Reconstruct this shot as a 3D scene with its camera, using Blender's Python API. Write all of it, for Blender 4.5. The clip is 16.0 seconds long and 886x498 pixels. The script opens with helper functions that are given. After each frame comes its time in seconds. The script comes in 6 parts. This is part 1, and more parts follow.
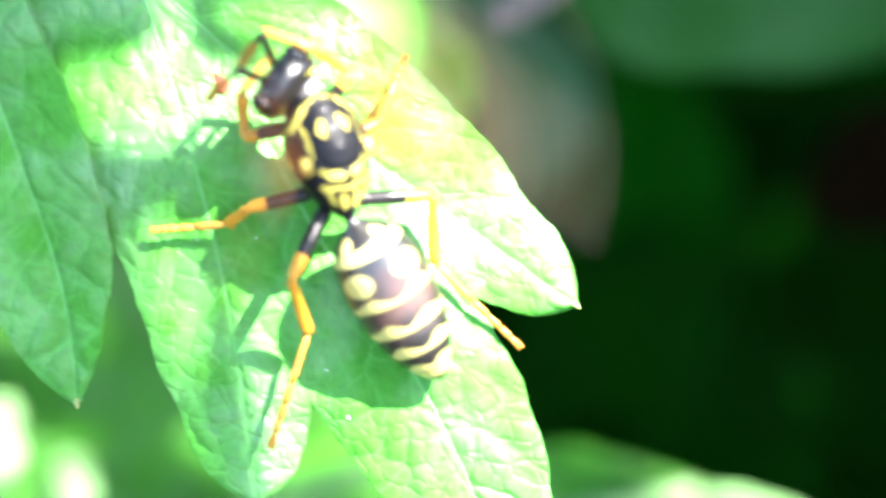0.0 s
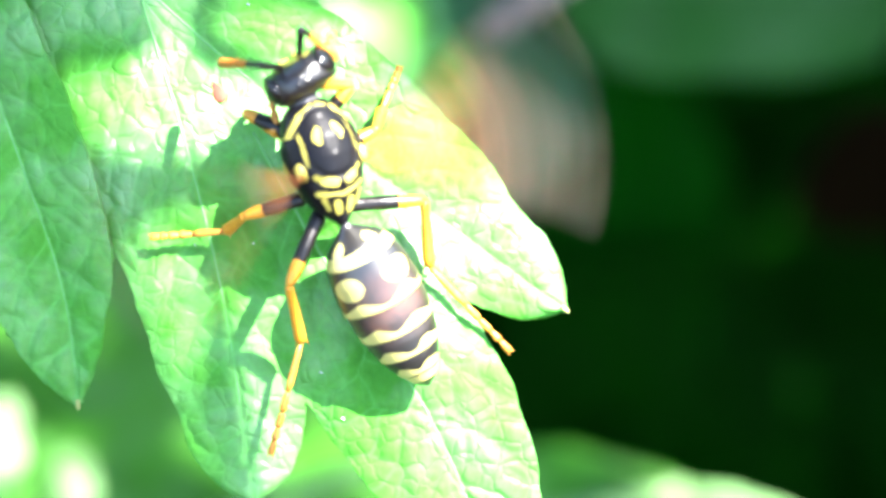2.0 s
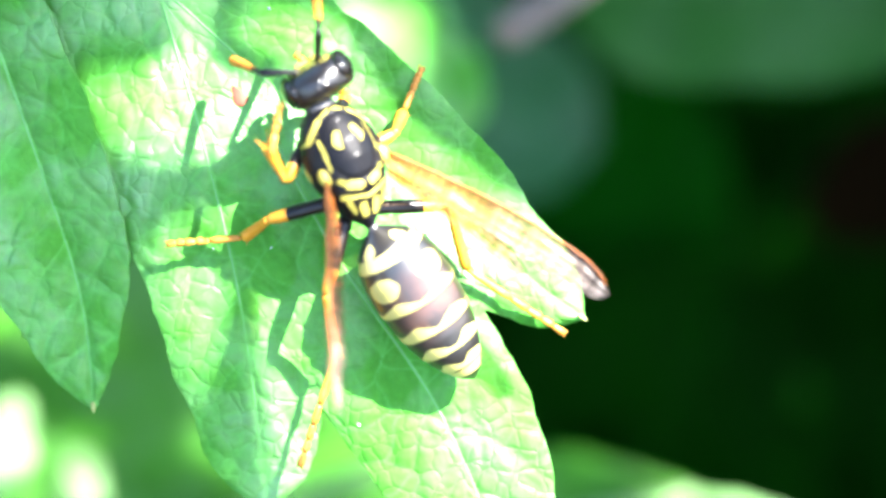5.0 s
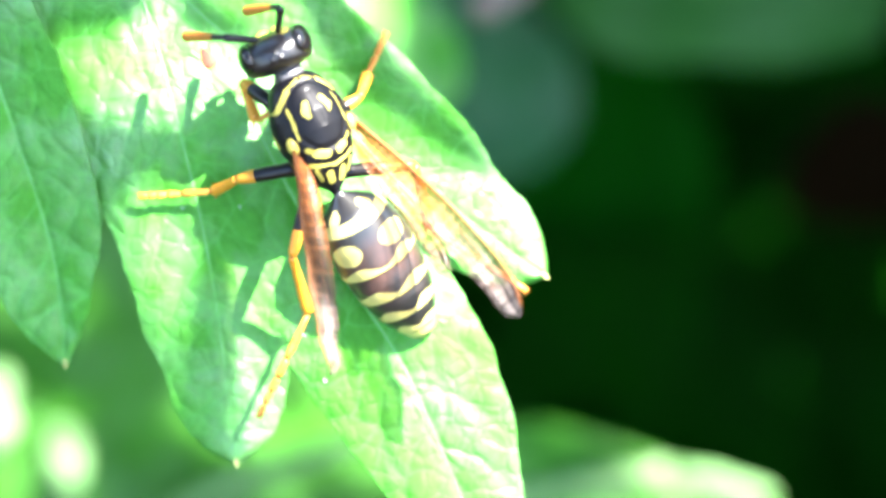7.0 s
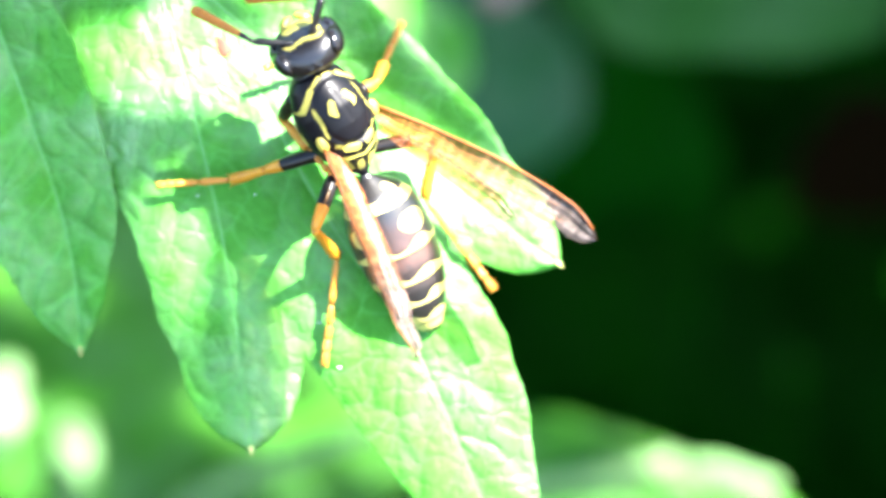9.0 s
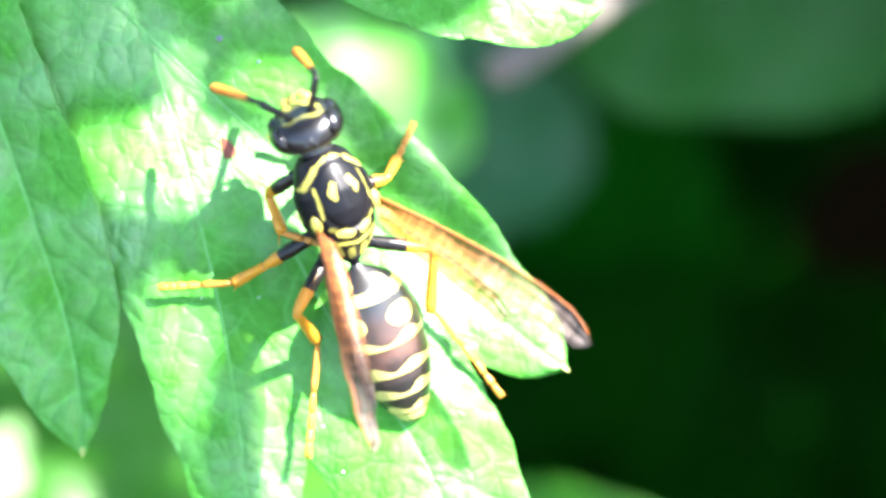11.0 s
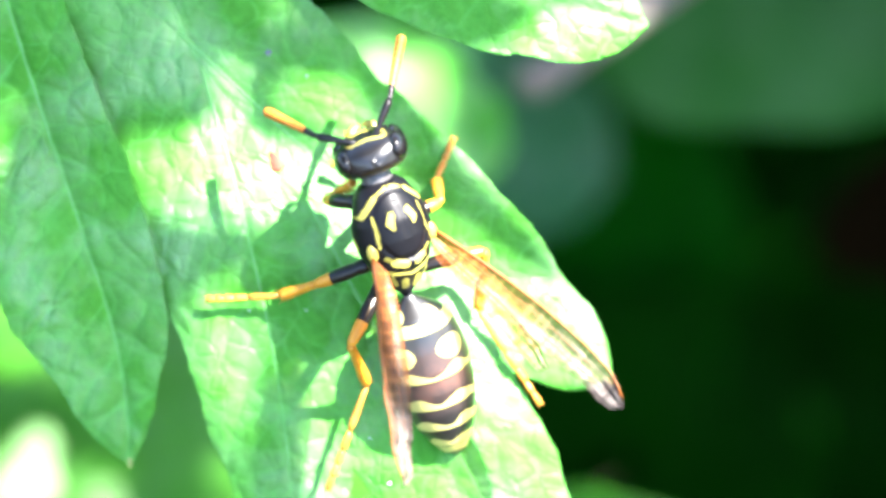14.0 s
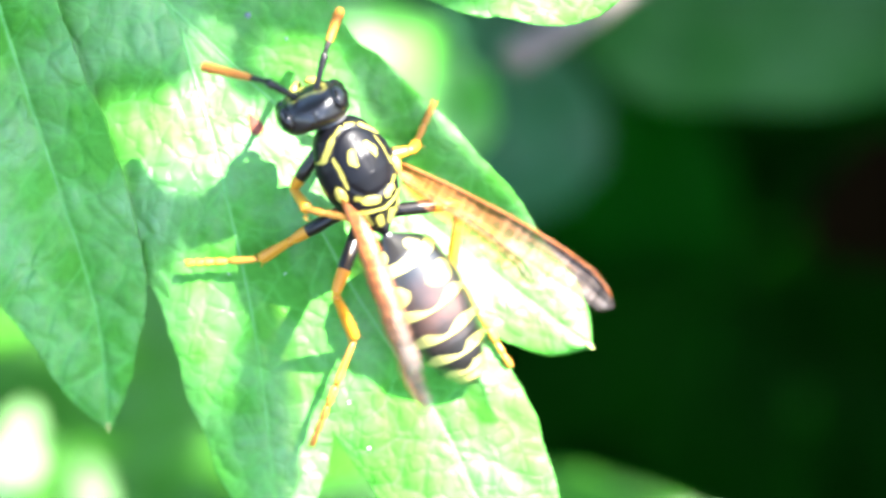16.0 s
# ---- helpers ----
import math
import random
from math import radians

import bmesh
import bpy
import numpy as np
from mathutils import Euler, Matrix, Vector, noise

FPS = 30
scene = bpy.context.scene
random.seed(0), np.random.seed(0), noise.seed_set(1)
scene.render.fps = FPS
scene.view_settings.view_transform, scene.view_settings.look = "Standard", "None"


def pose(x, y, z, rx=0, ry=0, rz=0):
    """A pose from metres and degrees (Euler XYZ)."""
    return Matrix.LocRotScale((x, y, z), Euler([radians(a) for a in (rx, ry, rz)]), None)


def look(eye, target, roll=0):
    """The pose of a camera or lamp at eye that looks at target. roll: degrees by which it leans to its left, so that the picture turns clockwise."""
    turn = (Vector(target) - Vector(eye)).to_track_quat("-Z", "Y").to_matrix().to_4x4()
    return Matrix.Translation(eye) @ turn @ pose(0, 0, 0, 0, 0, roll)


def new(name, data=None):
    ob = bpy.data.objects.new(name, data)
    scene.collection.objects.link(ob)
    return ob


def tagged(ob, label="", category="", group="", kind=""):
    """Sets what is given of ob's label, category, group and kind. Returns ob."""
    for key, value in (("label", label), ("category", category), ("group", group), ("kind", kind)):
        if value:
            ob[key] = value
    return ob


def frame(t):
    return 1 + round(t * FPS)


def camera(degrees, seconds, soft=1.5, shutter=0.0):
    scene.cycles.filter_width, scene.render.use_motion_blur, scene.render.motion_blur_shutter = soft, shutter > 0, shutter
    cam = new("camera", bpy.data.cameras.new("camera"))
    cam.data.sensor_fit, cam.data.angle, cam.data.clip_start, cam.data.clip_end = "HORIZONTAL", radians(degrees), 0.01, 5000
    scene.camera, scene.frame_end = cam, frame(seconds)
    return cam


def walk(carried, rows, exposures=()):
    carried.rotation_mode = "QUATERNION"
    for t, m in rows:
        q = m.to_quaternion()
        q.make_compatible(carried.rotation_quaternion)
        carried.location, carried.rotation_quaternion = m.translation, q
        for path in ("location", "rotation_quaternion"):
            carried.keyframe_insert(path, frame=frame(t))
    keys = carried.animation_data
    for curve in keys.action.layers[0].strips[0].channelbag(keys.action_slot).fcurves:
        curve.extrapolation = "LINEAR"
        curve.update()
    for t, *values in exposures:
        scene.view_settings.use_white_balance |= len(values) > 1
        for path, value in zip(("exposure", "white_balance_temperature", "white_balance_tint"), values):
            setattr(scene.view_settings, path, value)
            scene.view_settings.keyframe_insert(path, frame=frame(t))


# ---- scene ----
U = 0.001
DIST = 123.75                                  # camera to leaf, millimetres
PLACE = pose(0, 0, 0.35, 45, 0, 0)             # the leaf's own frame: x along, y up the slope, z off the blade


def see(x, y, d, roll):
    """A camera pose: d off the blade, slid along with the place (x, y) at which it looks."""
    return look(PLACE @ Vector((1.3 * x * U, 1.3 * y * U, d * U)), PLACE @ Vector((x * U, y * U, 0)), roll)


cam = camera(18, 16.0, soft=2.9, shutter=1.4)
cam.data.dof.use_dof = True
cam.data.dof.focus_distance = 0.1205
cam.data.dof.aperture_fstop = 19.0
walk(cam, [
    (0, see(1.146, -2.744, 118.39, -1.83)),
    (0.5, see(2.192, -3.368, 118.57, -2.06)),
    (1, see(1.137, -3.747, 119.04, -1.74)),
    (1.5, see(1.408, -2.369, 119.93, -1.66)),
    (2, see(1.476, -2.517, 121.32, -1.77)),
    (2.5, see(3.335, -3.134, 121.15, -1.85)),
    (3, see(1.053, -2.801, 120.66, -1.60)),
    (3.5, see(0.284, -1.931, 120.78, -1.41)),
    (6, see(0.882, -3.228, 122.31, -0.82)),
    (6.5, see(0.798, -4.429, 122.75, -0.96)),
    (7, see(2.226, -4.028, 123.46, -1.12)),
    (7.5, see(1.901, -3.082, 124.01, -1.26)),
    (8, see(1.380, -3.233, 123.46, -0.99)),
    (8.5, see(2.442, -2.674, 123.58, -0.95)),
    (9, see(1.588, -4.567, 123.97, -1.00)),
    (9.5, see(1.293, -2.343, 124.21, -0.69)),
    (12, see(1.444, 0.202, 122.84, -0.47)),
    (12.5, see(2.930, -0.522, 122.44, -0.30)),
    (13, see(-0.034, 0.034, 123.58, 0.08)),
    (13.5, see(2.014, -1.238, 123.62, 0.03)),
    (14, see(-0.675, 0.650, 123.91, -0.14)),
    (14.5, see(0.000, 0.000, 123.75, -0.00)),
    (15, see(-0.681, -0.098, 123.52, 0.14)),
    (15.5, see(0.434, -0.733, 122.98, -0.13)),
    (16, see(0.215, -0.965, 123.40, -0.13)),
])

# ---- light ----
SUN = (PLACE.to_3x3() @ Vector((0.50, 0.54, 0.68))).normalized()
scene.view_settings.exposure = 3.80
world = bpy.data.worlds.new("sky")
scene.world = world
world.use_nodes = True
sky = world.node_tree.nodes.new("ShaderNodeTexSky")
sky.sky_type = "NISHITA"
sky.sun_disc = False
sky.sun_elevation = math.asin(SUN.z)
sky.sun_rotation = math.atan2(SUN.x, SUN.y)
world.node_tree.links.new(sky.outputs["Color"], world.node_tree.nodes["Background"].inputs["Color"])
world.node_tree.nodes["Background"].inputs["Strength"].default_value = 0.098
sun = new("sun", bpy.data.lights.new("sun", "SUN"))
sun.data.energy = 5.0
sun.data.angle = radians(0.55)
sun.data.color = (1.0, 0.965, 0.92)
sun.matrix_world = look(SUN * 3, (0, 0, 0))


# ---- materials ----
class Mat:
    """A principled node material with a few shorthands."""

    def __init__(self, name, rough=0.5, metal=0.0, spec=0.5):
        self.m = bpy.data.materials.new(name)
        self.m.use_nodes = True
        self.t = self.m.node_tree
        self.p = self.t.nodes["Principled BSDF"]
        self.p.inputs["Roughness"].default_value = rough
        self.p.inputs["Metallic"].default_value = metal
        self.p.inputs["Specular IOR Level"].default_value = spec
        self.co = self.t.nodes.new("ShaderNodeTexCoord").outputs["Object"]

    def node(self, kind, **sets):
        n = self.t.nodes.new(kind)
        for k, v in sets.items():
            n.inputs[k.replace("_", " ")].default_value = v
        return n

    def link(self, a, b):
        self.t.links.new(a, b)

    def noise(self, scale, detail=4.0, rough=0.6):
        n = self.node("ShaderNodeTexNoise", Scale=scale, Detail=detail, Roughness=rough)
        self.link(self.co, n.inputs["Vector"])
        return n.outputs["Fac"]

    def attr(self, name):
        n = self.node("ShaderNodeAttribute")
        n.attribute_name = name
        return n.outputs["Fac"]

    def ramp(self, value, stops):
        n = self.node("ShaderNodeValToRGB")
        e = n.color_ramp.elements
        while len(e) < len(stops):
            e.new(0.5)
        for el, (at, col) in zip(e, stops):
            el.position = at
            el.color = (*col, 1) if len(col) == 3 else col
        self.link(value, n.inputs["Fac"])
        return n.outputs["Color"]

    def mix(self, fac, a, b, how="MIX"):
        n = self.t.nodes.new("ShaderNodeMixRGB")
        n.blend_type = how
        for sock, v in (("Fac", fac), ("Color1", a), ("Color2", b)):
            if isinstance(v, bpy.types.NodeSocket):
                self.link(v, n.inputs[sock])
            else:
                n.inputs[sock].default_value = v if sock == "Fac" else (*v, 1)
        return n.outputs["Color"]

    def bump(self, value, strength, distance):
        n = self.node("ShaderNodeBump", Strength=strength, Distance=distance)
        self.link(value, n.inputs["Height"])
        self.link(n.outputs["Normal"], self.p.inputs["Normal"])
        return n

    def base(self, col):
        self.link(col, self.p.inputs["Base Color"])

    def through_light(self, amount, col):
        """Lets light pass through a thin blade."""
        tr = self.node("ShaderNodeBsdfTranslucent")
        if isinstance(col, bpy.types.NodeSocket):
            self.link(col, tr.inputs["Color"])
        else:
            tr.inputs["Color"].default_value = (*col, 1)
        mx = self.node("ShaderNodeMixShader", Fac=amount)
        self.link(self.p.outputs["BSDF"], mx.inputs[1])
        self.link(tr.outputs["BSDF"], mx.inputs[2])
        self.link(mx.outputs["Shader"], self.t.nodes["Material Output"].inputs["Surface"])


def leaf_material(name, dark, light, vein, rough=0.5, thin=0.3, spec=0.32):
    """A waxy green blade: blotches, fine veins between small puckers, pale veins where the vein attribute is high."""
    a = Mat(name, rough, spec=spec)
    blotch = a.ramp(a.noise(140, 5), [(0.3, dark), (0.7, light)])
    cells = a.node("ShaderNodeTexVoronoi", Scale=1150.0)
    cells.feature = "DISTANCE_TO_EDGE"
    warp = a.node("ShaderNodeTexNoise", Scale=700.0, Detail=2.0)
    a.link(a.co, warp.inputs["Vector"])
    add = a.node("ShaderNodeVectorMath")
    add.operation = "MULTIPLY_ADD"
    a.link(warp.outputs["Color"], add.inputs[0])
    add.inputs[1].default_value = (0.0009,) * 3
    a.link(a.co, add.inputs[2])
    a.link(add.outputs["Vector"], cells.inputs["Vector"])
    fine = a.ramp(a.noise(2600, 3), [(0.35, (0.88, 0.90, 0.85)), (0.65, (1.08, 1.06, 1.1))])
    col = a.mix(1.0, blotch, fine, "MULTIPLY")
    col = a.mix(a.attr("vein"), col, vein)
    a.base(col)
    wax = a.ramp(a.noise(420, 6, 0.7), [(0.35, (rough * 0.78,) * 3), (0.65, (min(rough * 1.2, 1),) * 3)])
    a.link(wax, a.p.inputs["Roughness"])
    bloom = a.ramp(a.noise(190, 4, 0.55), [(0.42, (spec * 0.06,) * 3), (0.64, (spec * 1.5,) * 3)])
    a.link(a.mix(a.attr("vein"), bloom, (0.1, 0.1, 0.1)), a.p.inputs["Specular IOR Level"])
    high = a.node("ShaderNodeMath")
    high.operation = "SUBTRACT"
    soft = a.ramp(cells.outputs["Distance"], [(0.0, (0, 0, 0)), (0.06, (0.42, 0.42, 0.42)), (0.16, (0.82, 0.82, 0.82)), (0.32, (1, 1, 1))])
    a.link(soft, high.inputs[0])
    grain = a.node("ShaderNodeMath")
    grain.operation = "MULTIPLY"
    a.link(a.noise(3400, 3), grain.inputs[0])
    grain.inputs[1].default_value = 0.5
    a.link(grain.outputs[0], high.inputs[1])
    a.bump(high.outputs[0], 0.6, 0.00008)
    a.through_light(thin, a.mix(1.0, col, (1.7, 1.9, 0.5), "MULTIPLY"))
    return a.m


LEAF = leaf_material("leaf_green", (0.045, 0.205, 0.021), (0.074, 0.285, 0.044), (0.100, 0.36, 0.082), 0.60, 0.3, 1.0)
# darker copy of leaf_green; the shade behind is mixed into the colour
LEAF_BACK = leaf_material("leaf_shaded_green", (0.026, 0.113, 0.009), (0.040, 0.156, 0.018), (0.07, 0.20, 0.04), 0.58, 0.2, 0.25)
# whitened leaf green: sunlight on the back leaves, painted as colour
LEAF_SUN_PATCH = leaf_material("leaf_sun_patch", (0.10, 0.22, 0.075), (0.15, 0.27, 0.11), (0.16, 0.28, 0.12), 0.65, 0.2, 0.25)


def soil_material():
    a = Mat("soil", 0.95, spec=0.2)
    a.base(a.ramp(a.noise(30, 8), [(0.3, (0.006, 0.004, 0.003)), (0.7, (0.022, 0.015, 0.010))]))
    a.bump(a.noise(120, 8), 0.8, 0.01)
    return a.m


def bark_material(name, dark, light):
    a = Mat(name, 0.8, spec=0.25)
    a.base(a.ramp(a.noise(350, 6), [(0.3, dark), (0.7, light)]))
    a.bump(a.noise(900, 6), 0.6, 0.0003)
    return a.m


def marked_material(name, dark, brown, yellow, rough=0.28, spec=0.3):
    """Glossy wasp shell: yellow where the mark attribute is above one half, dark elsewhere."""
    a = Mat(name, rough, spec=spec)
    a.p.inputs["Coat Weight"].default_value = 0.05
    a.p.inputs["Coat Roughness"].default_value = 0.2
    edge = a.node("ShaderNodeMath")
    edge.operation = "MULTIPLY_ADD"
    a.link(a.noise(1300, 5), edge.inputs[0])
    edge.inputs[1].default_value = 0.36
    a.link(a.attr("mark"), edge.inputs[2])
    fac = a.ramp(edge.outputs[0], [(0.66, (0, 0, 0)), (0.69, (1, 1, 1))])
    patch = a.mix(1.0, a.attr("brown"), a.ramp(a.noise(900, 5), [(0.38, (0.25, 0.25, 0.25)), (0.62, (1.2, 1.2, 1.2))]), "MULTIPLY")
    shell = a.mix(patch, a.ramp(a.noise(1500, 4), [(0.3, dark), (0.75, tuple(c * 1.8 for c in dark))]), brown)
    gold = a.ramp(a.noise(1200, 4), [(0.3, tuple(c * 0.85 for c in yellow)), (0.7, yellow)])
    a.base(a.mix(fac, shell, gold))
    a.bump(a.noise(9000, 3), 0.08, 0.00002)
    return a.m


SHELL = marked_material("shell_black_and_yellow", (0.0018, 0.0018, 0.0026), (0.055, 0.020, 0.012), (0.30, 0.26, 0.050), 0.46, 0.12)
SHELL_HEAD = marked_material("head_shell_black_and_yellow", (0.0024, 0.0020, 0.0026), (0.055, 0.020, 0.012), (0.30, 0.26, 0.050), 0.34, 0.55)
SHELL_SHINY = marked_material("shiny_shell_banded", (0.0030, 0.0024, 0.0022), (0.060, 0.024, 0.016), (0.34, 0.30, 0.090), 0.40, 0.8)


def plain(name, a0, a1, rough=0.4, scale=1500, bump=0.3, thin=0.0, spec=0.4):
    a = Mat(name, rough, spec=spec)
    col = a.ramp(a.noise(scale, 4), [(0.3, a0), (0.7, a1)])
    a.base(col)
    if bump:
        a.bump(a.noise(scale * 3, 4), bump, 0.00005)
    if thin:
        a.through_light(thin, col)
    return a.m


EYE = plain("eye_black", (0.002, 0.002, 0.003), (0.006, 0.005, 0.005), 0.16, 3000, 0.1)
BLACK = plain("black_shell", (0.002, 0.0016, 0.0016), (0.006, 0.0045, 0.004), 0.32, spec=0.3)
ORANGE = plain("orange_leg", (0.40, 0.165, 0.010), (0.48, 0.215, 0.016), 0.42, thin=0.12)
ORANGE_PALE = plain("pale_orange_leg", (0.38, 0.150, 0.014), (0.46, 0.200, 0.028), 0.45, thin=0.12)
ANTENNA = plain("orange_antenna", (0.28, 0.092, 0.007), (0.36, 0.125, 0.012), 0.5, thin=0.1)
# the sun's glint on the neck is painted in as this pale grey
NECK = plain("neck_glint_grey", (0.020, 0.018, 0.018), (0.075, 0.070, 0.072), 0.5, 2500, spec=0.6)
YELLOW = plain("pale_yellow_shell", (0.24, 0.19, 0.025), (0.30, 0.25, 0.045), 0.35)
HUSK = plain("red_brown_husk", (0.10, 0.024, 0.012), (0.16, 0.042, 0.022), 0.7, 900)
GRIT = plain("grey_grit", (0.05, 0.07, 0.08), (0.25, 0.30, 0.33), 0.5, 3000)
SPECK = plain("white_speck", (0.45, 0.48, 0.46), (0.7, 0.72, 0.7), 0.5, 3000)
STEM = plain("green_stem", (0.06, 0.14, 0.04), (0.12, 0.22, 0.07), 0.55, 300)
BARK = bark_material("grey_brown_bark", (0.075, 0.062, 0.055), (0.145, 0.123, 0.108))
SOIL = soil_material()
# dry-leaf brown dimmed nearly to black; the deep shade sits in the colour
DRY = plain("withered_leaf_shaded", (0.0032, 0.0016, 0.0003), (0.0052, 0.0026, 0.0005), 0.9, 300, spec=0.02)
# leaf green lowered to carry the shade on the leaves behind
LEAF_SHADE = leaf_material("leaf_green_shade", (0.015, 0.066, 0.012), (0.025, 0.094, 0.020), (0.05, 0.13, 0.03), 0.65, 0.15, 0.12)
# leaf green darkened by hand so one far leaf looks deep in shade
LEAF_DIM_SHADE = leaf_material("leaf_green_dim_shade", (0.0011, 0.034, 0.0006), (0.0022, 0.048, 0.0012), (0.005, 0.07, 0.004), 0.75, 0.15, 0.02)
# the same with a bluer cast: skylit shade as a base colour
LEAF_COOL_SHADE = leaf_material("leaf_green_cool_shade", (0.020, 0.080, 0.028), (0.030, 0.108, 0.042), (0.05, 0.14, 0.06), 0.65, 0.15, 0.3)
TIP = plain("pale_leaf_point", (0.22, 0.26, 0.07), (0.34, 0.36, 0.12), 0.6, 900)
RIB = plain("pale_green_rib", (0.10, 0.33, 0.075), (0.145, 0.40, 0.115), 0.6, 800, thin=0.2)
# leaf green taken almost to black: the shrub's deep shade is in the colour
LEAF_DEEP_SHADE = leaf_material("leaf_green_deep_shade", (0.0010, 0.015, 0.0003), (0.0018, 0.026, 0.0006), (0.003, 0.034, 0.001), 0.8, 0.1, 0.02)


def wing_material():
    """Thin smoky membrane, amber and denser where the fold attribute is high."""
    a = Mat("amber_wing_membrane", 0.42, spec=0.32)
    along = a.node("ShaderNodeSeparateXYZ")
    a.link(a.co, along.inputs[0])
    far = a.node("ShaderNodeMath")
    far.operation = "MULTIPLY"
    a.link(along.outputs["Y"], far.inputs[0])
    far.inputs[1].default_value = 1 / 0.0117
    tone = a.ramp(far.outputs[0], [(0.08, (0.215, 0.066, 0.012)), (0.38, (0.185, 0.068, 0.024)), (0.58, (0.088, 0.058, 0.046)), (0.97, (0.058, 0.048, 0.045))])
    # cross pleats: their glints are put into the colour as narrow pale and dark streaks
    squash = a.node("ShaderNodeVectorMath")
    squash.operation = "MULTIPLY"
    a.link(a.co, squash.inputs[0])
    squash.inputs[1].default_value = (0.12, 1, 0.12)
    pleat = a.node("ShaderNodeTexNoise", Scale=3000.0, Detail=3.0)
    a.link(squash.outputs["Vector"], pleat.inputs["Vector"])
    streak = a.ramp(pleat.outputs["Fac"], [(0.38, (0.62, 0.62, 0.62)), (0.5, (0.95, 0.95, 0.95)), (0.62, (1.7, 1.7, 1.7))])
    length = a.node("ShaderNodeVectorMath")
    length.operation = "MULTIPLY"
    a.link(a.co, length.inputs[0])
    length.inputs[1].default_value = (1, 0.07, 1)
    ray = a.node("ShaderNodeTexNoise", Scale=4200.0, Detail=3.0)
    a.link(length.outputs["Vector"], ray.inputs["Vector"])
    rays = a.ramp(ray.outputs["Fac"], [(0.36, (0.80, 0.76, 0.72)), (0.5, (1.0, 1.0, 1.0)), (0.64, (1.28, 1.32, 1.4))])
    col = a.mix(1.0, a.mix(1.0, tone, streak, "MULTIPLY"), rays, "MULTIPLY")
    a.base(col)
    a.bump(pleat.outputs["Fac"], 0.4, 0.0001)
    tl = a.node("ShaderNodeBsdfTranslucent")
    a.link(col, tl.inputs["Color"])
    m1 = a.node("ShaderNodeMixShader", Fac=0.35)
    a.link(a.p.outputs["BSDF"], m1.inputs[1])
    a.link(tl.outputs["BSDF"], m1.inputs[2])
    clear = a.node("ShaderNodeBsdfTransparent")
    a.link(a.mix(a.attr("fold"), (1.0, 0.93, 0.82), (0.98, 0.64, 0.34)), clear.inputs["Color"])
    m2 = a.node("ShaderNodeMixShader")
    a.link(a.ramp(a.attr("fold"), [(0.0, (0.68, 0.68, 0.68)), (0.5, (0.36, 0.36, 0.36)), (1.0, (0.18, 0.18, 0.18))]), m2.inputs["Fac"])
    a.link(m1.outputs["Shader"], m2.inputs[1])
    a.link(clear.outputs["BSDF"], m2.inputs[2])
    a.link(m2.outputs["Shader"], a.t.nodes["Material Output"].inputs["Surface"])
    return a.m


WING = wing_material()
WING_VEIN = plain("orange_wing_vein", (0.19, 0.058, 0.010), (0.25, 0.080, 0.016), 0.45, thin=0.4)


# ---- building helpers ----
def mesh_from(name, verts, faces, material, smooth=True, attrs=None):
    me = bpy.data.meshes.new(name)
    me.from_pydata([tuple(v) for v in verts], [], faces)
    for key, vals in (attrs or {}).items():
        at = me.attributes.new(key, "FLOAT", "POINT")
        at.data.foreach_set("value", np.asarray(vals, np.float32))
    for mat in material if isinstance(material, (list, tuple)) else [material]:
        me.materials.append(mat)
    if smooth:
        me.polygons.foreach_set("use_smooth", [True] * len(me.polygons))
    me.update()
    return me


def part(name, me, parent, m=None, label=""):
    ob = new(name, me)
    ob.parent = parent
    if m is not None:
        ob.matrix_basis = m
    return tagged(ob, label)


def thing(name, m, label, category, group="", data=None, kind=""):
    ob = new(name, data)
    ob.matrix_basis = m
    return tagged(ob, label, category, group, kind)


def tube(points, radii, sides=14, cap=True):
    """Verts and faces of a round tube through points (numpy rows) with elliptical radii."""
    pts = np.asarray(points, float)
    verts, faces = [], []
    n = len(pts)
    side = None
    for i in range(n):
        d = pts[min(i + 1, n - 1)] - pts[max(i - 1, 0)]
        d = d / (np.linalg.norm(d) + 1e-12)
        ref = np.array([0, 0, 1.0]) if abs(d[2]) < 0.9 else np.array([1.0, 0, 0])
        x = np.cross(d, ref)
        x /= np.linalg.norm(x)
        if side is not None and x @ side < 0:
            x = -x
        side = x
        z = np.cross(x, d)
        r = radii[i]
        a, b = r if isinstance(r, tuple) else (r, r)
        for k in range(sides):
            w = 2 * math.pi * k / sides
            verts.append(pts[i] + x * a * math.cos(w) + z * b * math.sin(w))
    for i in range(n - 1):
        for k in range(sides):
            j = (k + 1) % sides
            faces.append((i * sides + k, i * sides + j, (i + 1) * sides + j, (i + 1) * sides + k))
    if cap:
        faces.append(tuple(range(sides))[::-1])
        faces.append(tuple((n - 1) * sides + k for k in range(sides)))
    return verts, faces


def join(*pieces):
    verts, faces = [], []
    for v, f in pieces:
        o = len(verts)
        verts += list(v)
        faces += [tuple(i + o for i in q) for q in f]
    return verts, faces


def ball(centre, radii, nu=20, nv=28):
    """Verts and faces of an ellipsoid."""
    c, verts, faces = np.array(centre), [], []
    for i in range(nu + 1):
        a = math.pi * i / nu
        for k in range(nv):
            b = 2 * math.pi * k / nv
            verts.append(c + np.array(radii) * (math.sin(a) * math.cos(b), math.sin(a) * math.sin(b), math.cos(a)))
    for i in range(nu):
        for k in range(nv):
            j = (k + 1) % nv
            faces.append((i * nv + k, (i + 1) * nv + k, (i + 1) * nv + j, i * nv + j))
    return verts, faces


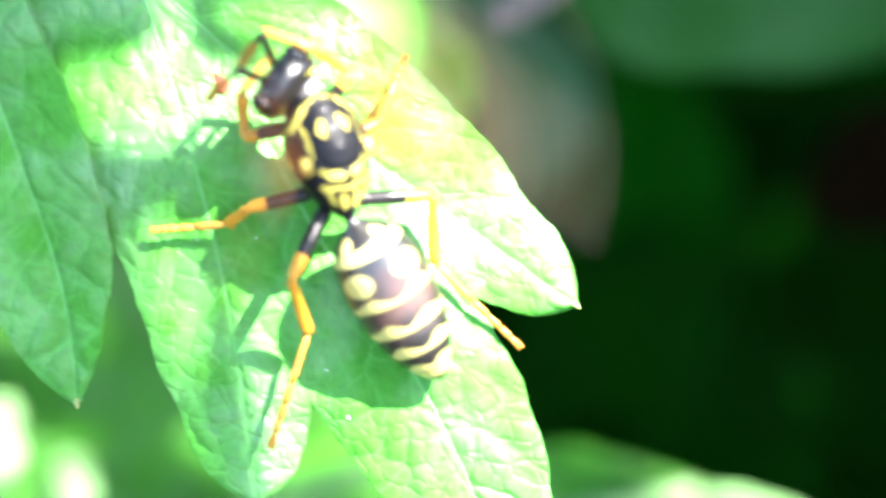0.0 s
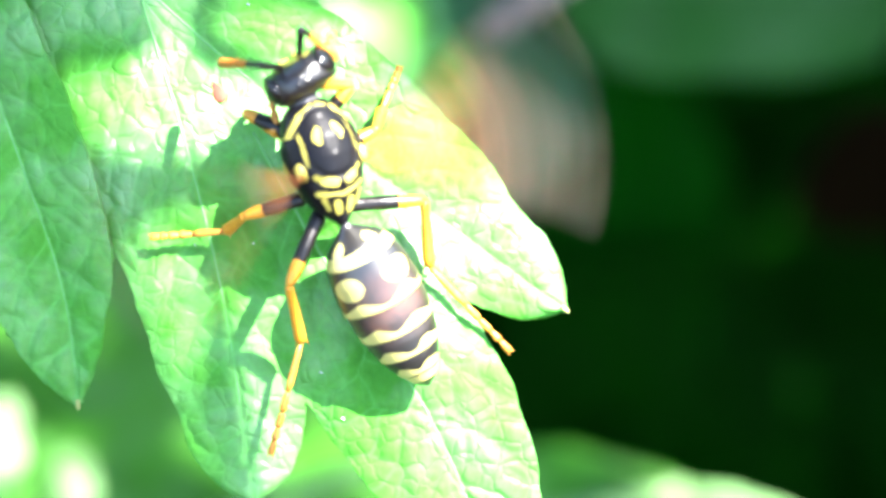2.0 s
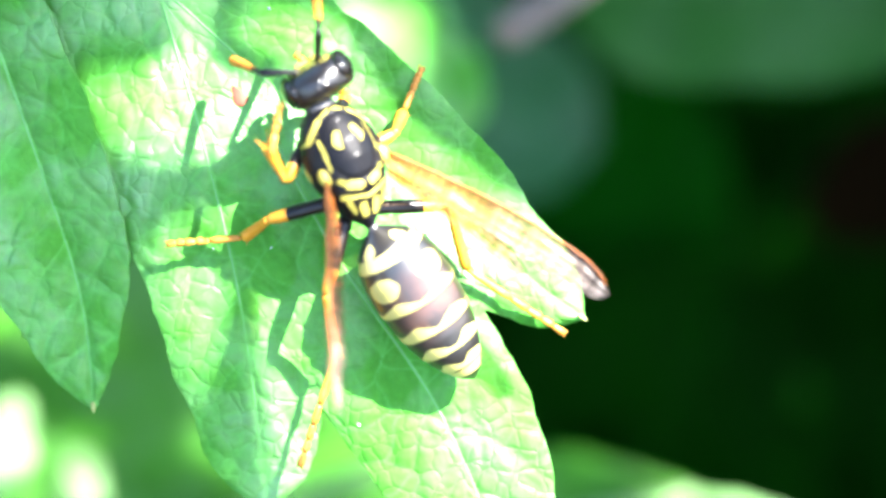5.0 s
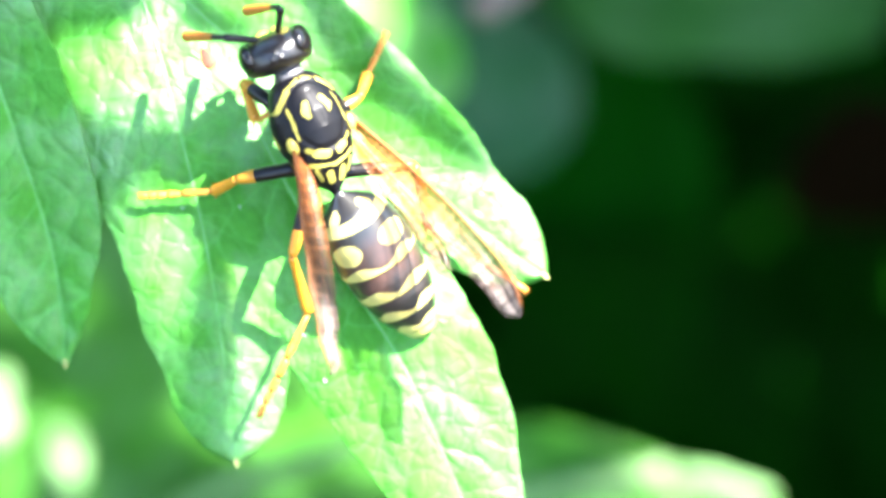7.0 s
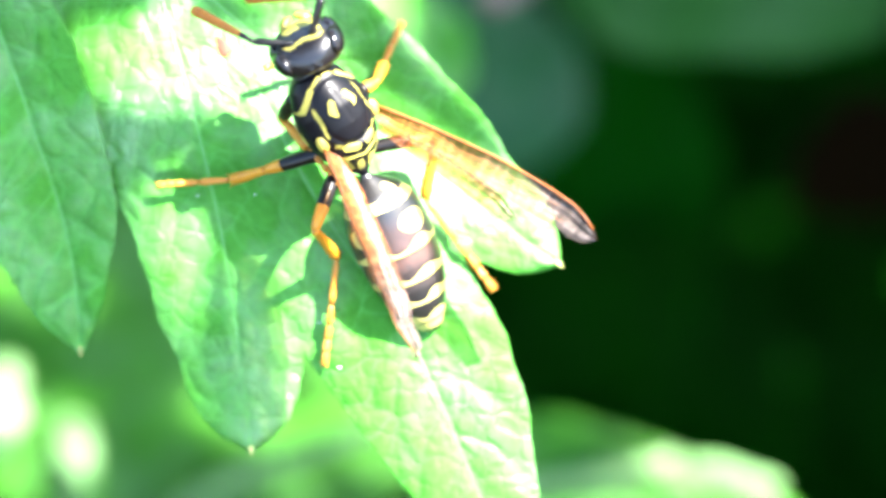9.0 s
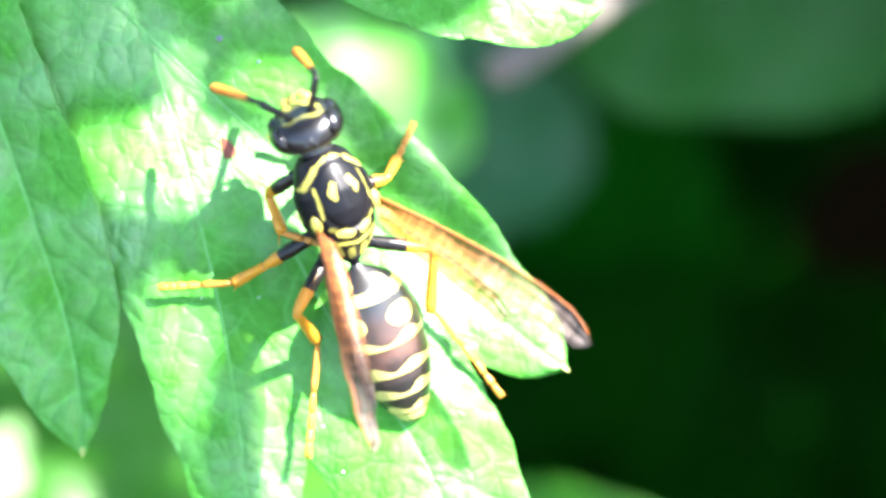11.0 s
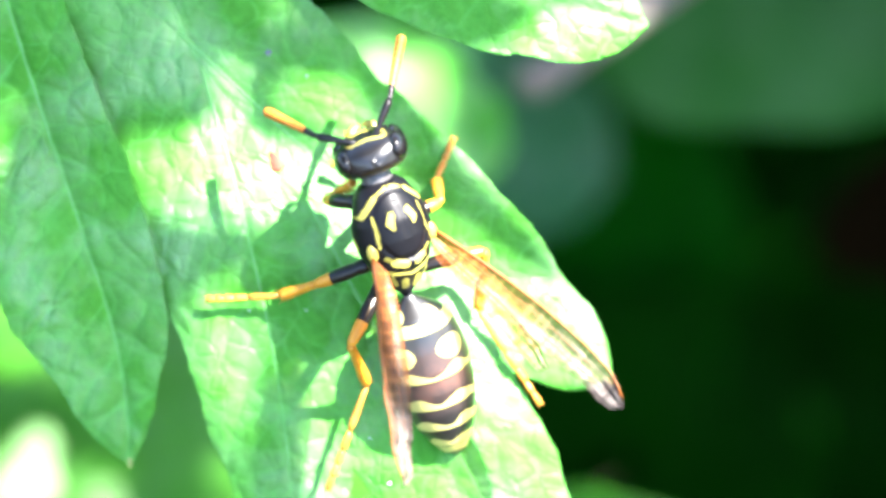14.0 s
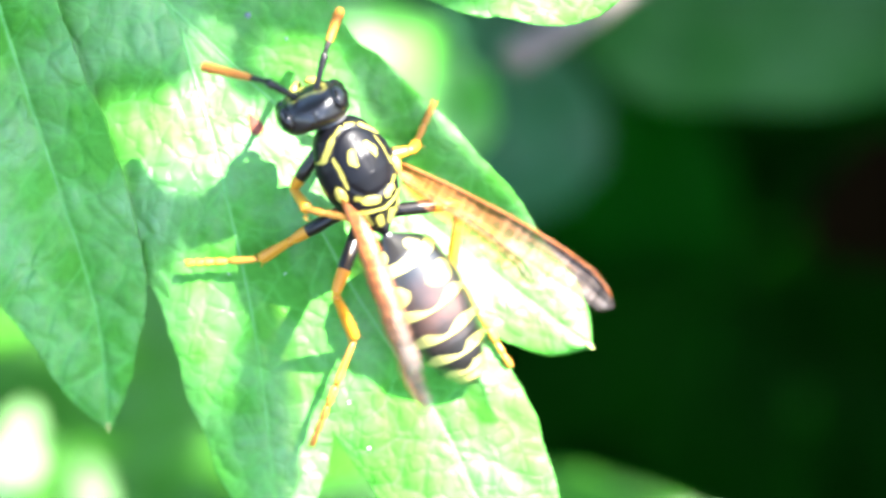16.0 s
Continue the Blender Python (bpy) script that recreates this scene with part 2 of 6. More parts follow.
def spot(x, y, z=0.0):
    """A place in the leaf's frame, in millimetres, from its position on the view at a depth z off the blade."""
    k = (DIST - z) / DIST / 40
    return np.array([(x - 784) * k, (441 - y) * k, z])


def curve(points, n=24):
    """A smooth polyline through the given points."""
    p = np.asarray(points, float)
    p = np.vstack([2 * p[0] - p[1], p, 2 * p[-1] - p[-2]])
    out = []
    for i in range(1, len(p) - 2):
        for t in np.linspace(0, 1, n, endpoint=False):
            a, b, c, d = p[i - 1:i + 3]
            out.append(0.5 * (2 * b + (c - a) * t + (2 * a - 5 * b + 4 * c - d) * t * t + (3 * b - a - 3 * c + d) * t ** 3))
    out.append(p[-2])
    return np.array(out)


def nearest(grid, line):
    """Distance, side-signed offset and share of the length of the nearest place on a polyline, for each grid point."""
    best = np.full(len(grid), 1e9)
    off = np.zeros(len(grid))
    share = np.zeros(len(grid))
    seg = np.linalg.norm(np.diff(line, axis=0), axis=1)
    run = np.concatenate([[0], np.cumsum(seg)])
    for i in range(len(seg)):
        d = (line[i + 1] - line[i]) / seg[i]
        v = grid - line[i]
        t = np.clip(v @ d, 0, seg[i])
        q = v - t[:, None] * d
        dist = np.hypot(q[:, 0], q[:, 1])
        hit = dist < best
        best[hit] = dist[hit]
        cross = d[0] * v[:, 1] - d[1] * v[:, 0]
        off[hit] = np.sign(cross[hit]) * dist[hit]
        share[hit] = (run[i] + t[hit]) / run[-1]
    return best, off, share


def wave(grid, scale, seed):
    """Smooth random relief."""
    return np.array([noise.noise((x * scale, y * scale, seed)) for x, y in grid])


def fields(grid, size, seed):
    """How far each grid point lies from the border of its field in a net of uneven fields."""
    warp = np.column_stack([wave(grid, 0.5, seed), wave(grid, 0.5, seed + 5)]) * size * 0.55
    p = (grid + warp) / size
    cell = np.floor(p)
    first, second = np.full(len(p), 9.0), np.full(len(p), 9.0)
    for dx in (-1, 0, 1):
        for dy in (-1, 0, 1):
            c = cell + (dx, dy)
            h = np.sin(c @ (127.1, 311.7) + seed) * 43758.5453
            k = np.sin(c @ (269.5, 183.3) + seed) * 24634.6345
            d = np.hypot(*(c + np.column_stack([h - np.floor(h), k - np.floor(k)]) - p).T)
            second = np.where(d < first, first, np.minimum(second, d))
            first = np.minimum(first, d)
    return (second - first) * size * 0.5


class Lobe:
    """One lobe of a leaf: its midrib, half-widths on both sides, heights along it and its fold."""

    def __init__(self, rib, left, right, heights=(0, 0), fold=0.0, veins=7, curl=0.0, blunt=0.86):
        self.line = curve(rib, 10)
        self.left, self.right, self.heights = self.ends(left, blunt), self.ends(right, blunt), heights
        self.fold, self.veins, self.curl = fold, veins, curl

    @staticmethod
    def ends(widths, blunt):
        """Evenly spaced half-widths, rounded off towards a short point at the tip."""
        n = 41
        u = np.linspace(0, 1, n)
        w = np.interp(u, np.linspace(0, 1, len(widths)), widths)
        if widths[-1] == 0:
            k = 1 - 1 / (len(widths) - 1)
            past = u > k
            x = (u[past] - k) / (1 - k)
            w[past] = widths[-2] * (blunt * np.sqrt(np.clip(1 - x * x, 0, 1)) + (1 - blunt) * (1 - x))
        for _ in range(3):
            w[1:-1] = 0.25 * w[:-2] + 0.5 * w[1:-1] + 0.25 * w[2:]
        return list(w)

    def side_veins(self):
        n = len(self.line)
        for i in range(self.veins):
            for s in (-1, 1):
                u = (i + 0.5 + 0.22 * s) / (self.veins + 0.6)
                k = min(int(u * n), n - 2)
                d = self.line[k + 1] - self.line[k]
                d = d / np.linalg.norm(d)
                side = np.array([-d[1], d[0]]) * s
                w = np.interp(u, np.linspace(0, 1, len(self.left)), self.left if s > 0 else self.right)
                a = self.line[k]
                yield curve([a, a + (d * 0.55 + side * 0.6) * w * 0.7, a + (d * 1.25 + side * 0.85) * w * 0.95], 5), w


def blade(name, lobes, step, material, relief=1.0, seed=1.0, thick=0.26, veins=True, dome=None, ribs=None, pucker=0.0):
    """A lobed leaf blade with ribs, side veins and puckered fields between them, in metres."""
    lines = np.vstack([lo.line for lo in lobes])
    reach = max(max(max(lo.left), max(lo.right)) for lo in lobes) + 2 * step
    lo_, hi = lines.min(0) - reach, lines.max(0) + reach
    nx, ny = int((hi[0] - lo_[0]) / step) + 1, int((hi[1] - lo_[1]) / step) + 1
    gx, gy = np.meshgrid(lo_[0] + step * np.arange(nx), lo_[1] + step * np.arange(ny))
    g = np.column_stack([gx.ravel(), gy.ravel()])
    inside, height, weight = np.full(len(g), -1e9), np.zeros(len(g)), np.zeros(len(g)) + 1e-12
    rib, side = np.full(len(g), 9.0), np.full(len(g), 9.0)
    edge_noise = wave(g, 0.45, seed) * 0.22 + wave(g, 1.6, seed + 3) * 0.07
    for lo in lobes:
        dist, off, u = nearest(g, lo.line)
        wl = np.interp(u, np.linspace(0, 1, len(lo.left)), lo.left)
        wr = np.interp(u, np.linspace(0, 1, len(lo.right)), lo.right)
        w = np.where(off > 0, wl, wr)
        f = w - dist
        z = np.interp(u, np.linspace(0, 1, len(lo.heights)), lo.heights) + lo.fold * np.minimum(dist, 4) \
            - lo.curl * np.clip(dist / np.maximum(w, 0.3), 0, 1.2) ** 3
        k = np.exp(np.clip(f / 1.2, -30, 6))
        inside = np.maximum(inside, f)
        height += k * z
        weight += k
        rib = np.minimum(rib, dist / (1.25 - 0.75 * u))
        if veins:
            for line, w0 in lo.side_veins():
                d2, _, u2 = nearest(g, line)
                side = np.minimum(side, d2 + 0.10 * u2)
    z = height / weight
    if dome:
        a = (g[:, 0] - dome[0]) * 0.68 + (g[:, 1] - dome[1]) * 0.73
        z -= np.where(a > 0, dome[2], dome[3]) * (np.sqrt(a * a + 4) - 2)
    inside = inside + edge_noise * np.clip(1.5 - np.abs(inside), 0, 1)
    near = np.minimum(rib, side * 1.3)
    z += relief * (0.12 * (1 - np.exp(-(near / 0.6) ** 2)) + 0.22 * wave(g, 0.22, seed + 7) + 0.05 * wave(g, 0.8, seed + 9))
    z -= relief * 0.05 * np.exp(-(rib / 0.25) ** 2)
    vein = np.clip(0.60 * np.exp(-(rib / 0.075) ** 2) + 0.42 * np.exp(-(side / 0.06) ** 2), 0, 1)
    if pucker:
        net = fields(g, 1.9, seed)
        z += pucker * (1 - np.exp(-(net / 0.36) ** 2)) * np.clip(near / 0.25, 0.3, 1)
        vein = np.clip(vein + 0.36 * np.exp(-(net / 0.055) ** 2), 0, 1)
    keep = inside > 0
    verts, att, faces, index = [], [], [], {}

    def corner(i):
        if i not in index:
            index[i] = len(verts)
            verts.append((g[i, 0] * U, g[i, 1] * U, z[i] * U))
            att.append(vein[i])
        return index[i]

    def between(i, j):
        key = (min(i, j), max(i, j))
        if key not in index:
            t = inside[key[0]] / (inside[key[0]] - inside[key[1]])
            p = g[key[0]] * (1 - t) + g[key[1]] * t
            index[key] = len(verts)
            verts.append((p[0] * U, p[1] * U, (z[key[0]] * (1 - t) + z[key[1]] * t) * U))
            att.append(vein[key[0]] * (1 - t) + vein[key[1]] * t)
        return index[key]

    cells = keep.reshape(ny, nx)
    any_ = cells[:-1, :-1] | cells[1:, :-1] | cells[:-1, 1:] | cells[1:, 1:]
    for r, c in zip(*np.nonzero(any_)):
        q = [r * nx + c, r * nx + c + 1, (r + 1) * nx + c + 1, (r + 1) * nx + c]
        poly = []
        for a, b in zip(q, q[1:] + q[:1]):
            if keep[a]:
                poly.append(corner(a))
            if keep[a] != keep[b]:
                poly.append(between(a, b))
        if len(poly) > 2:
            faces.append(tuple(poly))
    me = mesh_from(name, verts, faces, material, attrs={"vein": att})
    if ribs is not None:
        zz = z.reshape(ny, nx)
        for lo in lobes:
            line = lo.line[:-3]
            c = np.clip(((line - lo_) / step).round().astype(int), 0, (nx - 1, ny - 1))
            ribs.append(np.column_stack([line, zz[c[:, 1], c[:, 0]]]))
    return me, thick


def add_blade(owner, me_thick, label=""):
    me, thick = me_thick
    ob = part("blade", me, owner, None, label)
    mod = ob.modifiers.new("thickness", "SOLIDIFY")
    mod.thickness = thick * U
    mod.offset = -1
    return ob


def stalk(owner, points, r0, r1, name="petiole", material=None):
    line = curve(points, 8)
    radii = np.linspace(r0, r1, len(line))
    v, f = tube(line * U, list(radii * U), 10)
    return part(name, mesh_from(name, v, f, material or STEM), owner)


def flat(*pts):
    return [tuple(spot(x, y)[:2]) for x, y in pts]


# ---- ground ----
def ground():
    n, half = 60, 60.0
    verts, faces = [], []
    for i in range(n + 1):
        for j in range(n + 1):
            a, b = (2 * i / n - 1), (2 * j / n - 1)
            x, y = half * a * abs(a) ** 2, half * b * abs(b) ** 2
            verts.append((x, y, 0.02 * noise.noise((x * 3, y * 3, 0)) - 0.02))
    for i in range(n):
        for j in range(n):
            a = i * (n + 1) + j
            faces.append((a, a + n + 1, a + n + 2, a + 1))
    thing("ground", Matrix(), "dark bare garden soil under the plants", "ground", data=mesh_from("ground", verts, faces, SOIL), kind="structure")


ground()


# ---- the leaf on which the wasp sits ----
SURFACE = []


def level(x, y):
    """The height of the blade at a place in the leaf's frame, in millimetres."""
    return max(p[np.argmin(np.hypot(p[:, 0] - x, p[:, 1] - y)), 2] for p in SURFACE if np.hypot(p[:, 0] - x, p[:, 1] - y).min() < 0.4)


def main_leaf():
    leaf = thing("mugwort_leaf", PLACE, "large lobed bright green mugwort leaf lit in patches by the sun", "leaf")
    w = lambda *a: [x / 40 for x in a]
    # drooping lobe with the folded midrib, overlapping its neighbour
    fold = [Lobe(flat((-40, -120), (22, 80), (78, 260), (122, 400), (166, 550), (186, 670), (193, 803)), w(100, 102, 104, 110, 119, 115, 99, 58, 0), w(200, 214, 215, 208, 196, 180, 148, 100, 0), (0.9, 0.65, 0.2, -0.5, -1.2), 0.28, 8, 0.25, 0.35)]
    lobes = [
        # the middle lobe
        Lobe(flat((330, 90), (400, 340), (462, 640), (499, 985)), w(120, 150, 190, 150, 125, 110, 0), w(255, 235, 196, 156, 146, 105, 0), (0.2, 0.2, -0.2, -1.2), -0.05, 8, 0.35),
        # the lower lobe
        Lobe(flat((520, 330), (640, 560), (790, 790), (890, 1020), (965, 1230)), w(120, 140, 155, 160, 150, 105, 0), w(110, 140, 165, 175, 150, 100, 0), (0.3, 0.2, -0.3, -1.2, -2.5), 0.05, 8, 0.3),
        # the broad lobe with the pointed end
        Lobe(flat((290, 30), (540, 260), (800, 460), (1058, 656)), w(207, 197, 184, 176, 150, 95, 0), w(150, 170, 170, 150, 138, 92, 0), (0.3, 0.2, 0.0, -0.8), 0.13, 9, 0.55),
        # the blade towards the petiole
        Lobe(flat((110, -330), (230, -130), (330, 90), (450, 220)), w(60, 190, 200, 200, 140), w(60, 170, 200, 190, 150), (0.9, 0.5, 0.2, 0.1), 0.12, 4),
    ]
    ribs = []
    add_blade(leaf, blade("blade", fold, 0.09, LEAF, 1.0, 4.0, dome=(-7.5, 1.0, 0.11, 0.07), ribs=ribs, pucker=0.16))
    add_blade(leaf, blade("blade", lobes, 0.09, LEAF, 0.62, 2.0, dome=(-7.5, 1.0, 0.11, 0.07), ribs=ribs, pucker=0.09))
    lobes = fold + lobes
    for ob in leaf.children:
        flatxyz = np.empty(len(ob.data.vertices) * 3)
        ob.data.vertices.foreach_get("co", flatxyz)
        SURFACE.append(flatxyz.reshape(-1, 3) / U)
    for line in ribs:
        for _ in range(2):
            line[1:-1] = 0.25 * line[:-2] + 0.5 * line[1:-1] + 0.25 * line[2:]
        r = np.linspace(0.085, 0.03, len(line))
        line[:, 2] -= r * 0.45
        v, f = tube(line * U, list(r * U), 8)
        part("midrib", mesh_from("midrib", v, f, RIB), leaf, None, "pale green midrib")
    for k in (0, 1, 3):
        end, back = lobes[k].line[-1], lobes[k].line[-4]
        d = (end - back) / np.linalg.norm(end - back)
        z = ribs[k][-1][2] - 0.1
        v, f = tube(np.array([(*(end - d * 0.35), z), (*end, z), (*(end + d * 0.1), z - 0.04)]) * U, [0.10 * U, 0.08 * U, 0.02 * U], 10)
        part("leaf_tip", mesh_from("leaf_tip", v, f, TIP), leaf, None, "tiny pale yellow leaf point")
    a = spot(118, -320, 0.8)
    stalk(leaf, [a, a + (-5, 4, -3), a + (-14, 6, -10), (-46, 10, -34)], 0.7, 1.0)
    return leaf


main_leaf()


def top_leaf():
    leaf = thing("mugwort_leaf", PLACE, "green mugwort leaf tip hanging above, half in full sun", "leaf")
    w = lambda *a: [x / 40 for x in a]
    lobes = [
        Lobe(flat((420, -300), (640, -150), (880, -45), (1122, 22)), w(60, 110, 130, 120, 90, 0), w(60, 105, 130, 128, 105, 0), (2, 1.5, 1.0, 0.2), 0.06, 8, 0.2),
        Lobe(flat((560, -200), (780, -240), (980, -260)), w(80, 100, 90, 0), w(80, 100, 90, 0), (1.5, 1.5, 1.0), 0.06, 6, 0.2),
    ]
    add_blade(leaf, blade("blade", lobes, 0.15, LEAF, 1.0, 5.0, pucker=0.04))
    a = spot(425, -295, 1.8)
    stalk(leaf, [a, a + (-6, 6, -4), a + (-20, 12, -16), (-46, 26, -44)], 0.7, 1.0)


top_leaf()


# ---- stems and the foliage behind ----
def stem(x, y, z, label):
    """An upright stem from the ground up past a place in the leaf's frame."""
    top = PLACE @ Vector((x * U, y * U, z * U))
    ob = thing("plant_stem", pose(top.x, top.y, 0), label, "stem")
    h = top.z + 0.06
    line = np.array([(0.004 * math.sin(k * 1.3), 0.003 * math.cos(k), h * k / 10) for k in range(11)])
    line[:, :2] -= line[:, :2][np.argmin(abs(line[:, 2] - top.z))]
    v, f = tube(line, list(np.linspace(0.0032, 0.0016, 11)), 12)
    part("stalk", mesh_from("stalk", v, f, STEM), ob)
    return ob


stem(-46, 10, -34, "upright green mugwort stem")
stem(-46, 26, -44, "upright green mugwort stem")
stem(70, 30, -70, "upright green mugwort stem")
stem(45, -42, -62, "upright green mugwort stem")
stem(-35, -36, -60, "upright green mugwort stem")


def back_leaf(a, b, z0, z1, width, label, root, mat=None, tilt=0.0, lobed=True, seed=1.0):
    """A leaf behind or above the first one: base a and tip b on the view, at the depths z0 and z1."""
    p, q = spot(*a, z0), spot(*b, z1)
    y = Vector(q - p)
    length = y.length
    y.normalize()
    x = y.cross(Vector((0, 0, 1))).normalized()
    z = x.cross(y)
    m = Matrix((x, y, z)).transposed().to_4x4()
    m.translation = Vector(p) * U
    m = m @ pose(0, 0, 0, 0, tilt, 0)
    leaf = thing("mugwort_leaf", PLACE @ m, label, "leaf", "leaves of the shrub")
    w = width
    lobes = [Lobe([(0, 0), (0.3, length * 0.5), (0, length)], [w * s for s in (0.15, 0.6, 1, 0.9, 0.65, 0)], [w * s for s in (0.15, 0.65, 1, 0.95, 0.6, 0)], (0, 0.8, -0.8), 0.05, 6, 0.4)]
    if lobed:
        for s, t in ((-1, 0.25), (1, 0.32)):
            lobes.append(Lobe([(0, length * t), (s * w * 0.9, length * (t + 0.15)), (s * w * 1.7, length * (t + 0.4))], [w * k for k in (0.3, 0.45, 0.4, 0)], [w * k for k in (0.3, 0.45, 0.4, 0)], (0, 0.2, -1.0), 0.05, 4, 0.2))
    add_blade(leaf, blade("blade", lobes, 0.7, mat or LEAF_BACK, 1.0, seed))
    inv = m.inverted()
    r = np.array(inv @ (Vector(root) * U)) / U
    stalk(leaf, [(0, 0.3, 0), tuple(r * 0.3 + (0, -3, 0)), tuple(r)], 0.6, 0.9)
    return leaf


def back_leaves():
    left2, right, lowl = (-46, 26, -44), (70, 30, -70), (-35, -36, -60)
    back_leaf((560, 130), (1080, 310), -66, -70, 9.0, "green leaf behind, its shade put into the colour", left2, LEAF_COOL_SHADE, 5, False, 17.0)
    back_leaf((420, 60), (900, 255), -36, -42, 5.4, "green leaf behind, partly sunlit", left2, LEAF, -8, False, 11.0)
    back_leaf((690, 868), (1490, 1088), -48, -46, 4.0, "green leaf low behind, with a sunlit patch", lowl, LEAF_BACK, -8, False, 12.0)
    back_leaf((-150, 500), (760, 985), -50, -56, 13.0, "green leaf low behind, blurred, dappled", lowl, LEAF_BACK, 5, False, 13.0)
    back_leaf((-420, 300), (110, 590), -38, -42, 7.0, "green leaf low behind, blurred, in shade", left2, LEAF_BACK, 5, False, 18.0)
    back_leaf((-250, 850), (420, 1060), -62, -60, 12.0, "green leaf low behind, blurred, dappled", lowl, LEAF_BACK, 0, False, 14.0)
    back_leaf((1750, -245), (1010, 70), -62, -55, 13.0, "green leaf behind, its shade put into the colour", right, LEAF_SHADE, 0, False, 15.0)
    # added whitish leaves, here and below, that paint bright sun patches
    back_leaf((-40, 960), (60, 735), -47, -48, 2.0, "small added leaf standing in for a blurred patch of sunlight", lowl, LEAF_SUN_PATCH, 0, False, 24.0)
    back_leaf((170, 985), (150, 805), -50, -52, 1.2, "small added leaf standing in for a blurred patch of sunlight", lowl, LEAF_SUN_PATCH, 0, False, 25.0)
    back_leaf((1225, 935), (1430, 995), -44, -43, 0.95, "small added leaf standing in for a blurred patch of sunlight", lowl, LEAF_SUN_PATCH, 0, False, 26.0)
    back_leaf((1878, 150), (1732, 700), -62, -62, 4.1, "green leaf in shade at the side", right, LEAF_SHADE, 0, False, 16.0)
    back_leaf((1080, 20), (1150, 800), -92, -96, 9.0, "green leaf far behind, its shade put into the colour", (20, 62, -125), LEAF_DIM_SHADE, 0, False, 22.0)
    back_leaf((1720, 330), (1440, 440), -84, -82, 5.0, "withered brown leaf, deep shade put into its colour", right, DRY, 0, False, 21.0)


back_leaves()


def solid(me, thick):
    """A closed copy of a one-sided blade, with a lower face and a rim."""
    bm = bmesh.new()
    bm.from_mesh(me)
    bmesh.ops.solidify(bm, geom=bm.faces[:], thickness=thick * U)
    for f in bm.faces:
        f.smooth = True
    bm.to_mesh(me)
    bm.free()
    return me


def shrub_leaf_mesh(mat, length=34.0, w=7.0, seed=30.0):
    lobes = [Lobe([(0, 10), (0.5, 10 + length * 0.5), (0, 10 + length)], [w * s for s in (0.2, 0.7, 1, 0.9, 0.6, 0)], [w * s for s in (0.2, 0.75, 1, 0.85, 0.6, 0)], (0, 1.2, -2.0), 0.08, 5, 0.4)]
    for s, t in ((-1, 0.2), (1, 0.28)):
        lobes.append(Lobe([(0, 10 + length * t), (s * w * 0.9, 10 + length * (t + 0.12)), (s * w * 1.9, 10 + length * (t + 0.34))], [w * k for k in (0.3, 0.5, 0.45, 0)], [w * k for k in (0.3, 0.5, 0.45, 0)], (0, 0.4, -1.5), 0.08, 3, 0.2))
    me, thick = blade("leaf", lobes, 1.1, mat, 1.5, seed, veins=False)
    solid(me, thick)
    v, f = tube(curve([(0, 0, -1.5), (0, 6, -0.3), (0, 14, 0.2)], 5) * U, [0.7 * U] * 11, 8)
    bm = bmesh.new()
    bm.from_mesh(me)
    vs = [bm.verts.new(p) for p in v]
    for q in f:
        bm.faces.new([vs[i] for i in q])
    bm.to_mesh(me)
    bm.free()
    return me


def shrub(name, label, stems, leaf_mesh, places, rng, lean=22):
    """A leafy shrub: rising stems and many leaves, each on the stem nearest to it."""
    ob = thing(name, PLACE, label, "shrub")
    for line in stems:
        c = curve(line, 8)
        v, f = tube(c * U, list(np.linspace(2.6, 1.2, len(c)) * U), 10)
        part("stem", mesh_from("stem", v, f, STEM), ob)
    for x, y, z, turn, size in places:
        m = mm(x, y, z, rng.uniform(-lean, lean), rng.uniform(-lean, lean), turn)
        part("leaf", leaf_mesh, ob, m @ Matrix.Diagonal((size, size, size, 1)))
    return ob


def mm(x, y, z, rx=0, ry=0, rz=0):
    """A pose from millimetres and degrees."""
    return pose(x * U, y * U, z * U, rx, ry, rz)


DOWN = np.array((0, -0.7071, -0.7071))


def upright(x, y, z):
    """A stem rising from the soil to a place in the leaf's frame."""
    top = np.array((x, y, z), float)
    h = 350 + (y + z) * 0.7071
    return [top + DOWN * (h + 5), top + DOWN * h * 0.5 + (6, 0, 0), top]


SUN_WAY = np.array((0.50, 0.54, 0.68)) / np.linalg.norm((0.50, 0.54, 0.68))


def scatter(rng, count, box, gaps, clear=8.0):
    """Leaf places in a box (x, y, z ranges) whose leaves stay out of the gaps (x, y, half-width, half-height)."""
    places, tries = [], 0
    while len(places) < count and tries < 9000:
        tries += 1
        x, y, z = (rng.uniform(*r) for r in box)
        turn, size = rng.uniform(0, 360), rng.uniform(0.75, 1.15)
        a = radians(turn)
        ok = all(math.hypot(x - p[0], y - p[1]) > clear for p in places)
        for u, v in [(k, j) for j in range(2, 47, 4) for k in (-6, -2, 2, 6)] + [(k * s, 18 + abs(k) * 0.8) for k in (9, 12, 14) for s in (-1, 1)]:
            px, py = x + size * (u * math.cos(a) - v * math.sin(a)), y + size * (u * math.sin(a) + v * math.cos(a))
            ok = ok and not any(abs(px - gx) < gw and abs(py - gy) < gh for gx, gy, gw, gh in gaps)
        if ok:
            places.append((x, y, z, turn, size))
    return places


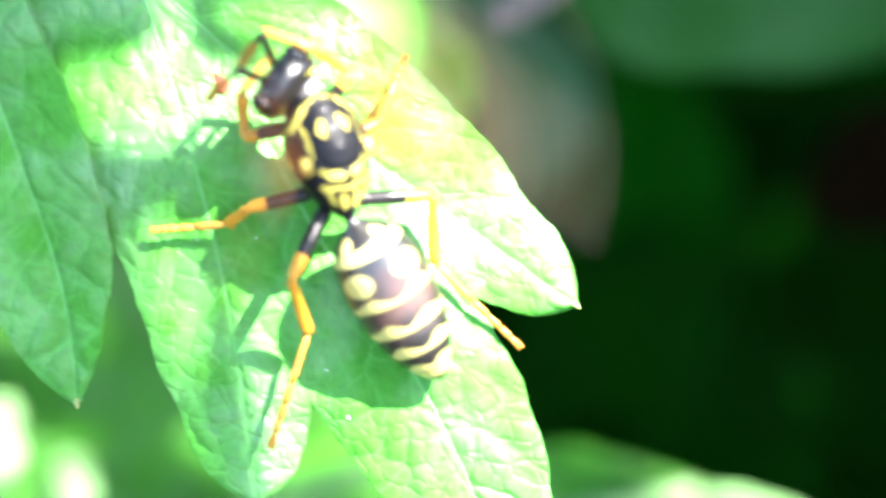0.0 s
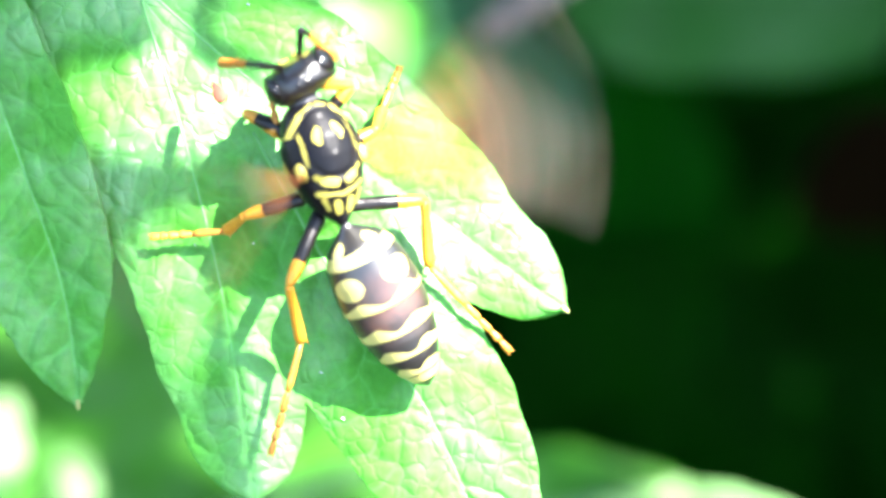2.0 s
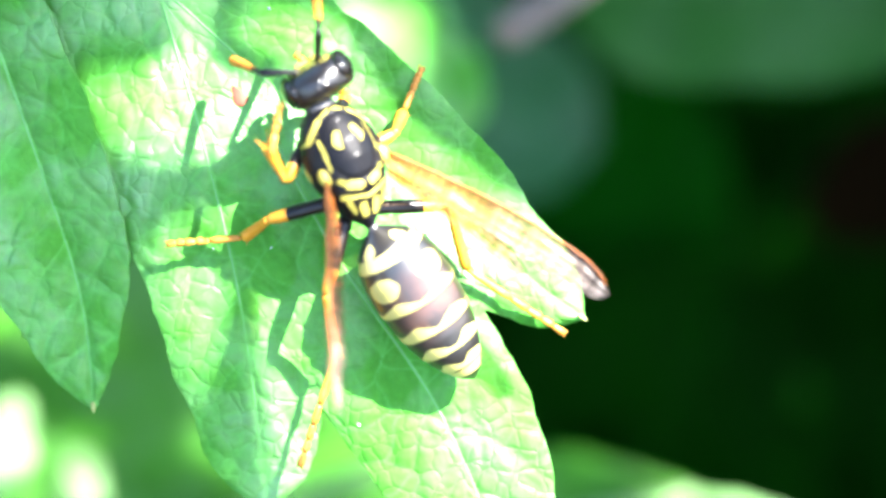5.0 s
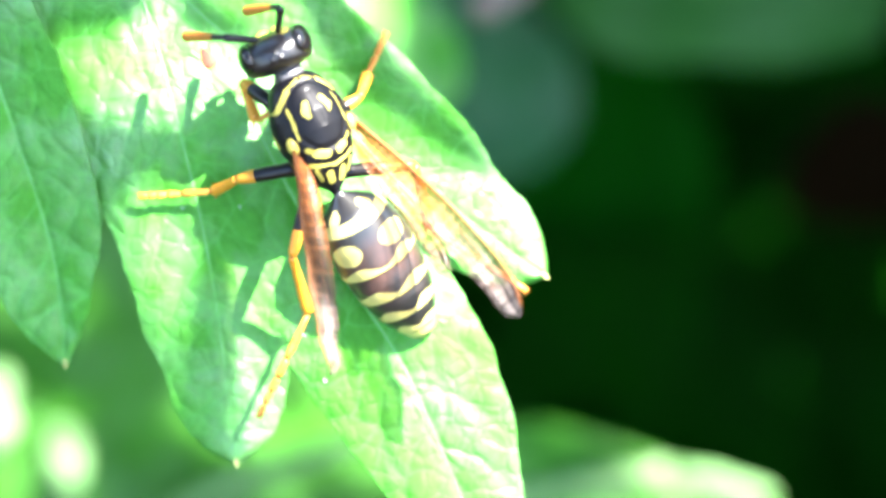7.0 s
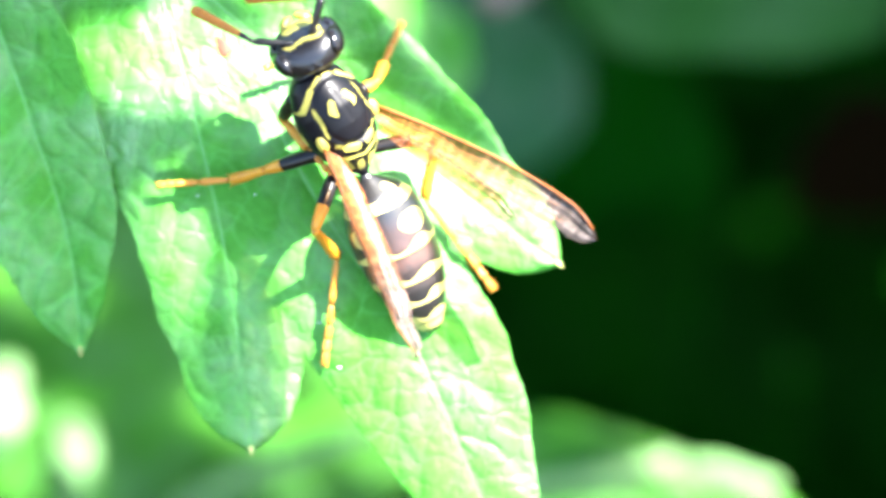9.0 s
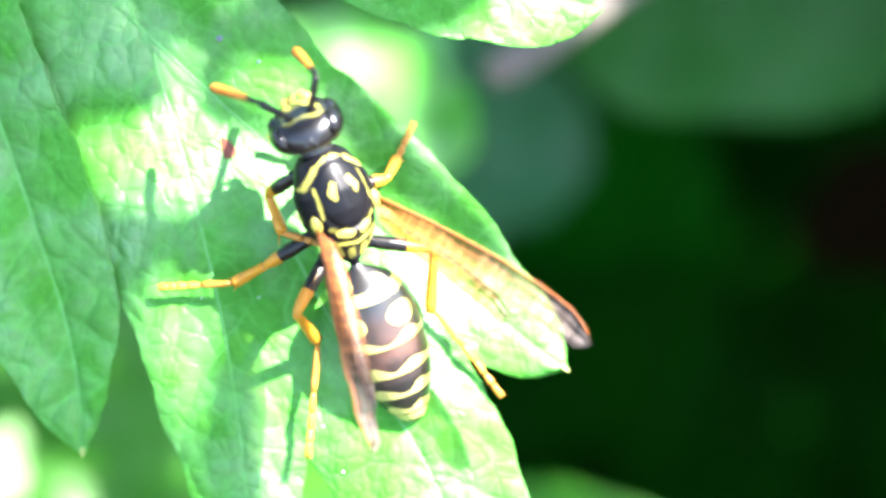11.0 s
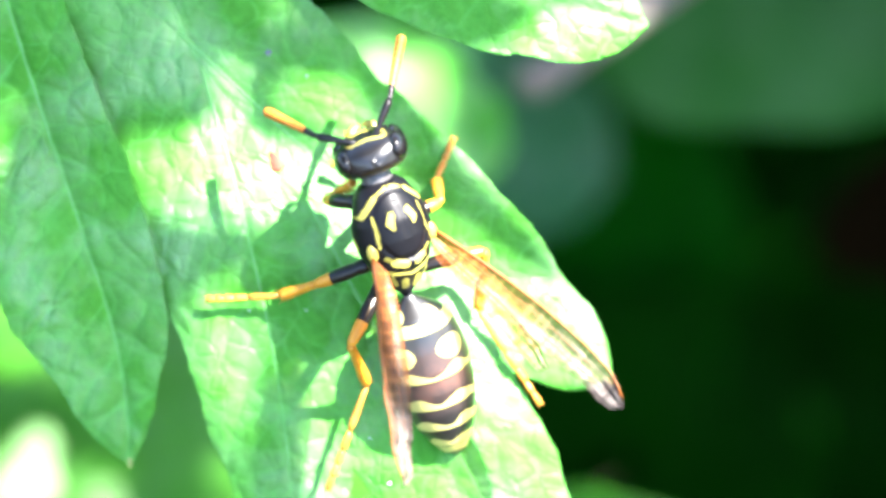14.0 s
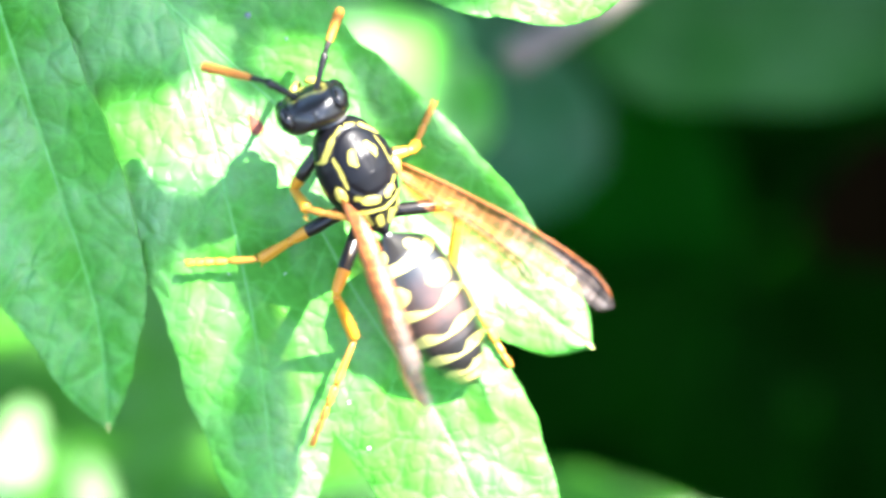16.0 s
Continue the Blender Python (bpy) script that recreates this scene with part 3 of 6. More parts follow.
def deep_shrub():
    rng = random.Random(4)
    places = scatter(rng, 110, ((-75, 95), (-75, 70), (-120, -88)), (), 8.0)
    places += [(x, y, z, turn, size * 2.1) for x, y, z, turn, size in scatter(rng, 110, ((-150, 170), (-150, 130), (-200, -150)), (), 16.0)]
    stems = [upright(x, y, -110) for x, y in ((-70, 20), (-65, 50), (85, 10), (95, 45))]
    shrub("background_shrub", "dense green shrub behind, deep shade put into its colour", stems, shrub_leaf_mesh(LEAF_DEEP_SHADE), places, rng)


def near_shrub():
    """Foliage added round the opening through which the depth of the shrub shows, to block sky light."""
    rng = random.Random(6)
    # its leaves also carry shade in their near-black green
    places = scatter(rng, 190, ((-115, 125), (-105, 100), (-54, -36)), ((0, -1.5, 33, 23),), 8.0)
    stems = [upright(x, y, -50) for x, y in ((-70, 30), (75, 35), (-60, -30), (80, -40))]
    shrub("surrounding_shrub", "green shrub added around the view to block sky light", stems, shrub_leaf_mesh(LEAF_DEEP_SHADE, seed=35.0), places, rng)


def gap(x, y, z, half_w, half_h, level=54.0):
    """An opening in the overhanging foliage through which the sun reaches a place on the view at depth z."""
    p = spot(x, y, z)
    p = p + SUN_WAY * (level - z) / SUN_WAY[2]
    return (p[0], p[1], half_w, half_h)


# unseen canopy, added to keep sun and sky off all but chosen patches
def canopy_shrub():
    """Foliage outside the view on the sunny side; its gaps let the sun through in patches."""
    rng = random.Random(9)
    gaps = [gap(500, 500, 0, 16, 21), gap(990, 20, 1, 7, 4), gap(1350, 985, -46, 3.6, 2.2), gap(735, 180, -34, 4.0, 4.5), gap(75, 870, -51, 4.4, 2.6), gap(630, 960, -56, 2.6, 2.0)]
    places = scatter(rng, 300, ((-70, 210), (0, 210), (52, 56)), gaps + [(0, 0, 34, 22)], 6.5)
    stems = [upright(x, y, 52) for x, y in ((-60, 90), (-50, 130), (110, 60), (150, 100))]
    shrub("overhanging_shrub", "unseen green shrub on the sunny side, added to cast dappled shade", stems, shrub_leaf_mesh(LEAF_BACK, seed=40.0), places, rng, 7)


deep_shrub()
near_shrub()
canopy_shrub()


def over_leaf(a, b, wide, seed, depth=0.0):
    """An unseen leaf of the shrub above, placed between the sun and the place from a to b on the blade."""
    up = 150.0 - depth * 1.47
    p, q = spot(*a, depth) + SUN_WAY * up, spot(*b, depth) + SUN_WAY * up
    y = Vector(q - p)
    length = y.length
    y.normalize()
    z = Vector((0, 0, 1))
    m = Matrix((y.cross(z), y, z)).transposed().to_4x4()
    m.translation = Vector(p) * U
    leaf = thing("mugwort_leaf", PLACE @ m, "unseen mugwort leaf above, placed to shade a patch below", "leaf", "leaves of the shrub")
    w = wide / 40
    lobes = [Lobe([(0, 0), (0.3, length * 0.5), (0, length)], [w * s for s in (0.3, 0.8, 1, 0.9, 0.7, 0)], [w * s for s in (0.3, 0.7, 1, 1, 0.7, 0)], (0, 0.6, -0.6), 0.05, 4, 0.2)]
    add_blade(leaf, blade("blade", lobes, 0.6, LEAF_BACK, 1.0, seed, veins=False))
    stalk(leaf, [(0, 0.3, 0), (0, -6, 2), (4, -14, 6), (10, -24, 8)], 0.35, 0.5)
    return leaf


# each entry is one added leaf: where its shade falls, half-width, depth
for k, (a, b, wide, depth) in enumerate((((-140, -90), (350, 190), 150, 0), ((40, 160), (205, 850), 180, 0), ((200, 370), (430, 430), 60, 0), ((560, -10), (980, 480), 72, 0), ((90, -160), (420, 10), 60, 0),
                                       ((440, 590), (535, 1010), 52, -0.5), ((-260, 620), (420, 760), 125, -51), ((120, 790), (560, 940), 85, -53), ((-220, 1050), (480, 1060), 110, -53), ((120, 600), (620, 800), 90, -53), ((130, 900), (600, 1010), 100, -53), ((1530, 890), (1800, 970), 75, -47), ((1130, 1078), (1540, 1115), 62, -47), ((640, 45), (960, 65), 28, -34), ((500, -90), (900, 35), 95, 1), ((810, 20), (1000, 330), 150, -40), ((740, 880), (1170, 955), 150, -47), ((700, 765), (1090, 815), 75, -47), ((-200, 560), (200, 700), 110, -34),
                                       ((840, 170), (1560, 90), 210, -58), ((300, -70), (610, 120), 62, 0), ((400, 80), (545, 255), 44, 0), ((265, 395), (395, 830), 40, 0), ((235, 690), (330, 900), 62, -53))):
    hung = over_leaf(a, b, wide, 50.0 + k, depth)
    if k == 3:
        SWAYING = hung


def twig():
    a, b = spot(1215, -75, -38), spot(905, 140, -36)
    ob = thing("twig", PLACE, "short grey-brown dead twig, blurred behind the leaf", "twig")
    line = curve([a + (40, 34, -20), a + (12, 9, -3), a, (a + b) / 2 + (0.3, 0.2, 0), b], 6)
    v, f = tube(line * U, [0.0011] * (len(line) - 1) + [0.0007], 12)
    part("wood", mesh_from("wood", v, f, BARK), ob)


twig()

# ---- the wasp ----
def capsule(p, a, b, r):
    """How far inside a rounded stroke from a to b the points lie, seen from above."""
    a, b = np.array(a, float), np.array(b, float)
    d = b - a
    t = np.clip(((p[:, :2] - a) @ d) / max(d @ d, 1e-9), 0, 1)
    return r - np.linalg.norm(p[:, :2] - a - t[:, None] * d, axis=1)


def mark_of(inside):
    return np.clip(0.5 + inside * 2.2, 0, 1)


def shell_mesh(name, rings, sides, marks, brown=None, material=None, relief=None):
    """A closed shell lofted through rings of (y, x radius, z radius, z centre); marks and brown give attributes from the points."""
    verts, faces = [], []
    for y, a, b, c in rings:
        for k in range(sides):
            w = 2 * math.pi * k / sides
            verts.append((a * math.cos(w), y, c + b * math.sin(w)))
    n = len(rings)
    for i in range(n - 1):
        for k in range(sides):
            j = (k + 1) % sides
            faces.append((i * sides + k, i * sides + j, (i + 1) * sides + j, (i + 1) * sides + k))
    faces.append(tuple(range(sides))[::-1])
    faces.append(tuple((n - 1) * sides + k for k in range(sides)))
    p = np.array(verts)
    if relief:
        p = relief(p)
    at = {"mark": marks(p), "brown": brown(p) if brown else np.zeros(len(p))}
    return mesh_from(name, p * U, faces, material or SHELL, attrs=at)


def both(p):
    q = p.copy()
    q[:, 0] = abs(q[:, 0])
    return q


def thorax_mesh():
    keys = np.array([(2.68, 0.50, 0.50, 0.0), (2.55, 0.86, 0.80, 0.0), (2.2, 1.22, 1.06, 0.02), (1.7, 1.42, 1.20, 0.06), (1.0, 1.70, 1.36, 0.10), (0.2, 1.78, 1.42, 0.10),
                     (-0.5, 1.64, 1.38, 0.08), (-0.68, 1.52, 1.28, 0.06), (-0.8, 1.48, 1.30, 0.06), (-1.15, 1.38, 1.28, 0.02), (-1.32, 1.30, 1.18, 0.0), (-1.42, 1.28, 1.20, 0.0),
                     (-1.7, 1.12, 1.05, -0.04), (-2.1, 0.82, 0.78, -0.10), (-2.4, 0.50, 0.50, -0.14), (-2.65, 0.24, 0.24, -0.16), (-2.8, 0.18, 0.18, -0.16)])
    ys = np.linspace(2.68, -2.8, 130)
    rings = [(y, *[np.interp(-y, -keys[:, 0], keys[:, k]) for k in (1, 2, 3)]) for y in ys]
    # smooth the corners of the profile
    r = np.array(rings)
    for _ in range(3):
        r[1:-1, 1:] = 0.25 * r[:-2, 1:] + 0.5 * r[1:-1, 1:] + 0.25 * r[2:, 1:]

    def marks(p):
        q = both(p)
        top = q[:, 2] > -0.2
        best = np.full(len(q), -9.0)
        for a, b, rad in (((0.10, 2.46), (0.72, 2.20), 0.035), ((0.74, 2.14), (1.42, 1.42), 0.09), ((1.08, 1.42), (1.16, 0.05), 0.05), ((0.40, 1.36), (0.56, 1.02), 0.14), ((0.58, 1.02), (0.50, 0.84), 0.085),
                          ((0.30, -0.94), (0.68, -0.80), 0.17), ((0.86, -0.62), (1.0, -0.50), 0.10), ((0.0, -1.50), (0.62, -1.34), 0.055), ((0.62, -1.34), (1.02, -1.18), 0.075), ((0.32, -1.80), (0.24, -2.15), 0.15), ((0.84, -1.50), (0.64, -1.98), 0.075)):
            best = np.maximum(best, np.where(top, capsule(q, a, b, rad), -9))
        flank = np.column_stack([q[:, 1], q[:, 2]])
        for a, b, rad in (((0.15, -0.05), (0.30, -0.15), 0.26), ((-1.0, -0.3), (-1.2, -0.5), 0.22)):
            best = np.maximum(best, np.where(~top | (q[:, 0] > 1.2), capsule(flank, a, b, rad), -9))
        return mark_of(best)

    def relief(p):
        """Raises the domed middle plate and sinks the seams round it."""
        q = p.copy()
        e = np.hypot(q[:, 0] / 1.14, (q[:, 1] - 0.76) / 1.46)
        up = np.clip(q[:, 2] / 1.4, 0, 1)
        q[:, 2] += up * (0.20 * np.clip(1.25 - e, 0, 1) ** 0.7 - 0.10 * np.exp(-((e - 1.03) / 0.05) ** 2))
        q[:, 2] -= up * 0.05 * np.exp(-(q[:, 0] / 0.05) ** 2) * (q[:, 1] > 0.3) * (q[:, 1] < 1.9)
        e2 = np.hypot(q[:, 0] / 0.80, (q[:, 1] + 0.96) / 0.34)
        q[:, 2] += up * 0.12 * np.clip(1.2 - e2, 0, 1) ** 0.7
        q[:, 0] *= 0.99
        return q

    return shell_mesh("thorax", [tuple(x) for x in r], 112, marks, relief=relief)


SEGMENTS = (0.0, 0.205, 0.47, 0.635, 0.775, 0.89, 1.0)


def abdomen_mesh():
    length = 8.3
    n, sides = 190, 96
    verts, faces, mark, brown = [], [], [], []
    us = np.linspace(0, 1, n)
    prof = np.interp(us, (0, 0.035, 0.075, 0.13, 0.205, 0.30, 0.42, 0.55, 0.68, 0.80, 0.90, 0.96, 1.0), (0.16, 0.24, 0.68, 1.26, 1.62, 1.78, 1.83, 1.77, 1.60, 1.30, 0.88, 0.54, 0.10))
    for _ in range(4):
        prof[1:-1] = 0.25 * prof[:-2] + 0.5 * prof[1:-1] + 0.25 * prof[2:]
    for i, u in enumerate(us):
        k = max(s for s in range(6) if u >= SEGMENTS[s] - 1e-9)
        a, b = SEGMENTS[k], SEGMENTS[k + 1]
        t = (u - a) / (b - a)
        r = prof[i] * (1 + (0.030 * t - 0.018 if k else 0.0))
        for s in range(sides):
            w = 2 * math.pi * s / sides
            x, z = math.cos(w), math.sin(w)
            verts.append((r * x, -length * u, 0.9 * r * z - 0.15 * math.sin(math.pi * u)))
            turn = math.atan2(x, z)                      # 0 on the back, towards the flanks on either side
            scallop = 0.5 - 0.5 * math.cos(turn * 5.0)
            wide = (0.36, 0.20, 0.34, 0.38, 0.42, 0.6)[k]
            start = 1 - wide * (0.52 + 0.72 * scallop * (1 if abs(turn) < 2.2 else 0) + 0.25 * abs(turn) / 3 + 0.30 * noise.noise((turn * 2.2, k * 3.7, 1.0)))
            inside = (t - start) * (b - a) * length
            if k == 0:
                start = 0.70
                inside = max((t - start) * 1.7, 0.24 - math.hypot((t - 0.55) * 1.7, (abs(turn) - 0.75) * 0.9))
            if k == 1:
                inside = max(inside, 0.52 - math.hypot((t - 0.40) * 2.2 * 1.0, (abs(turn) - 0.72) * 1.15))
            if k == 5:
                inside = -1 if t > 0.55 else (t - 0.1)
            mark.append(mark_of(np.array([inside]))[0])
            brown.append(max(0.0, 1 - abs(u - 0.47) / 0.24) * max(0.0, math.cos(turn)))
    for i in range(n - 1):
        for s in range(sides):
            j = (s + 1) % sides
            faces.append((i * sides + s, (i + 1) * sides + s, (i + 1) * sides + j, i * sides + j))
    faces.append(tuple(range(sides)))
    faces.append(tuple((n - 1) * sides + s for s in range(sides))[::-1])
    return mesh_from("abdomen", np.array(verts) * U, faces, SHELL_SHINY, attrs={"mark": mark, "brown": brown})


def head_mesh():
    v, f = ball((0, 0, 0), (1.56, 0.98, 1.42), 72, 112)
    p = np.array(v)
    # flat nape, slightly pinched crown, long face
    k = np.hypot(p[:, 0] / 1.56, p[:, 1] / 0.98) / np.maximum((abs(p[:, 0] / 1.56) ** 3 + abs(p[:, 1] / 0.98) ** 3) ** (1 / 3), 1e-6)
    p[:, :2] *= np.where(np.hypot(p[:, 0], p[:, 1]) > 1e-6, k, 1)[:, None]
    p[:, 1] = np.where(p[:, 1] < 0, p[:, 1] * 0.80, p[:, 1] * 0.95)
    p[:, 1] += 0.16 * np.clip(-p[:, 2], 0, 2)
    p[:, 0] *= 1 - 0.16 * np.clip(-p[:, 2] / 1.42, 0, 1) ** 2
    q = both(p)
    face = np.column_stack([q[:, 0], q[:, 2]])
    front, back = q[:, 1] > 0.1, q[:, 1] < 0.05
    best = np.full(len(q), -9.0)
    for a, b, r in (((0.0, 0.48), (0.66, 0.62), 0.06), ((0.66, 0.62), (0.86, 0.42), 0.055), ((0.0, -0.60), (0.42, -0.50), 0.30), ((0.1, -0.9), (0.3, -0.85), 0.26), ((0.75, 0.0), (0.80, 0.15), 0.10)):
        best = np.maximum(best, np.where(front, capsule(face, a, b, r), -9))
    for a, b, r in (((1.10, 0.45), (1.30, -0.75), 0.085), ((0.85, 0.80), (1.10, 0.45), 0.045)):
        best = np.maximum(best, np.where(back, capsule(face, a, b, r), -9))
    for x, y in ((0, 0.16), (0.2, -0.08), (-0.2, -0.08)):
        lump = np.exp(-((p[:, 0] - x) ** 2 + (p[:, 1] - y) ** 2) / 0.006) * (p[:, 2] > 0.5)
        p[:, 2] += 0.07 * lump
    return mesh_from("head", p * U, f, SHELL_HEAD, attrs={"mark": mark_of(best), "brown": np.zeros(len(p))})


def eye_mesh(s):
    v, f = ball((0, 0, 0), (0.44, 0.70, 1.14), 36, 44)
    p = np.array(v)
    p[:, 1] -= 0.16 * np.exp(-((p[:, 2] - 0.1) / 0.28) ** 2) * (p[:, 1] > 0)       # the kidney-shaped notch
    p[:, 0] += 0.08 * (1 - (p[:, 2] / 1.08) ** 2)
    p += (1.12, 0.22, 0.12)
    p[:, 0] *= s
    if s < 0:
        f = [q[::-1] for q in f]
    return mesh_from("compound_eye", p * U, f, EYE)


def mandible_mesh(s):
    v, f = tube(np.array([(s * 0.55, 0.55, -1.0), (s * 0.46, 0.80, -1.2), (s * 0.25, 0.90, -1.34), (s * 0.06, 0.90, -1.36)]) * U, [0.24 * U, 0.22 * U, 0.16 * U, 0.07 * U], 12)
    return mesh_from("mandible", v, f, YELLOW)


def two_tone(name, line, radii, mats, split, sides=14):
    """A tube along +y whose rings past the split take the second material."""
    v, f = tube(np.array(line) * U, [r * U if not isinstance(r, tuple) else (r[0] * U, r[1] * U) for r in radii], sides)
    me = mesh_from(name, v, f, mats)
    rings = len(line)
    idx = []
    for i in range(rings - 1):
        for k in range(sides):
            idx.append(1 if line[i][1] >= split else 0)
    idx += [0, 1]
    me.polygons.foreach_set("material_index", idx)
    return me


def femur_mesh(length):
    t = np.linspace(0, 1, 22)
    rad = np.interp(t, (0, 0.08, 0.25, 0.5, 0.8, 0.95, 1), (0.29, 0.35, 0.30, 0.32, 0.27, 0.22, 0.14))
    line = [(0, length * a, 0.16 * math.sin(math.pi * a)) for a in t]
    return two_tone("leg", line, list(rad), [BLACK, ORANGE], length * 0.64)


def tibia_mesh(length):
    t = np.linspace(0, 1, 20)
    rad = np.interp(t, (0, 0.06, 0.2, 0.6, 0.93, 1), (0.14, 0.20, 0.19, 0.24, 0.275, 0.17))
    v, f = tube([(0, length * a * U, -0.10 * math.sin(math.pi * a) * U) for a in t], [r * U for r in rad], 14)
    spurs = [tube(np.array([(s * 0.14, length * 0.96, -0.1), (s * 0.32, length * 1.0 + 0.42, -0.22)]) * U, [0.055 * U, 0.012 * U], 6) for s in (-1, 1)]
    return mesh_from("tibia", *join((v, f), *spurs), ORANGE)


def tarsus_mesh(length):
    cuts = np.array((0, 0.44, 0.62, 0.76, 0.87, 1.0)) * length
    pieces = []
    for i in range(5):
        a, b = cuts[i], cuts[i + 1]
        t = np.linspace(0, 1, 6)
        rad = np.interp(t, (0, 0.15, 0.85, 1), (0.09, 0.125, 0.17 if i < 4 else 0.175, 0.11))
        pieces.append(tube([(0, (a + (b - a) * s) * U, 0.012 * length * math.sin(3 * (a + (b - a) * s)) * U) for s in t], [r * U for r in rad], 12))
    for s in (-1, 1):
        pieces.append(tube(np.array([(s * 0.07, length * 0.985, 0), (s * 0.12, length + 0.07, 0.02), (s * 0.14, length + 0.12, -0.1)]) * U, [0.05 * U, 0.035 * U, 0.01 * U], 6))
    return mesh_from("tarsus", *join(*pieces), ORANGE_PALE)


def scape_mesh():
    t = np.linspace(0, 1, 12)
    rad = np.interp(t, (0, 0.08, 0.3, 0.9, 1), (0.10, 0.16, 0.14, 0.19, 0.12))
    line = [(0, 1.75 * a, 0.05 * math.sin(math.pi * a)) for a in t]
    return two_tone("antenna", line, list(rad), [BLACK, BLACK], 9)


def flagellum_mesh():
    n, length = 11, 3.25
    line, rad = [], []
    for i in range(n):
        r = 0.115 + 0.12 * (i / (n - 1)) ** 0.8
        for s, k in ((0.02, 0.88), (0.2, 1.0), (0.8, 1.02), (0.98, 0.9)):
            y = length * (i + s) / n
            line.append((0, y, -0.030 * y * y))
            rad.append(r * k * (0.8 if i == n - 1 and s == 0.8 else 1) * (0.3 if i == n - 1 and s == 0.98 else 1))
    return two_tone("flagellum", line, rad, [BLACK, ANTENNA], length * 2.1 / n, 12)


def wing_meshes(name, length, width, s, veins, seed, ahead=0.0, double=0.0):
    """A wing folded lengthwise along +y, its stiff leading edge on the side s, and the veins along it."""
    nu, nv = 70, 14

    def at(u, v):
        w = width * np.interp(u, (0, 0.04, 0.2, 0.5, 0.75, 0.9, 0.96, 1.0), (0.32, 0.50, 0.82, 1.0, 0.88, 0.58, 0.36, 0.03) if double > 0.4 else (0.30, 0.46, 0.72, 0.95, 1.0, 0.86, 0.60, 0.05))
        lead = s * (0.10 + 0.55 * math.sin(math.pi * u ** 1.2) * 0.5 - 0.55 * max(0, u - 0.86) * 4)
        x = lead + s * w * ahead - s * w * v
        z = 0.30 * width * (abs(v - 0.45) - 0.45) * (0.3 + u * (1.15 - u)) * 2 + 0.05 * math.sin(v * 15 + u * 3) * (0.3 + u) + 0.10 * noise.noise((u * 9, v * 2, seed)) + 0.022 * math.sin(u * 75) * max(0, u - 0.45) * 2
        return (x, length * u, z)

    verts = [at(i / nu, k / nv) for i in range(nu + 1) for k in range(nv + 1)]
    faces = [(i * (nv + 1) + k, i * (nv + 1) + k + 1, (i + 1) * (nv + 1) + k + 1, (i + 1) * (nv + 1) + k) for i in range(nu) for k in range(nv)]
    fold = [min(1, max(0, 1 - (k / nv) / (0.85 - 0.35 * i / nu)) ** 0.55 * 0.9 + double + 0.65 * max(0, i / nu - 0.55) / 0.45) for i in range(nu + 1) for k in range(nv + 1)]
    out = [mesh_from(name, np.array(verts) * U, faces, WING, attrs={"fold": fold})]
    for v0, v1, end, r in veins:
        us = np.linspace(0.0, end, 26)
        line = np.array([at(u, v0 + (v1 - v0) * u) for u in us]) * U
        out.append(mesh_from("vein", *tube(line, list(np.linspace(r, r * 0.45, 26) * U), 8), WING_VEIN))
    return out


HIPS = {"lf": (2.2, 1.9, 2.2), "rf": (2.2, 1.9, 2.2), "lm": (2.7, 2.1, 3.35), "rm": (2.0, 2.1, 2.3), "lh": (3.4, 3.2, 5.2), "rh": (3.6, 3.1, 5.2)}


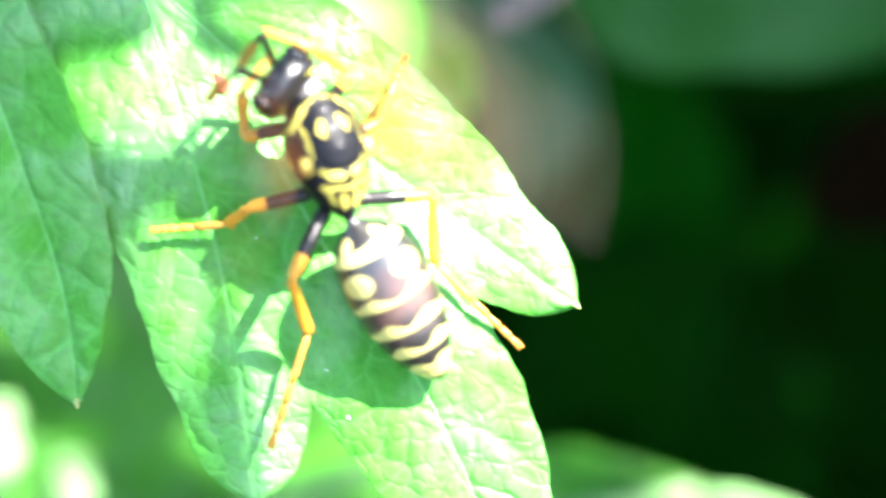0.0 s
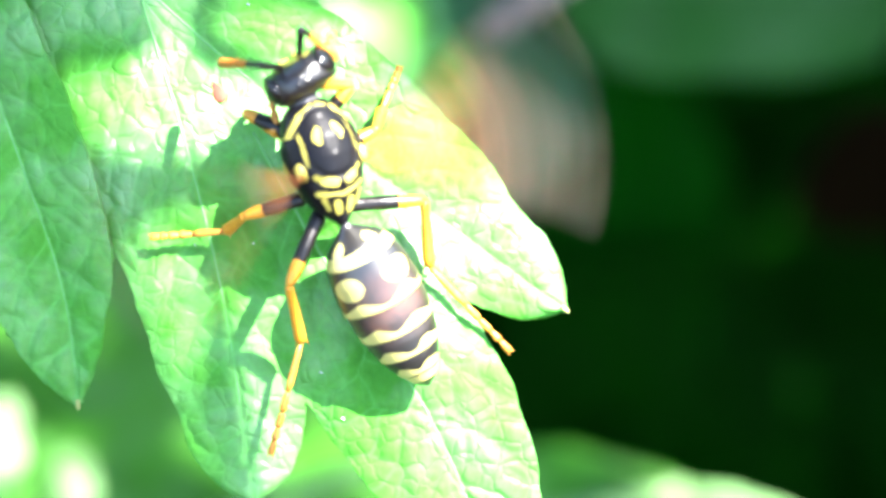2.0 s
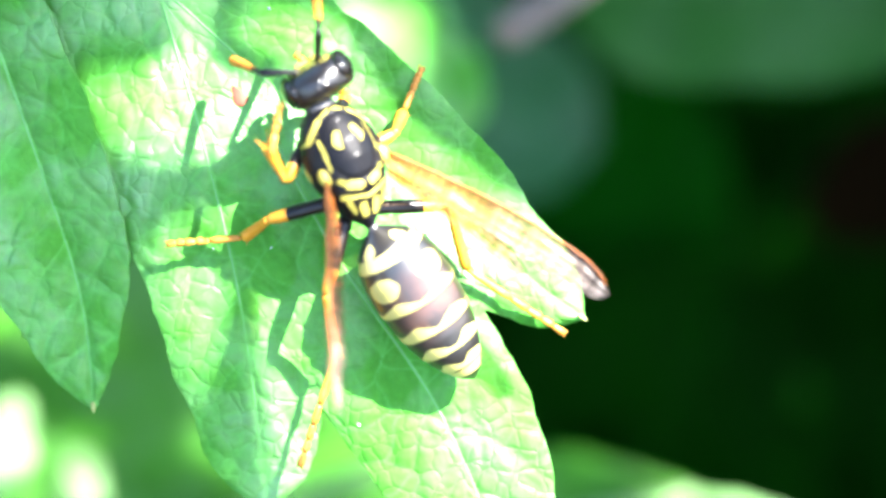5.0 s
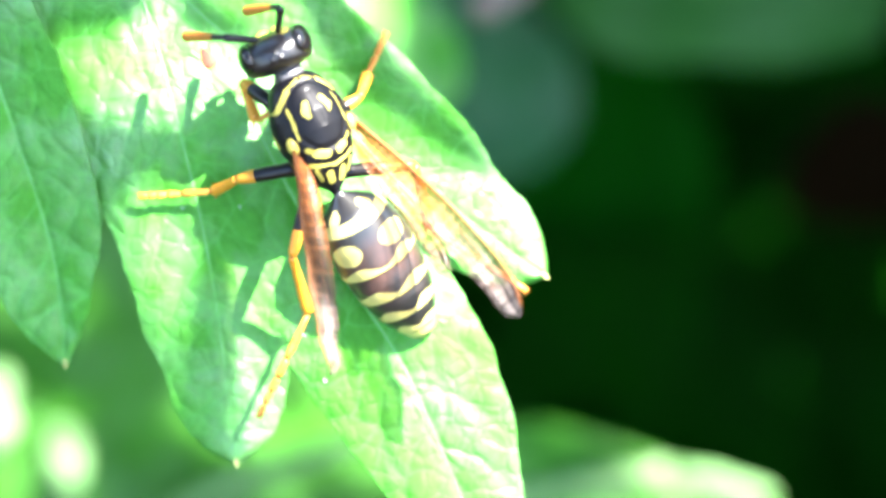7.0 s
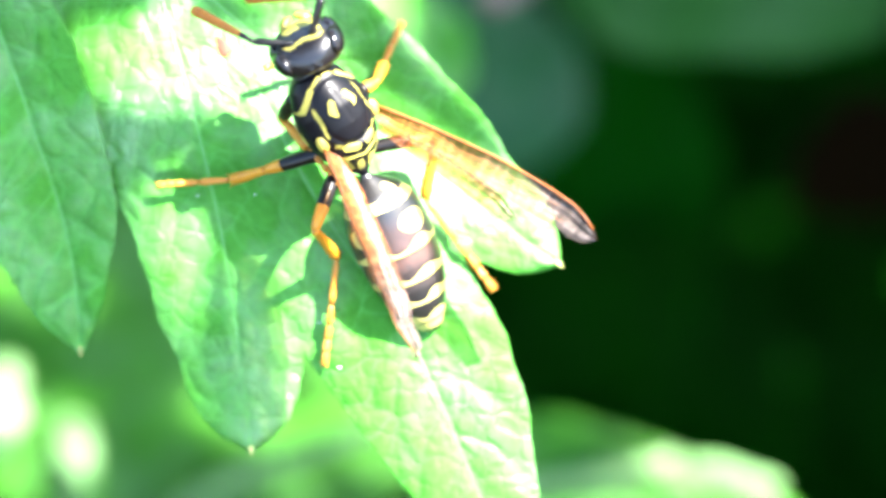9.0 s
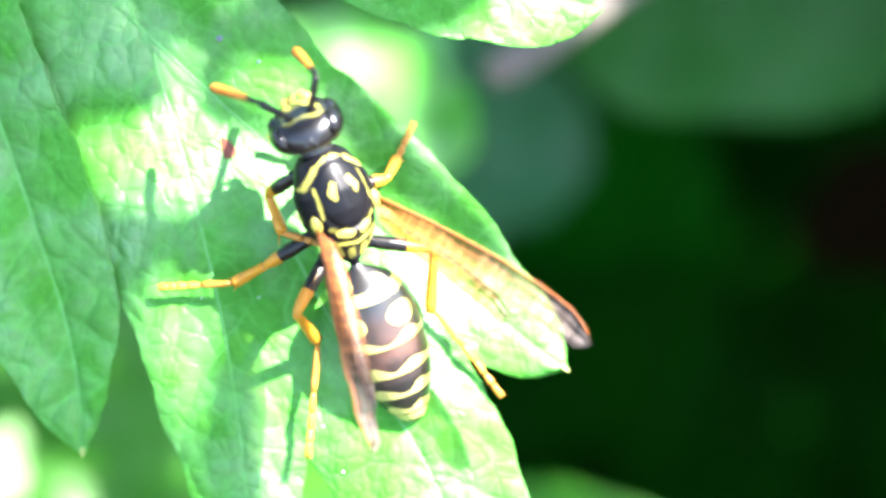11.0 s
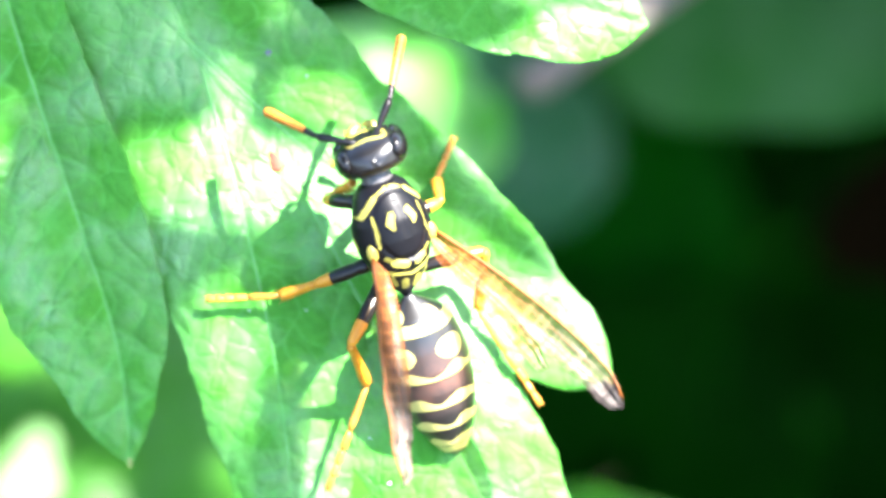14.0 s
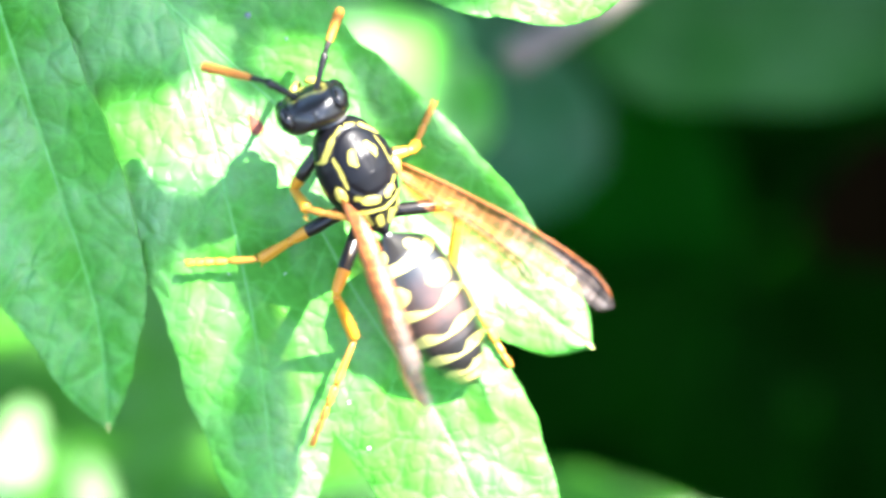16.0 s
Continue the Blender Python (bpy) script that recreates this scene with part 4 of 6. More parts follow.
def build_wasp():
    wasp = thing("paper_wasp", PLACE, "black and yellow paper wasp with orange legs standing on the leaf", "wasp")
    p = {"wasp": wasp}
    thorax = part("thorax", thorax_mesh(), wasp, None, "glossy black thorax with yellow marks")
    for s in (-1, 1):
        v, f = ball((s * 1.42, -0.12, 0.86), (0.26, 0.40, 0.22), 16, 20)
        part("tegula", mesh_from("tegula", np.array(v) * U, f, YELLOW), thorax, None, "pale yellow wing scale")
    head = p["head"] = part("head", head_mesh(), wasp, None, "glossy black head with yellow lines")
    v, f = tube(np.array([(0, 2.35, -0.05), (0, 2.85, 0.02), (0, 3.3, 0.1)]) * U, [0.80 * U, 0.62 * U, 0.55 * U], 24)
    part("neck", mesh_from("neck", v, f, NECK), wasp, None, "neck with its pale glint put in as grey")
    for s in (-1, 1):
        part("compound_eye", eye_mesh(s), head, None, "shiny black kidney-shaped eye")
        part("mandible", mandible_mesh(s), head)
    p["abdomen"] = part("abdomen", abdomen_mesh(), wasp, None, "tapered abdomen banded black, brown and yellow")
    for side in ("left", "right"):
        a = p["antenna_" + side] = part("antenna", scape_mesh(), wasp, None, "black jointed antenna with an orange end")
        p["antenna_" + side + "_flagellum"] = part("flagellum", flagellum_mesh(), a, None, "orange ringed flagellum, black at its base")
        s = 1 if side == "left" else -1
        fore = wing_meshes("forewing", 9.8 if side == "left" else 11.0, 1.65 if side == "left" else 1.35, s, ((0.0, 0.0, 0.97, 0.085), (0.3, 0.35, 0.8, 0.030), (0.6, 0.75, 0.85, 0.026)), 3.0 + s, 0.0 if side == "left" else 0.3, 0.5 if side == "left" else 0.27)
        w = p["wing_" + side] = part("forewing", fore[0], wasp, None, "narrow folded amber wing")
        for me in fore[1:]:
            part("vein", me, w, None, "orange-brown wing vein")
        hind = wing_meshes("hindwing", 7.2, 0.85, s, (), 8.0 + s)
        part("hindwing", hind[0], w, mm(-s * 0.35, 0.35, -0.22, 0, 0, s * 4), "short clear amber hindwing")
    for key, (a, b, c) in HIPS.items():
        leg = p[key] = part("leg", femur_mesh(a), wasp, None, "black thigh with an orange knee")
        p[key + "_tibia"] = part("tibia", tibia_mesh(b), leg, None, "orange shin")
        p[key + "_tarsus"] = part("tarsus", tarsus_mesh(c), leg, None, "pale orange jointed foot with claws")
    return p


WASP = build_wasp()


def fan(side, turn, chord):
    """A spread wing in the wasp's frame, turned from the body's side, its width along the chord."""
    s = 1 if side == "right" else -1
    a = radians(turn)
    d = Vector((s * math.cos(a), math.sin(a), 0.15)).normalized()
    x = Vector(chord)
    x = (x - x.dot(d) * d).normalized()
    m = Matrix((x, d, x.cross(d))).transposed().to_4x4()
    m.translation = Vector((s * 1.42, -0.35, 0.95)) * U
    return m


def beat(side):
    """Rows of a fast fanning wing up to the pause in which it comes to rest: one sweeps flat, the other on edge."""
    if side == "right":
        ends = [fan(side, turn, Vector((math.cos(radians(turn)), math.sin(radians(turn)), 0.15)).cross(Vector((0, 0.22, 1)))) for turn in (30, -54)]
    else:
        ends = [fan(side, turn, (-0.373, 0.07, 0.925)) for turn in (26, -56)]
    return [(k / 30, ends[k % 2]) for k in range(136)] + [(4.7, ends[1])]


def resting(side, rows, flutters):
    """Rows of a folded wing from its turns (t, rx, ry, rz), with short strokes (t, swing) to both sides."""
    x = 1.42 if side == "right" else -1.42
    turns = np.array(rows)
    out = [tuple(r) for r in rows]
    for t, swing in flutters:
        held = lambda at: [float(np.interp(at, turns[:, 0], turns[:, k])) for k in (1, 2, 3)]
        out = [r for r in out if abs(r[0] - t) > 0.02]
        for at, share in ((t - 0.045, 0), (t - 1 / 60, 1), (t + 1 / 60, -1), (t + 0.045, 0)):
            rx, ry, rz = held(at)
            out.append((at, rx, ry, rz + share * swing))
    return [(t, mm(x, -0.35, 0.95, rx, ry, rz)) for t, rx, ry, rz in sorted(out)]


# ---- small things on the leaf ----
def husk():
    c = spot(460, 258, 0.40)
    c[2] = level(c[0], c[1]) + 0.06
    ob = thing("bud_scale", PLACE @ mm(c[0], c[1], c[2], 6, -8, 25), "small curled red-brown bud scale on the leaf", "bud scale")
    nu, nv, verts, faces = 14, 8, [], []
    for i in range(nu + 1):
        u = i / nu
        for k in range(nv + 1):
            v = 2 * k / nv - 1
            w = 0.40 * (1 - u) ** 0.55 * min(1, 0.35 + u * 5) * (1 + 0.2 * noise.noise((u * 4, v, 2.0)))
            verts.append((w * v, (u - 0.5) * 1.0, 0.10 * (1 - v * v) * (1 - u) + 0.03 * math.sin(u * 5)))
    for i in range(nu):
        for k in range(nv):
            a = i * (nv + 1) + k
            faces.append((a, a + 1, a + nv + 2, a + nv + 1))
    b = part("scale", mesh_from("scale", np.array(verts) * U, faces, HUSK), ob)
    mod = b.modifiers.new("thickness", "SOLIDIFY")
    mod.thickness = 0.08 * U


husk()


def grit(x, y, r, label, material=None):
    c = spot(x, y, 0.45)
    c[2] = level(c[0], c[1]) + r * 0.5
    v, f = ball((0, 0, 0), (r, r * 0.8, r * 0.7), 8, 10)
    v = [q * (1 + 0.35 * noise.noise(tuple(q * 9 + x))) for q in v]
    thing("grit", PLACE @ mm(*c), label, "grit", data=mesh_from("grit", np.array(v) * U, f, material or GRIT))


grit(448, 65, 0.16, "tiny blue-grey grain of grit on the leaf")
grit(516, 107, 0.09, "tiny dark grain of grit on the leaf")
for x, y, r in ((513, 523, 0.05), (625, 752, 0.055), (660, 834, 0.06), (412, 523, 0.045)):
    grit(x, y, r, "tiny white speck on the leaf", SPECK)


def motions():
    still = SWAYING.matrix_basis.copy()
    aside = Matrix.Translation(PLACE.to_3x3() @ Vector((2.3 * U, 1.6 * U, 0))) @ still
    walk(SWAYING, [(0, aside), (3.7, aside), (5.8, still), (16, still)])
    walk(WASP["wasp"], [(0, PLACE @ mm(-3.40, 1.20, 3.79, 4.3, 21.9, 19.1)), (0.5, PLACE @ mm(-3.45, 1.24, 3.79, 4.3, 21.9, 18.7)), (1, PLACE @ mm(-3.58, 1.13, 3.79, 4.3, 21.9, 20.5)), (1.5, PLACE @ mm(-3.47, 1.27, 3.79, 4.3, 21.9, 17.9)), (2, PLACE @ mm(-3.41, 1.26, 3.79, 4.3, 21.9, 18.4)), (2.5, PLACE @ mm(-3.30, 1.41, 3.79, 4.3, 21.9, 20.1)), (3, PLACE @ mm(-3.67, 1.32, 3.79, 4.3, 21.9, 21.5)), (3.5, PLACE @ mm(-3.47, 1.41, 3.70, 0.0, 22.0, 19.2)), (6, PLACE @ mm(-3.19, 1.05, 3.95, 11.8, 21.6, 28.0)), (6.5, PLACE @ mm(-2.79, 0.74, 4.02, 15.4, 21.3, 27.4)), (7, PLACE @ mm(-3.23, 0.99, 3.89, 9.1, 21.7, 24.9)), (7.5, PLACE @ mm(-3.16, 1.07, 4.13, 20.9, 20.7, 34.9)), (8, PLACE @ mm(-3.02, 1.16, 4.23, 25.7, 20.0, 27.1)), (8.5, PLACE @ mm(-3.41, 1.33, 4.22, 25.4, 20.0, 25.8)), (9, PLACE @ mm(-2.87, 0.92, 4.23, 25.7, 20.0, 38.0)), (9.5, PLACE @ mm(-4.05, 2.99, 4.19, 23.5, 20.3, 37.4)), (12, PLACE @ mm(-2.64, 1.27, 4.13, 20.5, 20.7, 20.6)), (12.5, PLACE @ mm(-2.67, 1.25, 4.13, 20.7, 20.7, 20.6)), (13, PLACE @ mm(-3.02, 1.25, 4.15, 21.9, 20.6, 20.4)), (13.5, PLACE @ mm(-2.83, 1.23, 4.12, 20.2, 20.8, 20.8)), (14, PLACE @ mm(-2.83, 1.23, 4.10, 19.4, 20.9, 22.0)), (14.5, PLACE @ mm(-2.77, 1.16, 4.04, 16.3, 21.2, 19.7)), (15, PLACE @ mm(-2.96, 1.30, 4.02, 15.2, 21.3, 22.8)), (15.5, PLACE @ mm(-3.60, 1.99, 3.90, 9.8, 21.7, 22.0)), (16, PLACE @ mm(-3.36, 2.12, 4.01, 14.8, 21.3, 31.2))])
    walk(WASP["head"], [(0, mm(-0.75, 3.29, -0.03, -21.3, -15.5, 36.9)), (0.5, mm(-0.98, 3.30, -0.07, -0.5, -21.7, 4.0)), (1, mm(-0.33, 3.68, 0.11, -5.6, -22.3, -9.0)), (1.5, mm(-0.03, 3.71, 0.19, -12.1, -22.3, -10.2)), (2, mm(0.08, 3.58, 0.35, -1.2, -20.4, 14.4)), (2.5, mm(-0.20, 3.71, 0.24, 4.0, -21.6, 5.5)), (3, mm(-0.22, 3.71, 0.22, 2.1, -21.6, 5.0)), (3.5, mm(-0.14, 3.65, 0.38, 7.2, -21.5, 13.0)), (6, mm(0.35, 3.58, 0.34, 2.4, -21.7, 1.7)), (6.5, mm(0.08, 3.53, 0.20, 4.3, -21.0, 3.9)), (7, mm(-0.23, 3.71, 0.12, 1.8, -22.1, -0.8)), (7.5, mm(0.26, 3.65, 0.06, -5.5, -24.9, -10.1)), (8, mm(-0.14, 3.43, -0.07, -8.4, -18.9, 6.9)), (8.5, mm(0.07, 3.46, 0.04, 2.2, -23.1, -2.7)), (9, mm(0.39, 3.49, 0.23, 17.2, -23.2, -3.1)), (9.5, mm(-0.74, 3.49, -0.24, 6.1, -22.1, -0.3)), (12, mm(0.22, 3.75, 0.16, 18.1, -21.3, 2.0)), (12.5, mm(-0.24, 3.74, -0.03, 19.5, -22.6, -2.0)), (13, mm(-0.10, 3.70, 0.01, 14.4, -20.9, 3.2)), (13.5, mm(-0.12, 3.62, 0.07, 16.3, -21.3, 2.3)), (14, mm(0.02, 3.75, 0.03, 2.1, -20.4, 4.9)), (14.5, mm(-0.58, 3.64, -0.02, 23.4, -21.0, 3.9)), (15, mm(0.18, 3.73, 0.18, 2.9, -21.4, 2.5)), (15.5, mm(-0.39, 3.51, 0.10, 3.1, -20.6, 7.9)), (16, mm(-0.52, 3.49, -0.02, 7.4, -22.7, -3.0))])
    walk(WASP["abdomen"], [(0, mm(-0.00, -2.60, -0.15, 11.6, -20.9, 10.9)), (0.5, mm(-0.00, -2.60, -0.15, 10.7, -21.0, 10.4)), (1, mm(0.00, -2.60, -0.15, 14.8, -21.1, 9.3)), (1.5, mm(0.00, -2.60, -0.15, 7.8, -20.9, 11.5)), (2, mm(0.00, -2.60, -0.15, 10.7, -21.1, 9.6)), (2.5, mm(-0.00, -2.60, -0.15, 4.7, -21.3, 8.1)), (3, mm(0.00, -2.60, -0.15, 4.1, -21.2, 8.5)), (3.5, mm(-0.00, -2.60, -0.15, 8.7, -21.7, 9.4)), (6, mm(0.00, -2.60, -0.15, 8.7, -19.1, 13.2)), (6.5, mm(0.00, -2.60, -0.15, 1.8, -14.3, 24.3)), (7, mm(0.00, -2.60, -0.15, 12.8, -20.4, 9.6)), (7.5, mm(0.00, -2.60, -0.15, 1.9, -20.6, 4.1)), (8, mm(-0.00, -2.60, -0.15, -30.9, -9.2, 25.2)), (8.5, mm(0.00, -2.60, -0.15, -2.7, -20.6, 3.4)), (9, mm(-0.00, -2.60, -0.15, 0.7, -24.4, -6.2)), (9.5, mm(0.00, -2.60, -0.15, 1.6, -22.9, -2.5)), (12, mm(0.00, -2.60, -0.15, 3.3, -21.4, 1.7)), (12.5, mm(0.00, -2.60, -0.15, 2.9, -21.3, 2.1)), (13, mm(0.00, -2.60, -0.15, 1.2, -20.8, 3.3)), (13.5, mm(-0.00, -2.60, -0.15, 3.6, -21.5, 1.7)), (14, mm(0.00, -2.60, -0.15, 4.4, -21.4, 1.9)), (14.5, mm(0.00, -2.60, -0.15, 7.1, -21.0, 3.8)), (15, mm(-0.00, -2.60, -0.15, 9.9, -22.1, -0.6)), (15.5, mm(0.00, -2.60, -0.15, 17.3, -22.6, -4.7)), (16, mm(0.00, -2.60, -0.15, 4.1, -20.6, 5.6))])
    walk(WASP["antenna_left"], [(0, mm(-1.56, 3.75, -0.09, 33.2, -10.2, 53.3)), (0.5, mm(-1.52, 4.05, 0.11, 27.1, -13.0, 45.3)), (1, mm(-0.65, 4.55, 0.22, -6.1, -5.8, 65.1)), (1.5, mm(-0.29, 4.61, 0.21, 24.1, -9.7, 54.8)), (2, mm(-0.57, 4.22, 0.53, 31.3, -4.7, 67.9)), (2.5, mm(-0.77, 4.41, 0.48, 7.6, -10.5, 52.5)), (3, mm(-0.78, 4.43, 0.44, 5.2, -6.1, 64.3)), (3.5, mm(-0.81, 4.25, 0.66, 17.7, -5.3, 76.6)), (6, mm(-0.17, 4.33, 0.55, -24.4, -0.8, 60.8)), (6.5, mm(-0.47, 4.25, 0.45, -13.0, 1.9, 59.7)), (7, mm(-0.71, 4.49, 0.32, 1.7, -2.2, 63.4)), (7.5, mm(-0.05, 4.53, 0.14, 2.2, 4.4, 54.6)), (8, mm(-0.67, 4.20, 0.03, 10.8, 10.2, 56.7)), (8.5, mm(-0.39, 4.25, 0.24, 23.3, 12.0, 60.3)), (9, mm(-0.15, 4.16, 0.60, -31.5, 6.5, 50.5)), (9.5, mm(-1.25, 4.23, 0.01, 9.9, 5.3, 51.8)), (12, mm(-0.36, 4.36, 0.56, -9.7, -5.4, 37.3)), (12.5, mm(-0.79, 4.38, 0.37, 19.0, 1.1, 48.9)), (13, mm(-0.68, 4.34, 0.37, 11.9, 6.1, 56.0)), (13.5, mm(-0.70, 4.25, 0.45, -0.3, -1.1, 45.7)), (14, mm(-0.53, 4.47, 0.25, -27.7, 5.8, 59.8)), (14.5, mm(-1.20, 4.18, 0.44, -4.3, -3.4, 47.2)), (15, mm(-0.35, 4.47, 0.40, -25.5, -5.2, 45.3)), (15.5, mm(-0.98, 4.19, 0.33, 3.2, 1.2, 69.6)), (16, mm(-1.00, 4.24, 0.25, 3.3, -9.7, 36.1))])
    walk(WASP["antenna_left_flagellum"], [(0, mm(-0.00, 1.75, 0.00, -91.1, 40.5, 39.8)), (0.5, mm(-0.00, 1.75, -0.00, -74.9, 26.3, 29.2)), (1, mm(0.00, 1.75, 0.00, -68.0, 4.4, 16.3)), (1.5, mm(0.00, 1.75, 0.00, -87.7, 29.7, 35.7)), (2, mm(-0.00, 1.75, -0.00, -106.2, -3.8, -2.8)), (2.5, mm(-0.00, 1.75, 0.00, -80.5, -1.3, -2.4)), (3, mm(-0.00, 1.75, -0.00, -79.8, -0.9, -1.8)), (3.5, mm(0.00, 1.75, -0.00, -82.7, -26.7, -38.3)), (6, mm(0.00, 1.75, 0.00, -53.1, -0.0, -34.1)), (6.5, mm(0.00, 1.75, 0.00, -64.7, -5.8, -26.0)), (7, mm(-0.00, 1.75, 0.00, -75.0, -2.2, -4.6)), (7.5, mm(0.00, 1.75, 0.00, -71.1, -13.7, -23.9)), (8, mm(0.00, 1.75, -0.00, -65.6, -8.3, -9.5)), (8.5, mm(0.00, 1.75, 0.00, -86.6, -14.0, -10.8)), (9, mm(-0.00, 1.75, 0.00, -15.9, -0.0, -25.2)), (9.5, mm(0.00, 1.75, 0.00, -59.3, -3.8, -4.5)), (12, mm(0.00, 1.75, 0.00, -68.1, 1.9, 5.5)), (12.5, mm(0.00, 1.75, 0.00, -47.9, 0.2, 0.1)), (13, mm(0.00, 1.75, 0.00, -64.5, -3.6, -4.2)), (13.5, mm(-0.00, 1.75, 0.00, -61.7, 0.3, 0.6)), (14, mm(-0.00, 1.75, 0.00, -32.6, -0.0, -17.2)), (14.5, mm(0.00, 1.75, -0.00, -61.9, 9.6, 24.8)), (15, mm(0.00, 1.75, 0.00, -53.1, -0.0, -12.0)), (15.5, mm(0.00, 1.75, 0.00, -47.4, -6.9, -13.7)), (16, mm(-0.00, 1.75, -0.00, -50.0, 5.9, 11.6))])
    walk(WASP["antenna_right"], [(0, mm(-0.97, 4.19, 0.11, 37.6, -21.9, 2.0)), (0.5, mm(-0.81, 4.10, 0.39, 69.4, -15.6, -57.9)), (1, mm(0.04, 4.44, 0.50, 72.9, -10.7, -73.2)), (1.5, mm(0.40, 4.48, 0.50, 68.4, -16.5, -54.4)), (2, mm(0.11, 4.40, 0.80, 51.3, -21.6, -26.3)), (2.5, mm(-0.07, 4.48, 0.76, 41.8, -20.7, -33.8)), (3, mm(-0.08, 4.49, 0.72, 46.6, -21.5, -27.6)), (3.5, mm(-0.12, 4.41, 0.93, 49.6, -18.9, -32.0)), (6, mm(0.54, 4.35, 0.83, 39.6, -24.2, -18.9)), (6.5, mm(0.24, 4.30, 0.72, 28.9, -24.1, -10.4)), (7, mm(-0.00, 4.48, 0.61, 58.6, -22.8, -36.7)), (7.5, mm(0.63, 4.40, 0.46, 49.0, -26.8, -68.2)), (8, mm(0.05, 4.28, 0.27, 50.2, -31.6, -61.4)), (8.5, mm(0.30, 4.22, 0.54, 33.8, -31.7, -57.6)), (9, mm(0.55, 4.13, 0.90, 22.1, -32.1, -51.6)), (9.5, mm(-0.55, 4.23, 0.30, 12.3, -26.3, -13.6)), (12, mm(0.34, 4.39, 0.84, 19.5, -28.8, -40.4)), (12.5, mm(-0.09, 4.36, 0.67, -10.2, -27.2, -21.6)), (13, mm(0.03, 4.38, 0.64, -2.1, -25.9, -13.5)), (13.5, mm(0.01, 4.28, 0.72, -8.8, -27.4, -23.6)), (14, mm(0.18, 4.53, 0.52, -0.7, -28.2, -39.6)), (14.5, mm(-0.49, 4.23, 0.71, 27.5, -26.1, -25.5)), (15, mm(0.36, 4.50, 0.68, 52.0, -23.5, -60.5)), (15.5, mm(-0.28, 4.29, 0.60, 31.0, -20.9, -52.6)), (16, mm(-0.30, 4.20, 0.54, 4.2, -25.4, -42.9))])
    walk(WASP["antenna_right_flagellum"], [(0, mm(-0.00, 1.75, 0.00, -30.1, 36.5, 125.5)), (0.25, mm(-0.00, 1.75, 0.00, -84.9, 37.8, 48.8)), (0.5, mm(0.00, 1.75, 0.00, -106.3, -0.5, -0.4)), (0.75, mm(0.00, 1.75, 0.00, -73.8, -50.1, -63.9)), (1, mm(0.00, 1.75, 0.00, -5.1, -26.2, -158.3)), (1.25, mm(0.00, 1.75, 0.00, -6.3, 28.6, 155.8)), (1.5, mm(0.00, 1.75, 0.00, -74.5, 49.9, 62.9)), (1.667, mm(0.00, 1.75, 0.00, -21.0, 42.5, 136.4)), (1.833, mm(0.00, 1.75, -0.00, -6.0, -2.9, -173.6)), (2, mm(0.00, 1.75, -0.00, -23.5, -36.1, -134.0)), (2.25, mm(-0.00, 1.75, 0.00, -75.3, -33.5, -47.0)), (2.5, mm(-0.00, 1.75, 0.00, -85.6, 7.4, 11.5)), (2.75, mm(-0.00, 1.75, 0.00, -55.4, 36.7, 82.1)), (3, mm(0.00, 1.75, -0.00, -16.0, 16.6, 159.3)), (3.167, mm(0.00, 1.75, -0.00, -39.9, 37.8, 109.9)), (3.333, mm(0.00, 1.75, 0.00, -82.5, 26.4, 37.2)), (3.5, mm(0.00, 1.75, 0.00, -91.2, -2.2, -2.8)), (6, mm(0.00, 1.75, -0.00, -95.2, 10.3, 11.2)), (6.5, mm(0.00, 1.75, -0.00, -92.2, -3.0, -3.7)), (6.75, mm(-0.00, 1.75, 0.00, -86.5, 33.7, 35.6)), (7, mm(-0.00, 1.75, 0.00, -41.1, 51.6, 105.3)), (7.25, mm(0.00, 1.75, 0.00, -78.3, 38.6, 49.0)), (7.5, mm(0.00, 1.75, 0.00, -88.9, 11.3, 15.2)), (8, mm(0.00, 1.75, 0.00, -92.6, 21.5, 24.0)), (8.5, mm(-0.00, 1.75, 0.00, -82.0, 6.8, 12.2)), (8.75, mm(-0.00, 1.75, 0.00, -42.1, 32.8, 56.3)), (9, mm(-0.00, 1.75, 0.00, 6.8, 20.2, 109.1)), (9.25, mm(-0.00, 1.75, -0.00, -45.9, 32.2, 45.3)), (9.5, mm(-0.00, 1.75, -0.00, -81.8, -2.1, -3.9)), (12, mm(0.00, 1.75, 0.00, -52.6, 18.9, 65.7)), (12.5, mm(-0.00, 1.75, 0.00, -44.0, -0.0, 58.7)), (13, mm(0.00, 1.75, 0.00, -55.4, 12.5, 77.6)), (13.5, mm(0.00, 1.75, 0.00, -53.1, -0.0, 80.7)), (14, mm(-0.00, 1.75, 0.00, -24.5, -0.0, 11.0)), (14.5, mm(0.00, 1.75, 0.00, -66.5, 20.3, 36.2)), (15, mm(0.00, 1.75, -0.00, -74.6, 20.3, 25.4)), (15.5, mm(-0.00, 1.75, 0.00, -58.7, 4.6, 13.2)), (16, mm(0.00, 1.75, 0.00, -45.5, -0.0, -1.4))])
